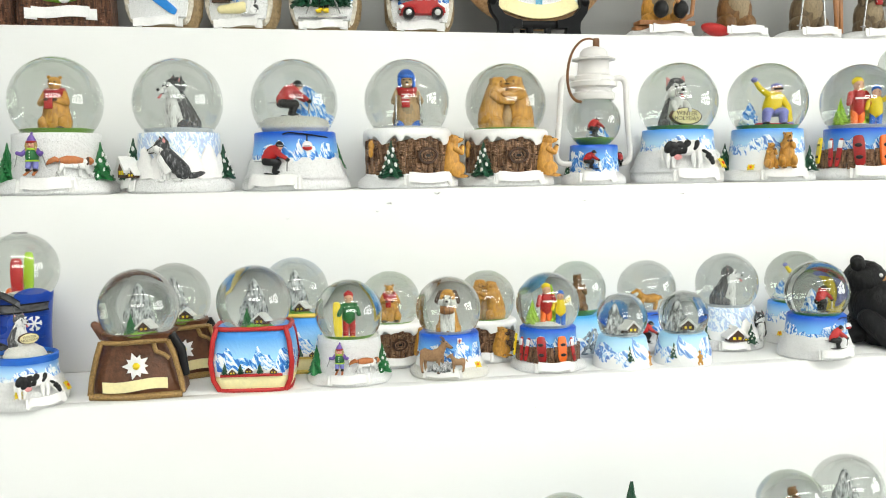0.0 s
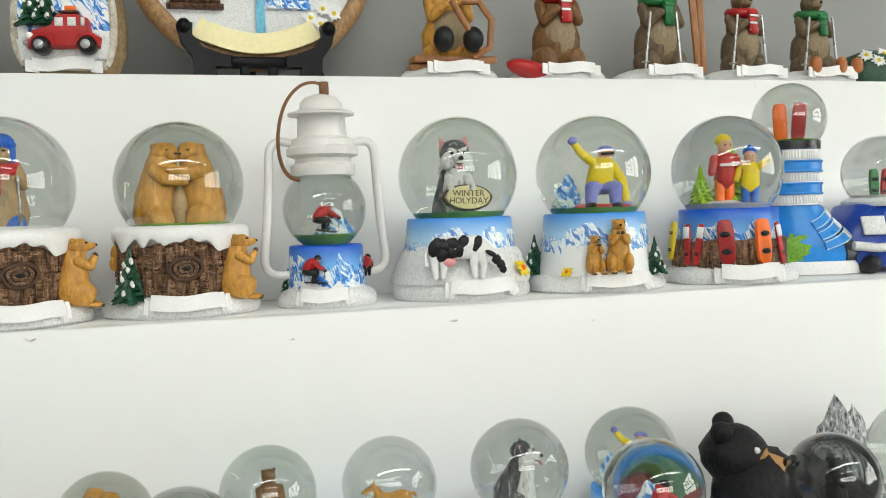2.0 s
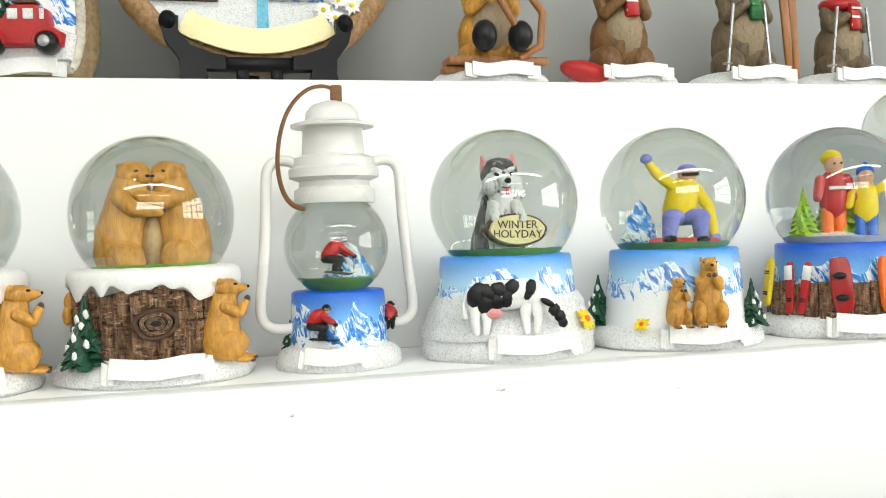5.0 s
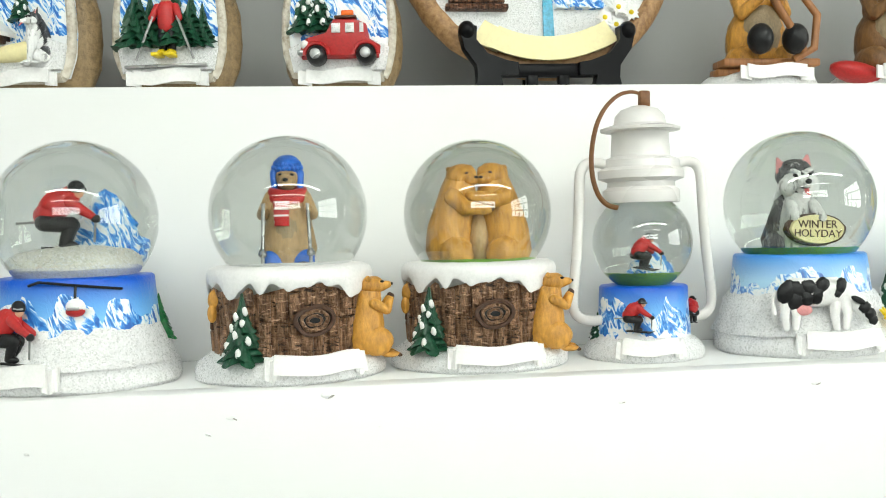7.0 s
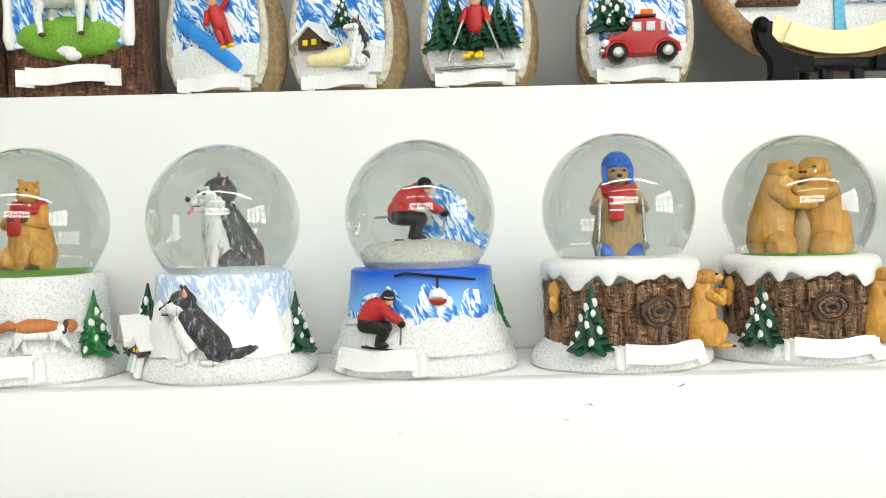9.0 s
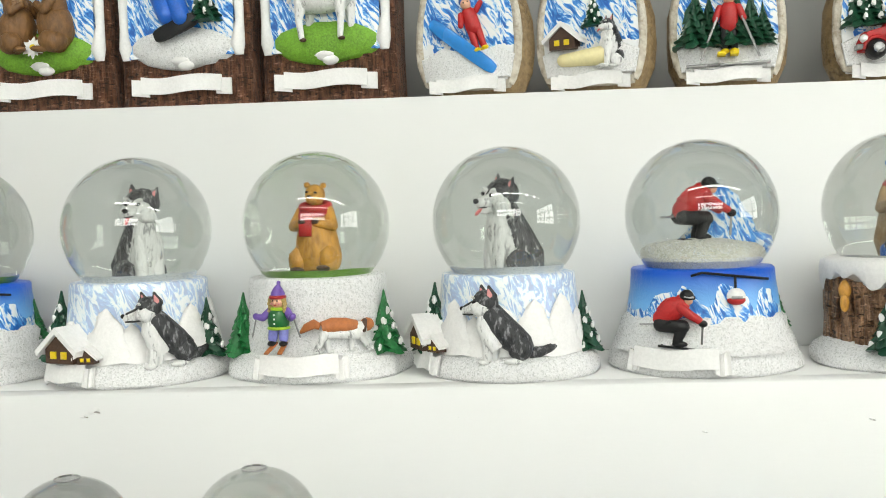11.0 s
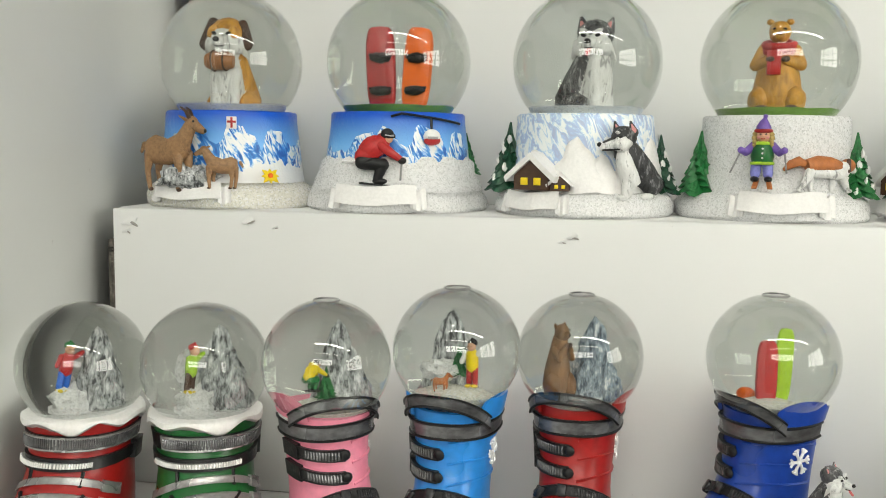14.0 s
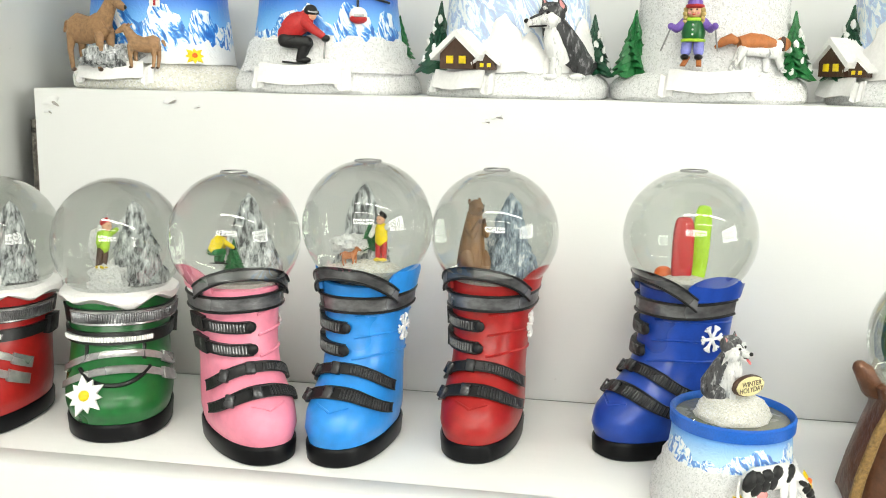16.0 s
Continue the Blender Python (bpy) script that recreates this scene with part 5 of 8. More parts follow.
def ibex_base(x, y, z, turn, k=1.0, R=RB):
    o = thing("snow_globe", x, y, z, turn, "snow globe with a seated dog on an ibex base" if k == 1 else "small snow globe with a dog on an ibex base", "snow globe", "snow globes", k)
    foot(o, 0.0415, 0.011, SNOW_WARM, 0.9, 1.0)
    drum(o, 0.0355, 0.012, 0.0315, 0.045, ALPS)
    part("ibex_figurine", lambda s: ibex_shape(s, DEER), o, on_base(-36, 0.036, 0.0255, 0.0275, 8, lift=0.004) @ Matrix.Diagonal((1, 0.6, 1, 1)), "brown horned ibex figurine")
    part("kid_figurine", lambda s: ibex_shape(s, DEER, False), o, on_base(4, 0.037, 0.0195, 0.0155, -2, lift=0.004) @ M(0, 0, 0, 180) @ Matrix.Diagonal((1, 0.7, 1, 1)), "young brown ibex figurine")
    part("rock", lambda s: s.ell((-0.014, -0.034, 0.014), (0.013, 0.006, 0.006), ROCK, rough=0.6), o, None, "grey rock")
    part("flower", lambda s: flower_shape(s, (0.024, -0.034, 0.0155), 0.005, YELLOW, ORANGE, 55, 20), o, None, "yellow flower")

    def flag(s):
        s.m = on_base(10, 0.0325, 0.040, 1.0)
        s.box((0, 0, 0), (0.0046, 0.0012, 0.0056), WHITE)
        s.box((0, -0.0007, 0), (0.001, 0.0008, 0.0048), RED)
        s.box((0, -0.0007, 0.0004), (0.004, 0.0008, 0.001), RED)
    part("shield", flag, o, None, "white shield with a red cross")
    banner(o, -20, 0.0085, 0.033, 0.0075, 0.041, 0.9)
    globe(o, R, ZB, SNOW_WARM)
    in_dog(o, R, ZB)
    return o


def ski_base(x, y, z, turn, fill, k=1.0, R=RB, label="", ground=None):
    o = thing("snow_globe", x, y, z, turn, label, "snow globe", "snow globes", k)
    foot(o, 0.0430, 0.012, SNOW, 0.92, 2.0)
    drum(o, 0.0365, 0.012, 0.0320, 0.045, ALPS)
    part("snow_slope", lambda s: s.lathe([(0.0412, 0.0095), (0.0392, 0.0140), (0.0375, 0.0185), (0.0358, 0.0228), (0.034, 0.0255)], SNOW, 60, 1, 0.95, 0.07, 200), o, None, "white glitter slope", 0.0005)
    part("skier_figurine", lambda s: skier_shape(s, RED, BLACK), o, on_base(-22, 0.0365, 0.0258, 0.0225, 8, lift=0.002) @ Matrix.Diagonal((1, 0.6, 1, 1)), "red and black skier figurine")

    def lift(s):
        pts = [(0.0335 * math.sin(a), -0.0335 * math.cos(a) * 0.96, 0.0440 - 0.004 * (a - 0.1) - (0.002 if i == 0 else 0)) for i, a in enumerate(radians(-14 + 8 * i) for i in range(9))]
        s.tube(pts, 0.0006, BLACK, 6)
        s.tube([pts[4], (pts[4][0], pts[4][1] - 0.001, 0.0375)], 0.0006, BLACK, 6)
        c = (pts[4][0] + 0.0002, pts[4][1] - 0.001, 0.0345)
        s.ell(c, (0.0040, 0.0028, 0.0036), WHITE)
        s.ell((c[0], c[1] - 0.0004, c[2] - 0.0016), (0.0039, 0.0027, 0.0022), RED)
        s.box((c[0], c[1] - 0.0029, c[2] - 0.0004), (0.0046, 0.0006, 0.0012), SILVER)
    part("cable_car", lift, o, None, "red and white cable car on a black cable")
    t = fir(o, 0, 0, 0, 0.021, GREEN, False)
    t.matrix_local = on_base(96 - turn * 0.5, 0.0335, 0.016, 1)
    banner(o, -22, 0.0085, 0.036, 0.0085, 0.0425, 0.92)
    globe(o, R, ZB, ground or SNOW_WARM)
    fill(o, R, ZB)
    return o


def husky_base(x, y, z, turn, fill, k=1.0, R=RB, label="", front=0):
    o = thing("snow_globe", x, y, z, turn, label, "snow globe", "snow globes", k)
    foot(o, 0.0425, 0.011, SNOW, 0.94, 3.0)
    drum(o, 0.0360, 0.010, 0.0315, 0.045, ALPS_LIGHT)
    for a, h, r in ((-8, 0.024, 0.0125), (10, 0.017, 0.010), (34, 0.021, 0.011), (58, 0.024, 0.0125), (82, 0.026, 0.0125), (104, 0.019, 0.011)):
        part("snow_peak", lambda s: rock_shape(s, (0, 0, 0), r, h, WHITE, a * 0.37, 0.36, 0.22), o, on_base(a, 0.0338, 0.011, 1), "white relief peak")
    part("husky_figurine", relief_husky, o, on_base(37, 0.0365, 0.0270, 0.0215, 0, lift=0.001), "black and white husky figurine", 0.00014)
    part("hut", lambda s: hut_shape(s, (0, 0, 0), 0.0190, 0), o, on_base(-34, 0.0362, 0.0120, 1, 10, lift=0.003), "dark wooden hut with a thick snow roof")
    part("shed", lambda s: hut_shape(s, (0, 0, 0), 0.0095, 0), o, on_base(-17, 0.0370, 0.0118, 1, 10, lift=0.003), "small dark lean-to with a snow roof")
    part("chimney", lambda s: (s.ell((0, 0, 0.0012), (0.0022, 0.002, 0.0022), WHITE), s.box((0, 0, -0.0018), (0.0024, 0.002, 0.004), DARK_WOOD)), o, on_base(-40, 0.036, 0.0262, 1), "snow-capped chimney")
    for a, h in ((-75, 0.033), (76, 0.028)):
        t = fir(o, 0, 0, 0, h)
        t.matrix_local = on_base(a - turn * 0.9, 0.0355, 0.009, 1)
    banner(o, -34, 0.0075, 0.026, 0.0075, 0.042, 0.94)
    if front:
        fir(o, -0.006, -0.040, 0.008, 0.022)
    globe(o, R, ZB, SNOW)
    fill(o, R, ZB)
    return o


def running_dog(s):
    """A long-haired dog in half relief, running along the round of a base."""
    def P(x, z, dy=0.0):
        return (x, 1.5 - math.sqrt(1.5 ** 2 - x * x) + dy, z)
    s.tube([P(-0.36, 0.10), P(-0.15, 0.15), P(0.12, 0.13), P(0.34, 0.08)], [0.14, 0.165, 0.165, 0.15], RUST, 14)
    s.tube([P(-0.32, -0.02, -0.04), P(0.0, -0.03, -0.05), P(0.38, -0.03, -0.06)], [0.10, 0.10, 0.14], HUSKY_WHITE, 12)
    s.ell(P(0.44, 0.04, -0.08), (0.13, 0.15, 0.17), HUSKY_WHITE, rough=0.12)
    s.tube([P(-0.40, 0.14, -0.02), P(-0.52, 0.20, -0.02), P(-0.66, 0.13, -0.02), P(-0.78, 0.02, -0.02)], [0.07, 0.10, 0.09, 0.03], RUST, 10)
    for x0, x1, dy in ((-0.34, -0.52, -0.08), (-0.28, -0.24, 0.03), (0.30, 0.24, 0.03), (0.40, 0.62, -0.08)):
        s.cap(P(x0, -0.02, dy), P((x0 + x1) / 2, -0.20, dy), 0.10, 0.07, HUSKY_WHITE)
        s.cap(P((x0 + x1) / 2, -0.20, dy), P(x1, -0.36, dy), 0.07, 0.05, HUSKY_WHITE)
        s.ell(P(x1 + 0.04, -0.385, dy), (0.085, 0.06, 0.04), HUSKY_WHITE, seg=10, rows=6)
    s.ell(P(0.60, 0.12, -0.07), (0.15, 0.15, 0.14), RUST)
    s.cap(P(0.68, 0.06, -0.10), P(0.80, 0.02, -0.10), 0.085, 0.06, HUSKY_WHITE)
    s.ell(P(0.86, 0.04, -0.10), (0.03, 0.03, 0.025), BLACK, seg=8, rows=6)
    s.ell(P(0.69, 0.16, -0.19), 0.02, BLACK, seg=8, rows=6)
    s.cap(P(0.52, 0.22, -0.16), P(0.47, 0.04, -0.20), 0.05, 0.065, DARK_WOOD, flat=0.6)


def kid_base(x, y, z, turn, fill, k=1.0, R=RB, label="", ground=None):
    o = thing("snow_globe", x, y, z, turn, label, "snow globe", "snow globes", k)
    foot(o, 0.0430, 0.011, SNOW, 0.9, 4.0)
    drum(o, 0.0350, 0.010, 0.0320, 0.045, SNOW)

    def kid(s):
        s.m = on_base(-17, 0.0360, 0.0300, 0.0160, 6, lift=0.003)
        for e in (-1, 1):
            s.cap((e * 0.13, 0, -0.22), (e * 0.16, -0.08, -0.58), 0.145, 0.13, PERIWINKLE, 14)
            s.ell((e * 0.17, -0.14, -0.72), (0.11, 0.17, 0.08), BLACK)
            s.box((e * 0.17 + 0.03, -0.26, -0.83), (0.13, 0.62, 0.05), RUST, (22, 0, e * 6))
            s.cap((e * 0.23, 0, 0.16), (e * 0.42, -0.12, -0.02), 0.12, 0.10, PURPLE, 12)
            s.cap((e * 0.42, -0.12, -0.02), (e * 0.50, -0.24, 0.02), 0.10, 0.085, PURPLE, 12)
            s.ell((e * 0.54, -0.28, 0.04), 0.09, PURPLE, seg=10, rows=7)
            s.tube([(e * 0.54, -0.26, 0.02), (e * 0.80 if e < 0 else 0.62, 0.0, -0.56)], 0.024, SILVER, 6)
            for i in range(4):
                s.ell((e * (0.20 + 0.02 * (i % 2)), -0.07, 0.46 - 0.10 * i), (0.075, 0.085, 0.075), SAND_HAIR, seg=8, rows=6, rough=0.2)
        s.tube([(0, 0, -0.32), (0, -0.01, -0.12), (0, -0.01, 0.10), (0, 0, 0.24)], [0.26, 0.30, 0.27, 0.16], BOOT_GREEN, 18)
        s.tube([(0.27 * math.cos(a), -0.01 + 0.27 * math.sin(a), -0.30) for a in (math.tau * i / 18 for i in range(18))], 0.045, LIME, 8, True)
        s.tube([(0.16 * math.cos(a), -0.01 + 0.17 * math.sin(a), 0.22) for a in (math.tau * i / 18 for i in range(18))], 0.055, LIME, 8, True)
        for i in range(3):
            s.ell((0.0, -0.30, 0.08 - 0.12 * i), 0.028, WHITE, seg=8, rows=5)
        s.ell((0, -0.05, 0.42), (0.185, 0.18, 0.18), SKIN, seg=18, rows=12)
        for e in (-1, 1):
            s.ell((e * 0.07, -0.222, 0.455), (0.024, 0.016, 0.024), BLACK, seg=8, rows=5)
            s.ell((e * 0.11, -0.20, 0.37), (0.04, 0.02, 0.03), EAR_PINK, seg=8, rows=5)
        s.ell((0, -0.235, 0.40), 0.028, SKIN, seg=8, rows=5)
        s.tube([(-0.05, -0.222, 0.345), (0, -0.232, 0.332), (0.05, -0.222, 0.345)], 0.012, RED, 6)
        s.tube([(0, -0.01, 0.52), (0, 0.0, 0.66), (0.01, 0.0, 0.80), (0.03, 0.0, 0.90)], [0.20, 0.19, 0.11, 0.03], PURPLE, 16)
        s.tube([(0.19 * math.cos(a), -0.02 + 0.19 * math.sin(a), 0.545) for a in (math.tau * i / 18 for i in range(18))], 0.055, DEEP_RED, 8, True)
        s.ell((0.03, 0, 0.93), 0.06, PURPLE, seg=8, rows=6)
    part("skiing_child_figurine", kid, o, None, "child figurine on skis in green, blue and violet", 0.00008)
    part("dog_figurine", running_dog, o, on_base(24, 0.0350, 0.0220, 0.0215, 0, lift=0.001), "rust-brown and white running dog figurine", 0.0001)
    for a, h in ((-72, 0.030), (66, 0.030)):
        t = fir(o, 0, 0, 0, h, GREEN, a > 0)
        t.matrix_local = on_base(a, 0.0355, 0.009, 1)
    banner(o, -4, 0.0088, 0.034, 0.0085, 0.0420, 0.9)
    globe(o, R, ZB, ground or GRASS)
    fill(o, R, ZB)
    return o


def stump_base(x, y, z, turn, fill, k=1.0, R=RB, label="", ground=None):
    o = thing("snow_globe", x, y, z, turn, label, "snow globe", "snow globes", k)
    foot(o, 0.0415, 0.0095, SNOW, 0.93, 5.0, 0.034)
    part("stump", lambda s: s.lathe([(0.0345, 0.008), (0.0335, 0.014), (0.0330, 0.024), (0.0330, 0.036), (0.0335, 0.0425), (0.030, 0.0445)], BARK, 64, 1, 0.95, 0.03, 160), o, None, "brown bark-covered tree stump", 0.0004)

    def ridges(s):
        for i in range(36):
            a = math.tau * (i + 0.25 * math.sin(i * 5.1)) / 36
            r, lo = 0.0334, 0.009
            while lo < 0.038:
                hi = min(0.042, lo + 0.007 + 0.013 * ((i * 0.618 + lo * 137) % 1))
                w = 0.0042 + 0.0013 * ((i * 0.37 + lo * 91) % 1)
                c = (r * math.cos(a), r * 0.95 * math.sin(a), (lo + hi) / 2)
                s.box(c, (0.0020, w, hi - lo - 0.0005), BARK, (0, 4 * math.sin(i + lo * 300), math.degrees(a)), 0.2)
                lo = hi
    tagged(part("bark", ridges, o, None, "", 0.0004), "rough split bark in upright plates", kind="stuff")

    def drips(s):
        n, rings = 180, []
        for r, dz, low in ((0.0352, 0, 1), (0.0362, 0.0012, 0.75), (0.0360, 0.0034, 0.1), (0.0352, 0.0052, 0), (0.0330, 0.0064, 0), (0.027, 0.0068, 0)):
            ring = []
            for j in range(n):
                a = math.tau * j / n
                d = 0.0012 + 0.0030 * max(0, math.sin(11 * a + 2.2 * math.sin(3 * a))) ** 0.8 + 0.0048 * max(0, math.sin(5 * a + 0.8 + math.sin(2 * a))) ** 4 + 0.0012 * math.sin(23 * a)
                ring.append((r * math.cos(a), r * 0.95 * math.sin(a), 0.0412 + dz - d * low * 0.85))
            rings.append(ring)
        s.rings(rings, WHITE)
    part("snow_cap", drips, o, None, "white snow cap with drips", 0.0002)

    def knot(s):
        s.m = on_base(4, 0.0346, 0.0255, 1)
        s.ell((0, 0.0004, 0), (0.0078, 0.0016, 0.0058), BLACK)
        for r, mt in ((0.0070, DARK_WOOD), (0.0048, BARK)):
            s.tube([(1.15 * r * (1 + 0.06 * math.sin(3 * a)) * math.cos(a), -0.0008, 0.80 * r * (1 + 0.08 * math.sin(2 * a)) * math.sin(a)) for a in (math.tau * i / 24 for i in range(24))], 0.0010, mt, 6, True)
        s.tube([(0.0030 * math.cos(a), -0.0010, 0.0019 * math.sin(a)) for a in (math.tau * i / 14 for i in range(14))], 0.0008, BARK, 6, True)
    part("knot", knot, o, None, "dark round knot", 0.0003)
    part("marmot_figurine", begging_marmot, o, on_base(50, 0.0352, 0.0272, 0.0240, 34, lift=0.002) @ Matrix.Diagonal((1.08, 1.08, 1, 1)), "tan standing marmot figurine", 0.00015)
    part("marmot_ear", lambda s: (s.ell((-0.0335, -0.006, 0.034), (0.003, 0.003, 0.0045), TAN), s.ell((-0.0350, -0.0075, 0.0285), (0.002, 0.002, 0.004), TAN)), o, None, "tan head of another marmot")
    t = fir(o, 0, 0, 0, 0.0300)
    t.matrix_local = on_base(-43, 0.0375, 0.0075, 1)
    banner(o, 4, 0.0086, 0.035, 0.0078, 0.0402, 0.93)
    globe(o, R, ZB, ground or GRASS)
    fill(o, R, ZB)
    return o


def cow_base(x, y, z, turn, k=1.0, R=RB, broken=False):
    o = thing("snow_globe", x, y, z, turn, "broken snow globe without its ball, husky holding a sign, cow base" if broken else "snow globe with a husky holding a sign on a cow base", "snow globe", "snow globes", k)
    foot(o, 0.0415, 0.012, SNOW, 0.9, 6.0)
    drum(o, 0.0345, 0.014, 0.0305, 0.045, ALPS_FADE)
    part("snow_slope", lambda s: s.lathe([(0.0405, 0.0095), (0.0388, 0.0145), (0.0368, 0.0195), (0.0350, 0.0245), (0.0328, 0.0285)], SNOW, 60, 1, 0.95, 0.08, 200), o, None, "white glitter slope", 0.0005)
    part("cow_figurine", cow_shape, o, on_base(-20, 0.036, 0.0262, 0.0290, 4, lift=0.003) @ Matrix.Diagonal((1, 0.55, 0.95, 1)), "black and white grazing cow figurine")
    part("flower", lambda s: flower_shape(s, (0.0255, -0.0300, 0.0165), 0.0065, YELLOW, ORANGE, 60, 34), o, None, "yellow flower")
    if broken:
        part("flower", lambda s: flower_shape(s, (-0.026, -0.0285, 0.0165), 0.0055, YELLOW, ORANGE, 60, -35), o, None, "yellow flower")
    banner(o, -2, 0.0085, 0.034, 0.008, 0.0412, 0.9)
    if not broken:
        globe(o, R, ZB, GRASS)
        in_sign_dog(o, R, ZB)
    else:
        part("rim", lambda s: s.lathe([(0.0314, 0.0440), (0.0316, 0.0500), (0.0304, 0.0510), (0.0290, 0.0500), (0.0286, 0.0472), (0.001, 0.0470)], BLUE, 48), o, None, "blue rim around grey residue")
        part("residue", lambda s: s.lathe([(0.0286, 0.0474), (0.0270, 0.0478), (0.001, 0.0480)], paint("residue_grey", (0.20, 0.20, 0.15), 0.25), 40), o, None, "grey-green residue")

        def shard(s):
            grid = []
            for i in range(6):
                row = []
                for j in range(17):
                    a = radians(165 + 50 * j / 16)
                    b = radians(-52 + i * (2.4 + 0.8 * math.sin(j * 0.9)))
                    d = Vector((math.cos(b) * math.cos(a), math.cos(b) * math.sin(a), math.sin(b)))
                    row.append((tuple(d * R * 0.95 + Vector((0, 0, ZB))), tuple(d)))
                grid.append(row)
            s.sheet(grid, 0.0009, THIN_GLASS)
        g = part("glass_shard", shard, o, None, "jagged rest of the grey-tinted glass ball")
        g.visible_shadow = False
        part("snow_mound", lambda s: s.ell((0, 0, 0.0480), (0.0205, 0.0185, 0.0125), SNOW_WARM, rough=0.12, seg=28, rows=16), o, None, "white snow mound")
        part("husky_figurine", lambda s: seated_husky(s), o, M(-0.003, 0.003, 0.0745, 10, 0.0255), "grey husky figurine", 0.00014)
        sign_board(o, M(-0.0005, -0.0085, 0.0662, -4, 0.0215))
    return o


def marmots_base(x, y, z, turn, fill, k=1.0, R=RB, label=""):
    o = thing("snow_globe", x, y, z, turn, label, "snow globe", "snow globes", k)
    foot(o, 0.0405, 0.010, SNOW, 0.9, 7.0)
    drum(o, 0.0350, 0.009, 0.0305, 0.045, ALPS_FADE)
    for a, h, t in ((-19, 0.0155, 24), (3, 0.0215, -16)):
        part("marmot_figurine", begging_marmot, o, on_base(a, 0.034, 0.0105 + h * 0.85, h, t, lift=0.003), "tan standing marmot figurine", 0.00012)
    part("flower", lambda s: flower_shape(s, (-0.0265, -0.0265, 0.0125), 0.0045, YELLOW, ORANGE, 50, -40), o, None, "yellow flower")
    for a, h in ((54, 0.023), (-102, 0.026)):
        t = fir(o, 0, 0, 0, h)
        t.matrix_local = on_base(a, 0.0365, 0.008, 1)
    banner(o, 1, 0.0082, 0.034, 0.008, 0.0402, 0.9)
    globe(o, R, ZB, GRASS)
    fill(o, R, ZB)
    return o


def fence_base(x, y, z, turn, k=1.0, R=RB, label=""):
    o = thing("snow_globe", x, y, z, turn, label, "snow globe", "snow globes", k)
    foot(o, 0.0405, 0.010, SNOW, 0.92, 8.0)
    drum(o, 0.0325, 0.009, 0.0305, 0.045, ALPS)
    for i in range(17):
        a = -122 + 13 * i
        part("fence_board", lambda s: s.box((0, 0, 0), (0.0070, 0.003, 0.0165 + 0.0018 * math.sin(i * 2.1)), BARK, (0, 2 * math.sin(i * 3.3), 0)), o, on_base(a, 0.0335, 0.0185, 1))
    back = pose(0, 0, 0, -7, 0, 0)
    for a, c, tilt in ((-20, DEEP_RED, -5), (15, ORANGE, 1)):
        part("snowboard", lambda s: (board_shape(s, (0, 0, 0), 0.0098, 0.0268, c, (0, tilt, 0), False), [s.ell((0.0002 * tilt * (zz > 0), -0.0020, zz), (0.0032, 0.0012, 0.0017), BLACK, seg=12, rows=6) for zz in (-0.0062, 0.0044)]), o, on_base(a, 0.0368, 0.0260, 1, 0) @ back, "small leaning snowboard with two black bindings")
    for a, tilt in ((-60, -4), (-47, 7), (37, -6)):
        part("ski", lambda s: (board_shape(s, (0, 0, 0), 0.0044, 0.0255, RED, (0, tilt, 0)), s.box((0.0009 * tilt / 5, -0.0009, 0.0072), (0.0042, 0.0009, 0.0070), WHITE, (0, tilt, 0))), o, on_base(a, 0.0365, 0.0245, 1) @ back, "red and white ski")
    part("board_yellow", lambda s: board_shape(s, (0, 0, 0), 0.0075, 0.024, YELLOW), o, on_base(-88, 0.0362, 0.0265, 1) @ back, "small yellow snowboard")
    banner(o, 1, 0.0082, 0.034, 0.0085, 0.0400, 0.92)
    globe(o, R, ZB, SNOW_WARM)
    in_kids(o, R, ZB)
    return o


def small_base(x, y, z, turn):
    o = thing("snow_globe", x, y, z, turn, "tiny snow globe with a rock on a pale blue base", "snow globe", "snow globes")
    part("drum", lambda s: s.lathe([(0.0205, 0), (0.0210, 0.002), (0.0200, 0.010), (0.0172, 0.021), (0.0160, 0.0222), (0.012, 0.0225)], ALPS_SMALL, 48, wob=0.02), o, None, "pale blue painted winter landscape")
    fir(o, -0.002, -0.0185, 0.006, 0.011, DARK_GREEN, True)
    part("marmot_figurine", lambda s: marmot_shape(s, TAN, TAN), o, on_base(48, 0.0185, 0.0075, 0.0075, lift=0.001), "tiny tan marmot figurine")
    globe(o, 0.0182, 0.0345, SNOW)
    in_rock(o, 0.0182, 0.0345, 5)
    return o


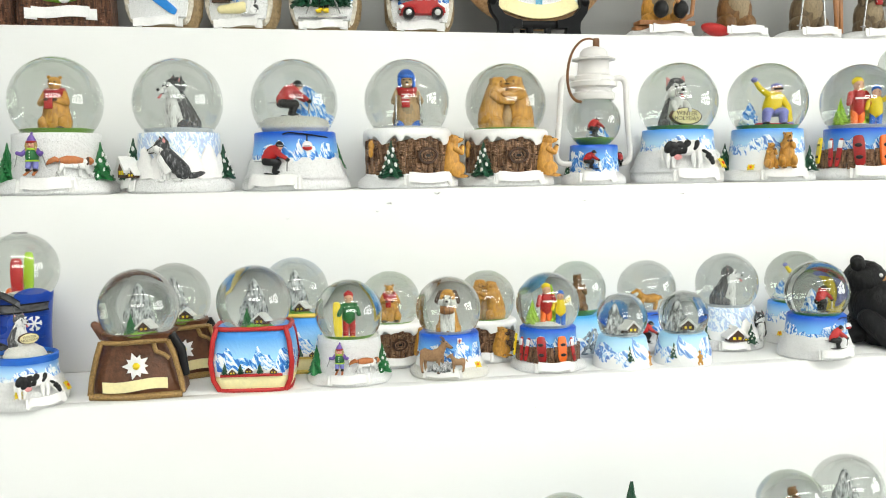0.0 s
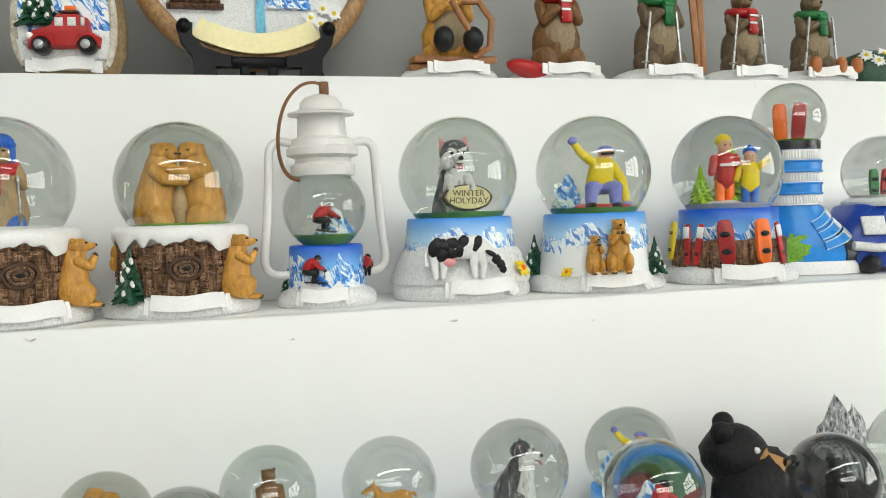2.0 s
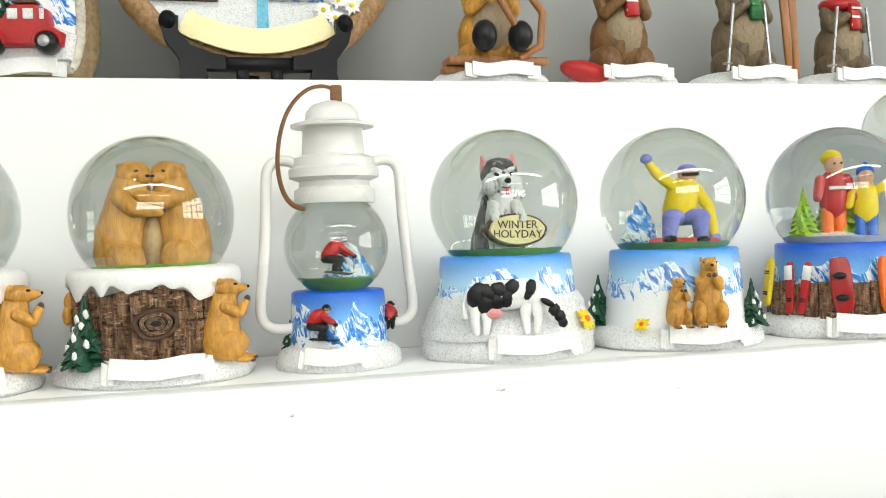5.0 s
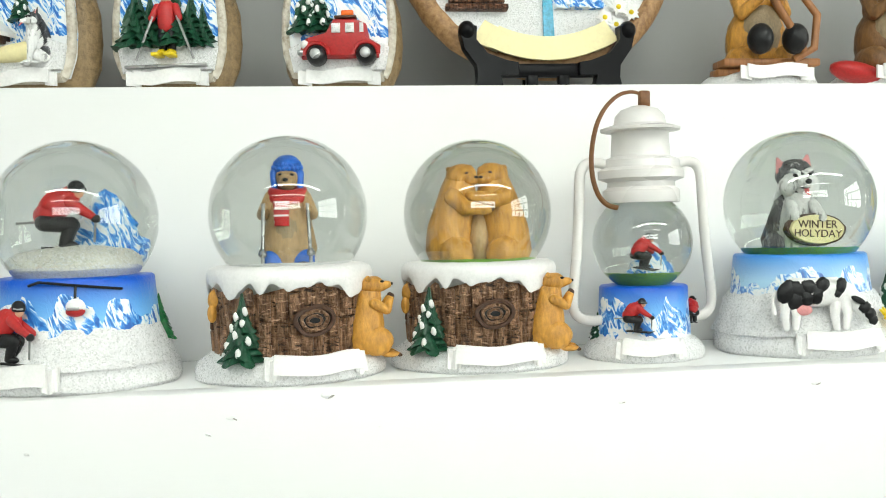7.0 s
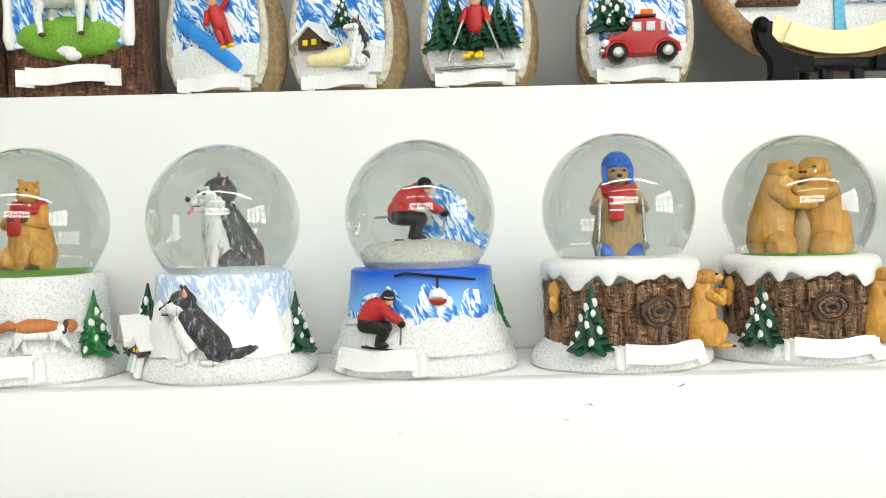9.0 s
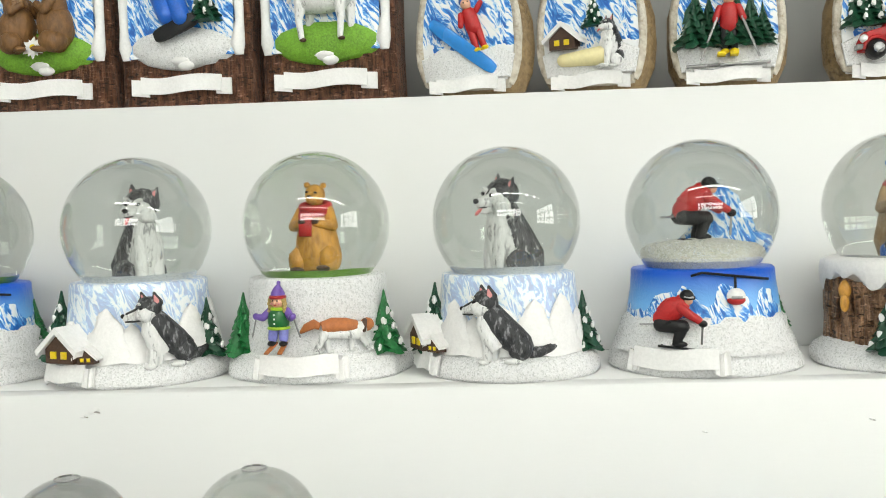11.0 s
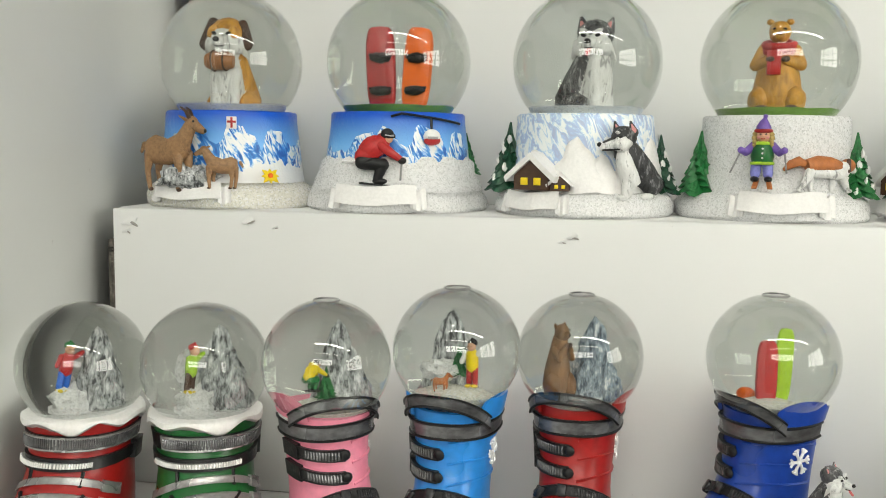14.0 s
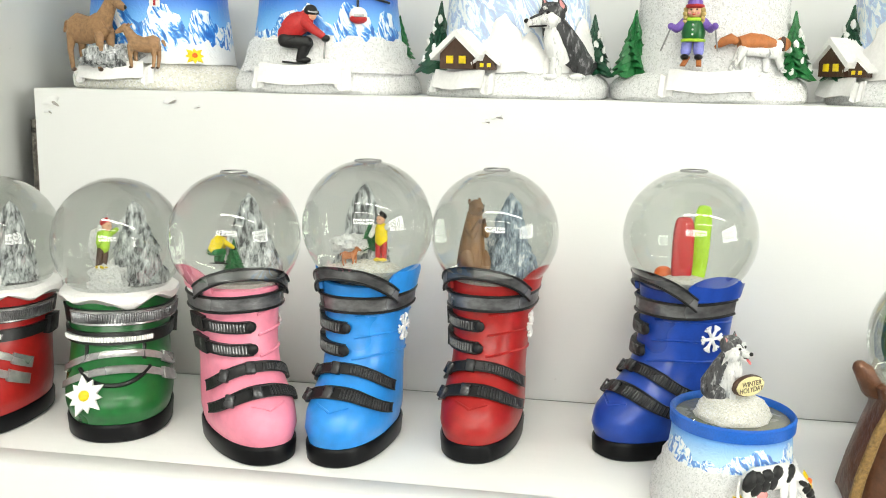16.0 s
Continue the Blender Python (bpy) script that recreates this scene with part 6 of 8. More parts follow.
# ---- other kinds of things ----
def lantern(x, y, z, turn):
    o = thing("lantern_globe", x, y, z, turn, "white plastic lantern with a snow globe and a leather cord", "lantern", "", 0.958)
    foot(o, 0.0290, 0.009, SNOW, 0.95, 9.0)
    drum(o, 0.0225, 0.008, 0.0212, 0.034, ALPS_LANTERN)
    part("skier_figurine", lambda s: skier_shape(s, RED, BLACK), o, on_base(-28, 0.0225, 0.0225, 0.0140, 8, lift=0.002), "red and black skier figurine")
    part("skier_figurine", lambda s: skier_shape(s, RED, BLACK), o, on_base(76, 0.0225, 0.0225, 0.0115, lift=0.001), "red and black skier figurine")
    fir(o, -0.022, 0.004, 0.008, 0.014)
    banner(o, -14, 0.0078, 0.024, 0.0072, 0.0282, 0.95)
    globe(o, 0.0240, 0.0555, GRASS)
    in_skier(o, 0.0240, 0.0555, True, 0.9)
    part("cap", lambda s: s.lathe([(0.0180, 0.0745), (0.0184, 0.0755), (0.0184, 0.0795), (0.0184, 0.0805), (0.0162, 0.0820), (0.0160, 0.0845), (0.0205, 0.0862), (0.0206, 0.0900), (0.0186, 0.0915), (0.0184, 0.0950), (0.0142, 0.0968), (0.0136, 0.1075), (0.0142, 0.1085), (0.0190, 0.1092), (0.0192, 0.1104), (0.0125, 0.1125), (0.0118, 0.1165), (0.0090, 0.1195), (0.0035, 0.1213)], PEARL, 56), o, None, "white stepped plastic cap with a flared flange")
    for k in (-1, 1):
        def arm(s):
            s.tube(soften([(k * a, 0, b) for a, b in ((0.016, 0.0925), (0.022, 0.0945), (0.0275, 0.0940), (0.0305, 0.0900), (0.0310, 0.084), (0.0318, 0.066), (0.0335, 0.045), (0.0355, 0.029), (0.0350, 0.0225), (0.0315, 0.0190), (0.026, 0.0180), (0.020, 0.0185))]), 0.0025, PEARL, 12)
        part("arm", arm, o, None, "white plastic side tube")
    part("cord", lambda s: s.tube(soften([(0.001, 0, 0.1205), (0.0015, -0.001, 0.1265), (-0.004, -0.001, 0.1285), (-0.012, -0.001, 0.1265), (-0.020, -0.001, 0.118), (-0.0245, -0.002, 0.106), (-0.0262, -0.003, 0.092), (-0.0245, -0.005, 0.080), (-0.0205, -0.0075, 0.0735), (-0.0150, -0.009, 0.0720)]), 0.0013, LEATHER, 8, flat=0.45), o, None, "brown leather cord")
    part("cord_knot", lambda s: s.box((0.002, -0.001, 0.1245), (0.005, 0.004, 0.008), LEATHER), o, None, "brown leather knot")
    return o


def boot_surf(prof, a, z, lift=0.0, p=0.86):
    """A point on a boot's outer surface at angle a from its front and height z, and the way outward."""
    lo = [q for q in prof if q[0] <= z] or [prof[0]]
    hi = [q for q in prof if q[0] > z] or [prof[-1]]
    u = 0 if hi[0][0] == lo[-1][0] else min(1, max(0, (z - lo[-1][0]) / (hi[0][0] - lo[-1][0])))
    w, yf, yb = (m + (n - m) * u for m, n in zip(lo[-1][1:], hi[0][1:]))
    k = radians(a)
    sx, cy = math.sin(k), math.cos(k)
    x = (w + lift) * math.copysign(abs(sx) ** p, sx)
    y = (yf + yb) / 2 - ((yb - yf) / 2 + lift) * math.copysign(abs(cy) ** p, cy)
    return Vector((x, y, z)), Vector((sx, -cy, 0.0))


def boot_band(s, prof, a0, a1, zfun, w, mat, thick=0.0014, ribs=None, n=22, rib0=0.0, rib1=1.0, rim=None):
    """A strap that hugs the boot from a0 to a1; zfun gives its height by angle."""
    grid = []
    for i in range(4):
        row = []
        for j in range(n + 1):
            a = a0 + (a1 - a0) * j / n
            v, o = boot_surf(prof, a, zfun(a) + (i / 3 - 0.5) * w)
            row.append((tuple(v), tuple(o)))
        grid.append(row)
    s.sheet(grid, thick, mat)
    if rim:
        for e in (-1, 1):
            s.tube([tuple(boot_surf(prof, a0 + (a1 - a0) * j / n, zfun(a0 + (a1 - a0) * j / n) + e * w * 0.46, thick)[0]) for j in range(n + 1)], w * 0.10, rim, 6)
    if ribs:
        m = int(n * 1.6)
        for j in range(1, m):
            if rib0 <= j / m <= rib1:
                a = a0 + (a1 - a0) * j / m
                p0 = boot_surf(prof, a, zfun(a) - w * 0.30, thick)[0]
                p1 = boot_surf(prof, a, zfun(a) + w * 0.30, thick)[0]
                s.cap(p0, p1, 0.00045, 0.00045, ribs, 6)


def boot_shell(o, prof, mat, sole=None, top_tilt=0.0):
    def shell(s):
        n, rings = 48, []
        zs = [prof[0][0] + (prof[-1][0] - prof[0][0]) * i / 22 for i in range(23)]
        for z in zs:
            u = max(0, (z - prof[0][0]) / (prof[-1][0] - prof[0][0]) - 0.75) * 4
            rings.append([tuple(boot_surf(prof, math.degrees(math.tau * j / n), z)[0] - Vector((0, 0, top_tilt * u * (0.5 + 0.5 * math.cos(math.tau * j / n))))) for j in range(n)])
        for lift, dz in ((-0.0012, 0.0004), (-0.0024, -0.002), (-0.0030, -0.010)):
            rings.append([tuple(boot_surf(prof, math.degrees(math.tau * j / n), prof[-1][0], lift)[0] + Vector((0, 0, dz - top_tilt * (0.5 + 0.5 * math.cos(math.tau * j / n))))) for j in range(n)])
        s.rings(rings, mat)
    part("shell", shell, o, None, "", 0.00012)

    def under(s):
        n = 48
        s.rings([[tuple(Vector((v.x, v.y, z))) for v in (boot_surf(prof, math.degrees(math.tau * j / n), prof[0][0], g)[0] for j in range(n))] for z, g in ((0, -0.0004), (0.0008, 0.0008), (0.0058, 0.0012), (0.0072, 0.0006), (0.0074, -0.001))], sole or PLASTIC_BLACK)
    part("sole", under, o, None, "white rubber sole" if sole else "black rubber sole")


# height, half width, front, back
SKI_BOOT = ((0.0065, 0.0135, -0.0380, 0.0171), (0.0120, 0.0147, -0.0398, 0.0181), (0.0170, 0.0147, -0.0382, 0.0181), (0.0215, 0.0144, -0.0335, 0.0181), (0.0260, 0.0138, -0.0275, 0.0179), (0.0310, 0.0137, -0.0222, 0.0177), (0.0370, 0.0140, -0.0190, 0.0177), (0.0460, 0.0148, -0.0172, 0.0181), (0.0550, 0.0157, -0.0166, 0.0186), (0.0650, 0.0169, -0.0168, 0.0196))
HIKING_BOOT = ((0.0065, 0.0186, -0.0378, 0.0192), (0.0120, 0.0200, -0.0402, 0.0200), (0.0170, 0.0200, -0.0392, 0.0200), (0.0215, 0.0196, -0.0352, 0.0200), (0.0260, 0.0190, -0.0298, 0.0200), (0.0310, 0.0187, -0.0250, 0.0200), (0.0370, 0.0190, -0.0222, 0.0202), (0.0440, 0.0198, -0.0205, 0.0206), (0.0505, 0.0210, -0.0202, 0.0214))
STRIPED_BOOT = ((0.0065, 0.0160, -0.0340, 0.0154), (0.0120, 0.0166, -0.0348, 0.0157), (0.0170, 0.0164, -0.0320, 0.0155), (0.0220, 0.0157, -0.0265, 0.0150), (0.0280, 0.0146, -0.0200, 0.0146), (0.0340, 0.0137, -0.0150, 0.0141), (0.0420, 0.0135, -0.0132, 0.0139), (0.0690, 0.0139, -0.0134, 0.0141))


def ski_boot(x, y, z, turn, mat, kind, R, label, zc=0.0785):
    o = thing("boot_globe", x, y, z, turn, label, "snow globe", "boot snow globes")
    prof = SKI_BOOT
    boot_shell(o, prof, mat, None, 0.004)
    part("cuff_strap", lambda s: boot_band(s, prof, -118, 112, lambda a: 0.0545 + 0.000008 * a, 0.0058, STRAP_METAL, 0.0016, rim=BLACK), o, None, "worn gunmetal strap")
    part("collar_strap", lambda s: boot_band(s, prof, -72, 58, lambda a: 0.0662 - 0.0085 * ((a + 8) / 66) ** 2, 0.0048, STRAP_METAL, 0.0030, rim=BLACK), o, None, "silver and black collar strap")

    for e in (-1, 1):
        def flap(s):
            grid = []
            for i in range(4):
                row = []
                for j in range(13):
                    a = e * (46 + 74 * j / 12)
                    top = 0.0640 + 0.0050 * math.sin(math.pi * min(1, j / 12 * 1.15)) ** 0.7
                    v, w = boot_surf(prof, a, 0.0585 + (top - 0.0585) * i / 3, 0.0004 + 0.0006 * i / 3)
                    v.z = 0.0585 + (top - 0.0585) * i / 3
                    row.append((tuple(v), tuple(w)))
                grid.append(row)
            s.sheet(grid, 0.0014, mat)
        part("collar_flap", flap, o, None, "flared collar flap")
    for zz in (0.0468, 0.0388):
        def clip(s):
            f = lambda a: zz - 0.0008 * math.cos(radians(a))
            boot_band(s, prof, -78, -2, f, 0.0040, BLACK, 0.0016, STRAP_METAL, 12, 0.30, 0.92, BLACK)
            v = boot_surf(prof, -2, zz - 0.0008, 0.0016)[0]
            s.ell(tuple(v), (0.0021, 0.0010, 0.0021), BLACK, seg=10, rows=6)
            boot_band(s, prof, -92, -66, f, 0.0056, BLACK, 0.0022)
        part("buckle", clip, o, None, "black ratchet buckle")
    for z0, drop in ((0.0322, 0.0088), (0.0252, 0.0090)):
        def strap(s):
            f = lambda a: z0 - drop * (1 - math.cos(radians(a) * 1.05))
            boot_band(s, prof, -84, 84, f, 0.0032, BLACK, 0.0014, GUNMETAL, 26, 0.52, 0.97, BLACK)
            for a in (-46, -8):
                v = boot_surf(prof, a, f(a), 0.0016)[0]
                s.box(tuple(v), (0.0036, 0.0022, 0.0046), GUNMETAL, (-30, 0, a))
        part("instep_strap", strap, o, None, "black ratchet strap over the instep")

    def mark(s):
        for a, b in (((-0.0050, 0.0212), (0.0, 0.0196)), ((0.0, 0.0196), (0.0050, 0.0212))):
            s.tube([tuple(boot_surf(prof, a[0] * 4200, a[1], 0.0001)[0]), tuple(boot_surf(prof, b[0] * 4200, b[1], 0.0001)[0])], 0.0005, mat, 6)
        for zz in (0.0350, 0.0425, 0.0500):
            s.tube([tuple(boot_surf(prof, 6 + 110 * i / 14, zz + 0.0012 * math.sin(i * 0.3), 0.0001)[0]) for i in range(15)], 0.0006, mat, 6)
    part("relief_line", mark, o)

    def flake(s):
        c, _ = boot_surf(prof, 88, 0.0440, 0.0006)
        for i in range(6):
            a = math.tau * i / 6
            q = c + Vector((0, 0.0052 * math.cos(a), 0.0052 * math.sin(a)))
            s.tube([tuple(c), tuple(q)], 0.0006, WHITE, 6)
            m2 = c + (q - c) * 0.62
            for d in (-0.7, 0.7):
                s.tube([tuple(m2), tuple(m2 + Vector((0, 0.0022 * math.cos(a + d), 0.0022 * math.sin(a + d))))], 0.0005, WHITE, 6)
    part("snowflake", flake, o, None, "white snowflake emblem")
    part("tag", lambda s: boot_band(s, prof, -116, -82, lambda a: 0.0570, 0.0062, WHITE, 0.0012), o, None, "small white tag")
    part('seal', lambda s: s.tube([(0.0046 * math.cos(a), 0.0046 * math.sin(a), zc + R * 0.985) for a in (math.tau * i / 24 for i in range(24))], 0.0005, SILVER, 6, True), o, None, 'round sealing mark on top of the ball')
    globe(o, R, zc, SNOW_WARM)
    if kind == 9:
        def pair(s):
            q = M(0, 0, 0, -turn)
            board_shape(s, tuple(q @ Vector((-0.10, -0.12, -0.20))), 0.32, 1.02, RED, (0, 0, -turn), False)
            board_shape(s, tuple(q @ Vector((0.17, 0.06, -0.10))), 0.26, 1.12, LIME, (0, 3, -turn), False)
        part("snowboards", pair, o, inside(R, zc), "two upright snowboards")
        part("snow_mound", lambda s: (s.ell((0, 0, -0.80), (0.56, 0.50, 0.22), SNOW_WARM, rough=0.1), s.ell((-0.34, -0.12, -0.58), (0.14, 0.12, 0.10), ORANGE)), o, inside(R, zc), "cream snow mound")
    else:
        in_rock(o, R, zc, kind)
    return o


def hiking_boot(x, y, z, turn, mat, kind, R, label, zc=0.0698):
    o = thing("boot_globe", x, y, z, turn, label, "snow globe", "boot snow globes")
    prof = HIKING_BOOT
    boot_shell(o, prof, mat)

    def rim(s):
        n, rings = 72, []
        for lift, dz, low in ((0.0008, 0.0008, 1.0), (0.0020, 0.0014, 0.8), (0.0018, 0.0028, 0.3), (0.0002, 0.0036, 0.1), (-0.0030, 0.0034, 0)):
            rings.append([tuple(boot_surf(prof, math.degrees(math.tau * j / n), 0.0495, lift)[0] + Vector((0, 0, dz - low * (0.0012 + 0.0016 * math.sin(7 * math.tau * j / n) + 0.001 * math.sin(4 * math.tau * j / n + 1))))) for j in range(n)])
        s.rings(rings, WHITE)
    part("snow_rim", rim, o, None, "white snow rim")
    part("wool_band", lambda s: (boot_band(s, prof, -110, 110, lambda a: 0.0438, 0.0060, BLACK, 0.0010), boot_band(s, prof, -48, 96, lambda a: 0.0438, 0.0052, SILVER, 0.0018, STRAP_METAL, 40, 0.02, 0.98)), o, None, "ribbed silver band on black")
    part("lace_band", lambda s: (boot_band(s, prof, -112, 112, lambda a: 0.0362, 0.0044, BLACK, 0.0014), boot_band(s, prof, -62, 38, lambda a: 0.0362, 0.0018, SILVER, 0.0024, WHITE, 24, 0.02, 0.98), boot_band(s, prof, 92, 112, lambda a: 0.0362, 0.0070, BLACK, 0.0026)), o, None, "black band with a silver lace")
    for z0, drop in ((0.0312, 0.0082), (0.0262, 0.0088)):
        def strap(s):
            f = lambda a: z0 - drop * (1 - math.cos(radians(a - 6) * 1.1))
            boot_band(s, prof, -80, 76, f, 0.0022, SILVER, 0.0011)
            boot_band(s, prof, 56, 80, f, 0.0036, SILVER, 0.0018)
        part("toe_strap", strap, o, None, "silver strap over the toe")
    part("tongue_line", lambda s: s.tube([tuple(boot_surf(prof, a, 0.0215 + 0.0042 * (a / 38) ** 2, 0.0002)[0]) for a in (-38 + 76 * i / 16 for i in range(17))], 0.0009, BLACK, 6), o, None, "black seam")
    for e in (-1, 1):
        part("tongue_line", lambda s: s.tube([tuple(boot_surf(prof, e * 30, zz, 0.0002)[0]) for zz in (0.0285, 0.031, 0.0335)], 0.0008, BLACK, 6), o, None, "black seam")
    part("edelweiss", lambda s: flower_shape(s, tuple(boot_surf(prof, -24, 0.0185, 0.0010)[0]), 0.0080, WHITE, YELLOW, 66, -20, 10), o, None, "white edelweiss with a yellow heart")
    globe(o, R, zc, SNOW)
    in_rock(o, R, zc, kind)
    return o


ICE_BLUE = paint('ice_blue_strap', (0.45, 0.68, 0.82), 0.4, 0.2)


def striped_boot(x, y, z, turn):
    o = thing("boot_globe", x, y, z, turn, "blue and white striped boot globe with two snowboards", "snow globe", "boot snow globes", 1.28)
    prof = STRIPED_BOOT
    boot_shell(o, prof, SKY_BLUE, WHITE)
    for zz in (0.0390, 0.0503, 0.0615):
        part("white_band", lambda s: boot_band(s, prof, -180, 180, lambda a: zz, 0.0058, WHITE, 0.0009, WHITE, 48), o, None, "white ribbed band")
    for zz in (0.0446, 0.0559):
        part("blue_band", lambda s: boot_band(s, prof, -180, 180, lambda a: zz, 0.0056, SKY_BLUE, 0.0018, None, 48, rim=SKY_BLUE), o, None, "raised blue band")
    part("toe_cap", lambda s: s.sheet([[tuple(tuple(v) for v in boot_surf(prof, a, 0.0074 + (0.0130 + 0.006 * math.cos(radians(a))) * i / 5, 0.0001)) for a in (-62 + 124 * j / 20 for j in range(21))] for i in range(6)], 0.0008, GUNMETAL), o, None, "dark grey toe cap")
    part("cuff", lambda s: boot_band(s, prof, -180, 180, lambda a: 0.0668, 0.0042, GUNMETAL, 0.0014, None, 48), o, None, "dark grey cuff")
    for z0 in (0.0330, 0.0275, 0.0225):
        def strap(s):
            f = lambda a: z0 - 0.008 * (1 - math.cos(radians(a)))
            boot_band(s, prof, -86, 86, f, 0.0040, SKY_BLUE, 0.0010, rim=ICE_BLUE)
            boot_band(s, prof, -46, 6, f, 0.0032, WHITE, 0.0016)
        part("lace_strap", strap, o, None, "blue strap with a white tab")
    part("moss", lambda s: s.ell((-0.0128, -0.002, 0.014), (0.0035, 0.014, 0.0095), GRASS, (0, 0, 0), rough=0.3, seg=20, rows=14), o, None, "green moss patch", 0.0006)
    globe(o, 0.0186, 0.0808, GRASS)
    in_boards(o, 0.0186, 0.0808, ORANGE, DEEP_RED, 0.95, -0.10, False, -108)
    return o


def rounded(s, prof, mat, p=0.5, seg=40):
    """Rings of a rounded rectangle: (z, half width, half depth)."""
    rings = []
    for z, a, b in prof:
        rings.append([(a * math.copysign(abs(math.cos(t)) ** p, math.cos(t)), b * math.copysign(abs(math.sin(t)) ** p, math.sin(t)), z) for t in (math.tau * (j + 0.5) / seg for j in range(seg))])
    s.rings(rings, mat)


def car_globe(x, y, z, turn):
    o = thing("car_globe", x, y, z, turn, "royal blue toy car carrying a snow globe", "snow globe")
    part("car_body", lambda s: rounded(s, [(0.004, 0.036, 0.024), (0.008, 0.040, 0.027), (0.022, 0.040, 0.027), (0.034, 0.034, 0.023), (0.044, 0.028, 0.019), (0.046, 0.022, 0.015)], NAVY), o, None, "glossy royal blue car body")
    for k in (-1, 0, 1):
        part("car_window", lambda s: s.box((k * 0.0215, -0.0255, 0.0315), (0.016, 0.002, 0.0125), SNOW, (-18, 0, 0)), o, None, "frosted pale window")
    part("snow_bumper", lambda s: s.tube([(-0.037, -0.027, 0.019), (-0.02, -0.029, 0.017), (0, -0.0295, 0.018), (0.02, -0.029, 0.017), (0.037, -0.027, 0.019)], 0.003, SNOW), o, None, "white snow ledge")
    part("emblem", lambda s: flower_shape(s, (-0.010, -0.0285, 0.024), 0.004, WHITE, WHITE, 90, 0, 6), o, None, "white snowflake emblem")
    for k in (-1, 1):
        part("wheel", lambda s: s.cap((k * 0.024, -0.026, 0.0065), (k * 0.024, -0.020, 0.0065), 0.0065, 0.0065, BLACK), o, None, "black wheel")
    globe(o, 0.025, 0.0665, SNOW)
    part("snow_lump", lambda s: s.lathe([(0.024, 0.044), (0.0245, 0.047), (0.021, 0.0495)], SNOW, 40, wob=0.05), o, None, "white snow ring")
    in_boards(o, 0.025, 0.0665, GREEN, RED, 0.7, -0.3)
    return o


def sack_globe(x, y, z, turn, k=1.0, kind=6):
    o = thing("sack_globe", x, y, z, turn, "brown sack-shaped snow globe with an edelweiss and rope", "snow globe", "sack snow globes", k)
    part("sack", lambda s: rounded(s, [(0, 0.0285, 0.0185), (0.003, 0.0300, 0.0205), (0.012, 0.0288, 0.020), (0.026, 0.0250, 0.0180), (0.036, 0.0218, 0.0175), (0.041, 0.0235, 0.0195), (0.042, 0.0205, 0.016)], SACK, 0.7, 56), o, None, "dark brown sack", 0.0012)

    def rope(s):
        for k2 in (-1, 1):
            s.tube([(k2 * 0.0205, -0.0175, 0.037), (k2 * 0.0238, -0.0165, 0.028), (k2 * 0.0272, -0.0165, 0.014), (k2 * 0.0288, -0.0165, 0.003)], 0.0018, ROPE, 8)
        s.tube([(-0.0205, -0.0178, 0.037), (-0.01, -0.0188, 0.036), (0.01, -0.0192, 0.037), (0.0205, -0.0178, 0.037)], 0.0016, ROPE, 8)
        s.tube([(0.012, -0.0195, 0.0355), (0.0135, -0.0205, 0.031), (0.0185, -0.0205, 0.0285), (0.0215, -0.020, 0.026)], 0.0015, ROPE, 8)
        s.tube([(-0.0285, -0.0185, 0.0025), (0, -0.0215, 0.0018), (0.0285, -0.0185, 0.0025)], 0.0022, ROPE, 8)
    part("rope", rope, o, None, "tan twisted rope trim", 0.0004)
    part("sack_tip", lambda s: s.cap((-0.022, 0, 0.040), (-0.0275, -0.002, 0.046), 0.005, 0.0025, SACK), o, None, "tied corner of the sack")
    part("strap", lambda s: s.tube([(0.0215, -0.010, 0.040), (0.0272, -0.008, 0.030), (0.0290, -0.006, 0.012)], 0.003, BLACK, 8), o, None, "black strap")
    part("edelweiss", lambda s: flower_shape(s, (0.001, -0.0200, 0.0215), 0.0090, WHITE, YELLOW, 84, 0, 10), o, None, "white edelweiss with a yellow heart")

    def ribbon(s):
        grid = [[((0.020 * u, -0.0215 - 0.001 * math.cos(u * 3), 0.0095 + dz + 0.0012 * math.sin(u * 2.5)), (0, -1, 0)) for u in (i / 6 - 1 for i in range(13))] for dz in (-0.0034, 0, 0.0034)]
        s.sheet(grid, 0.001, CREAM)
    part("banner", ribbon, o, None, "blank cream scroll")
    globe(o, 0.0258, 0.0560, GRASS)
    in_rock(o, 0.0258, 0.0560, kind)
    return o


CABIN_ALPS = alpine("cabin_view", 0.012, 0.036, (0.04, 0.28, 0.75), (0.35, 0.66, 0.9), 0.55)


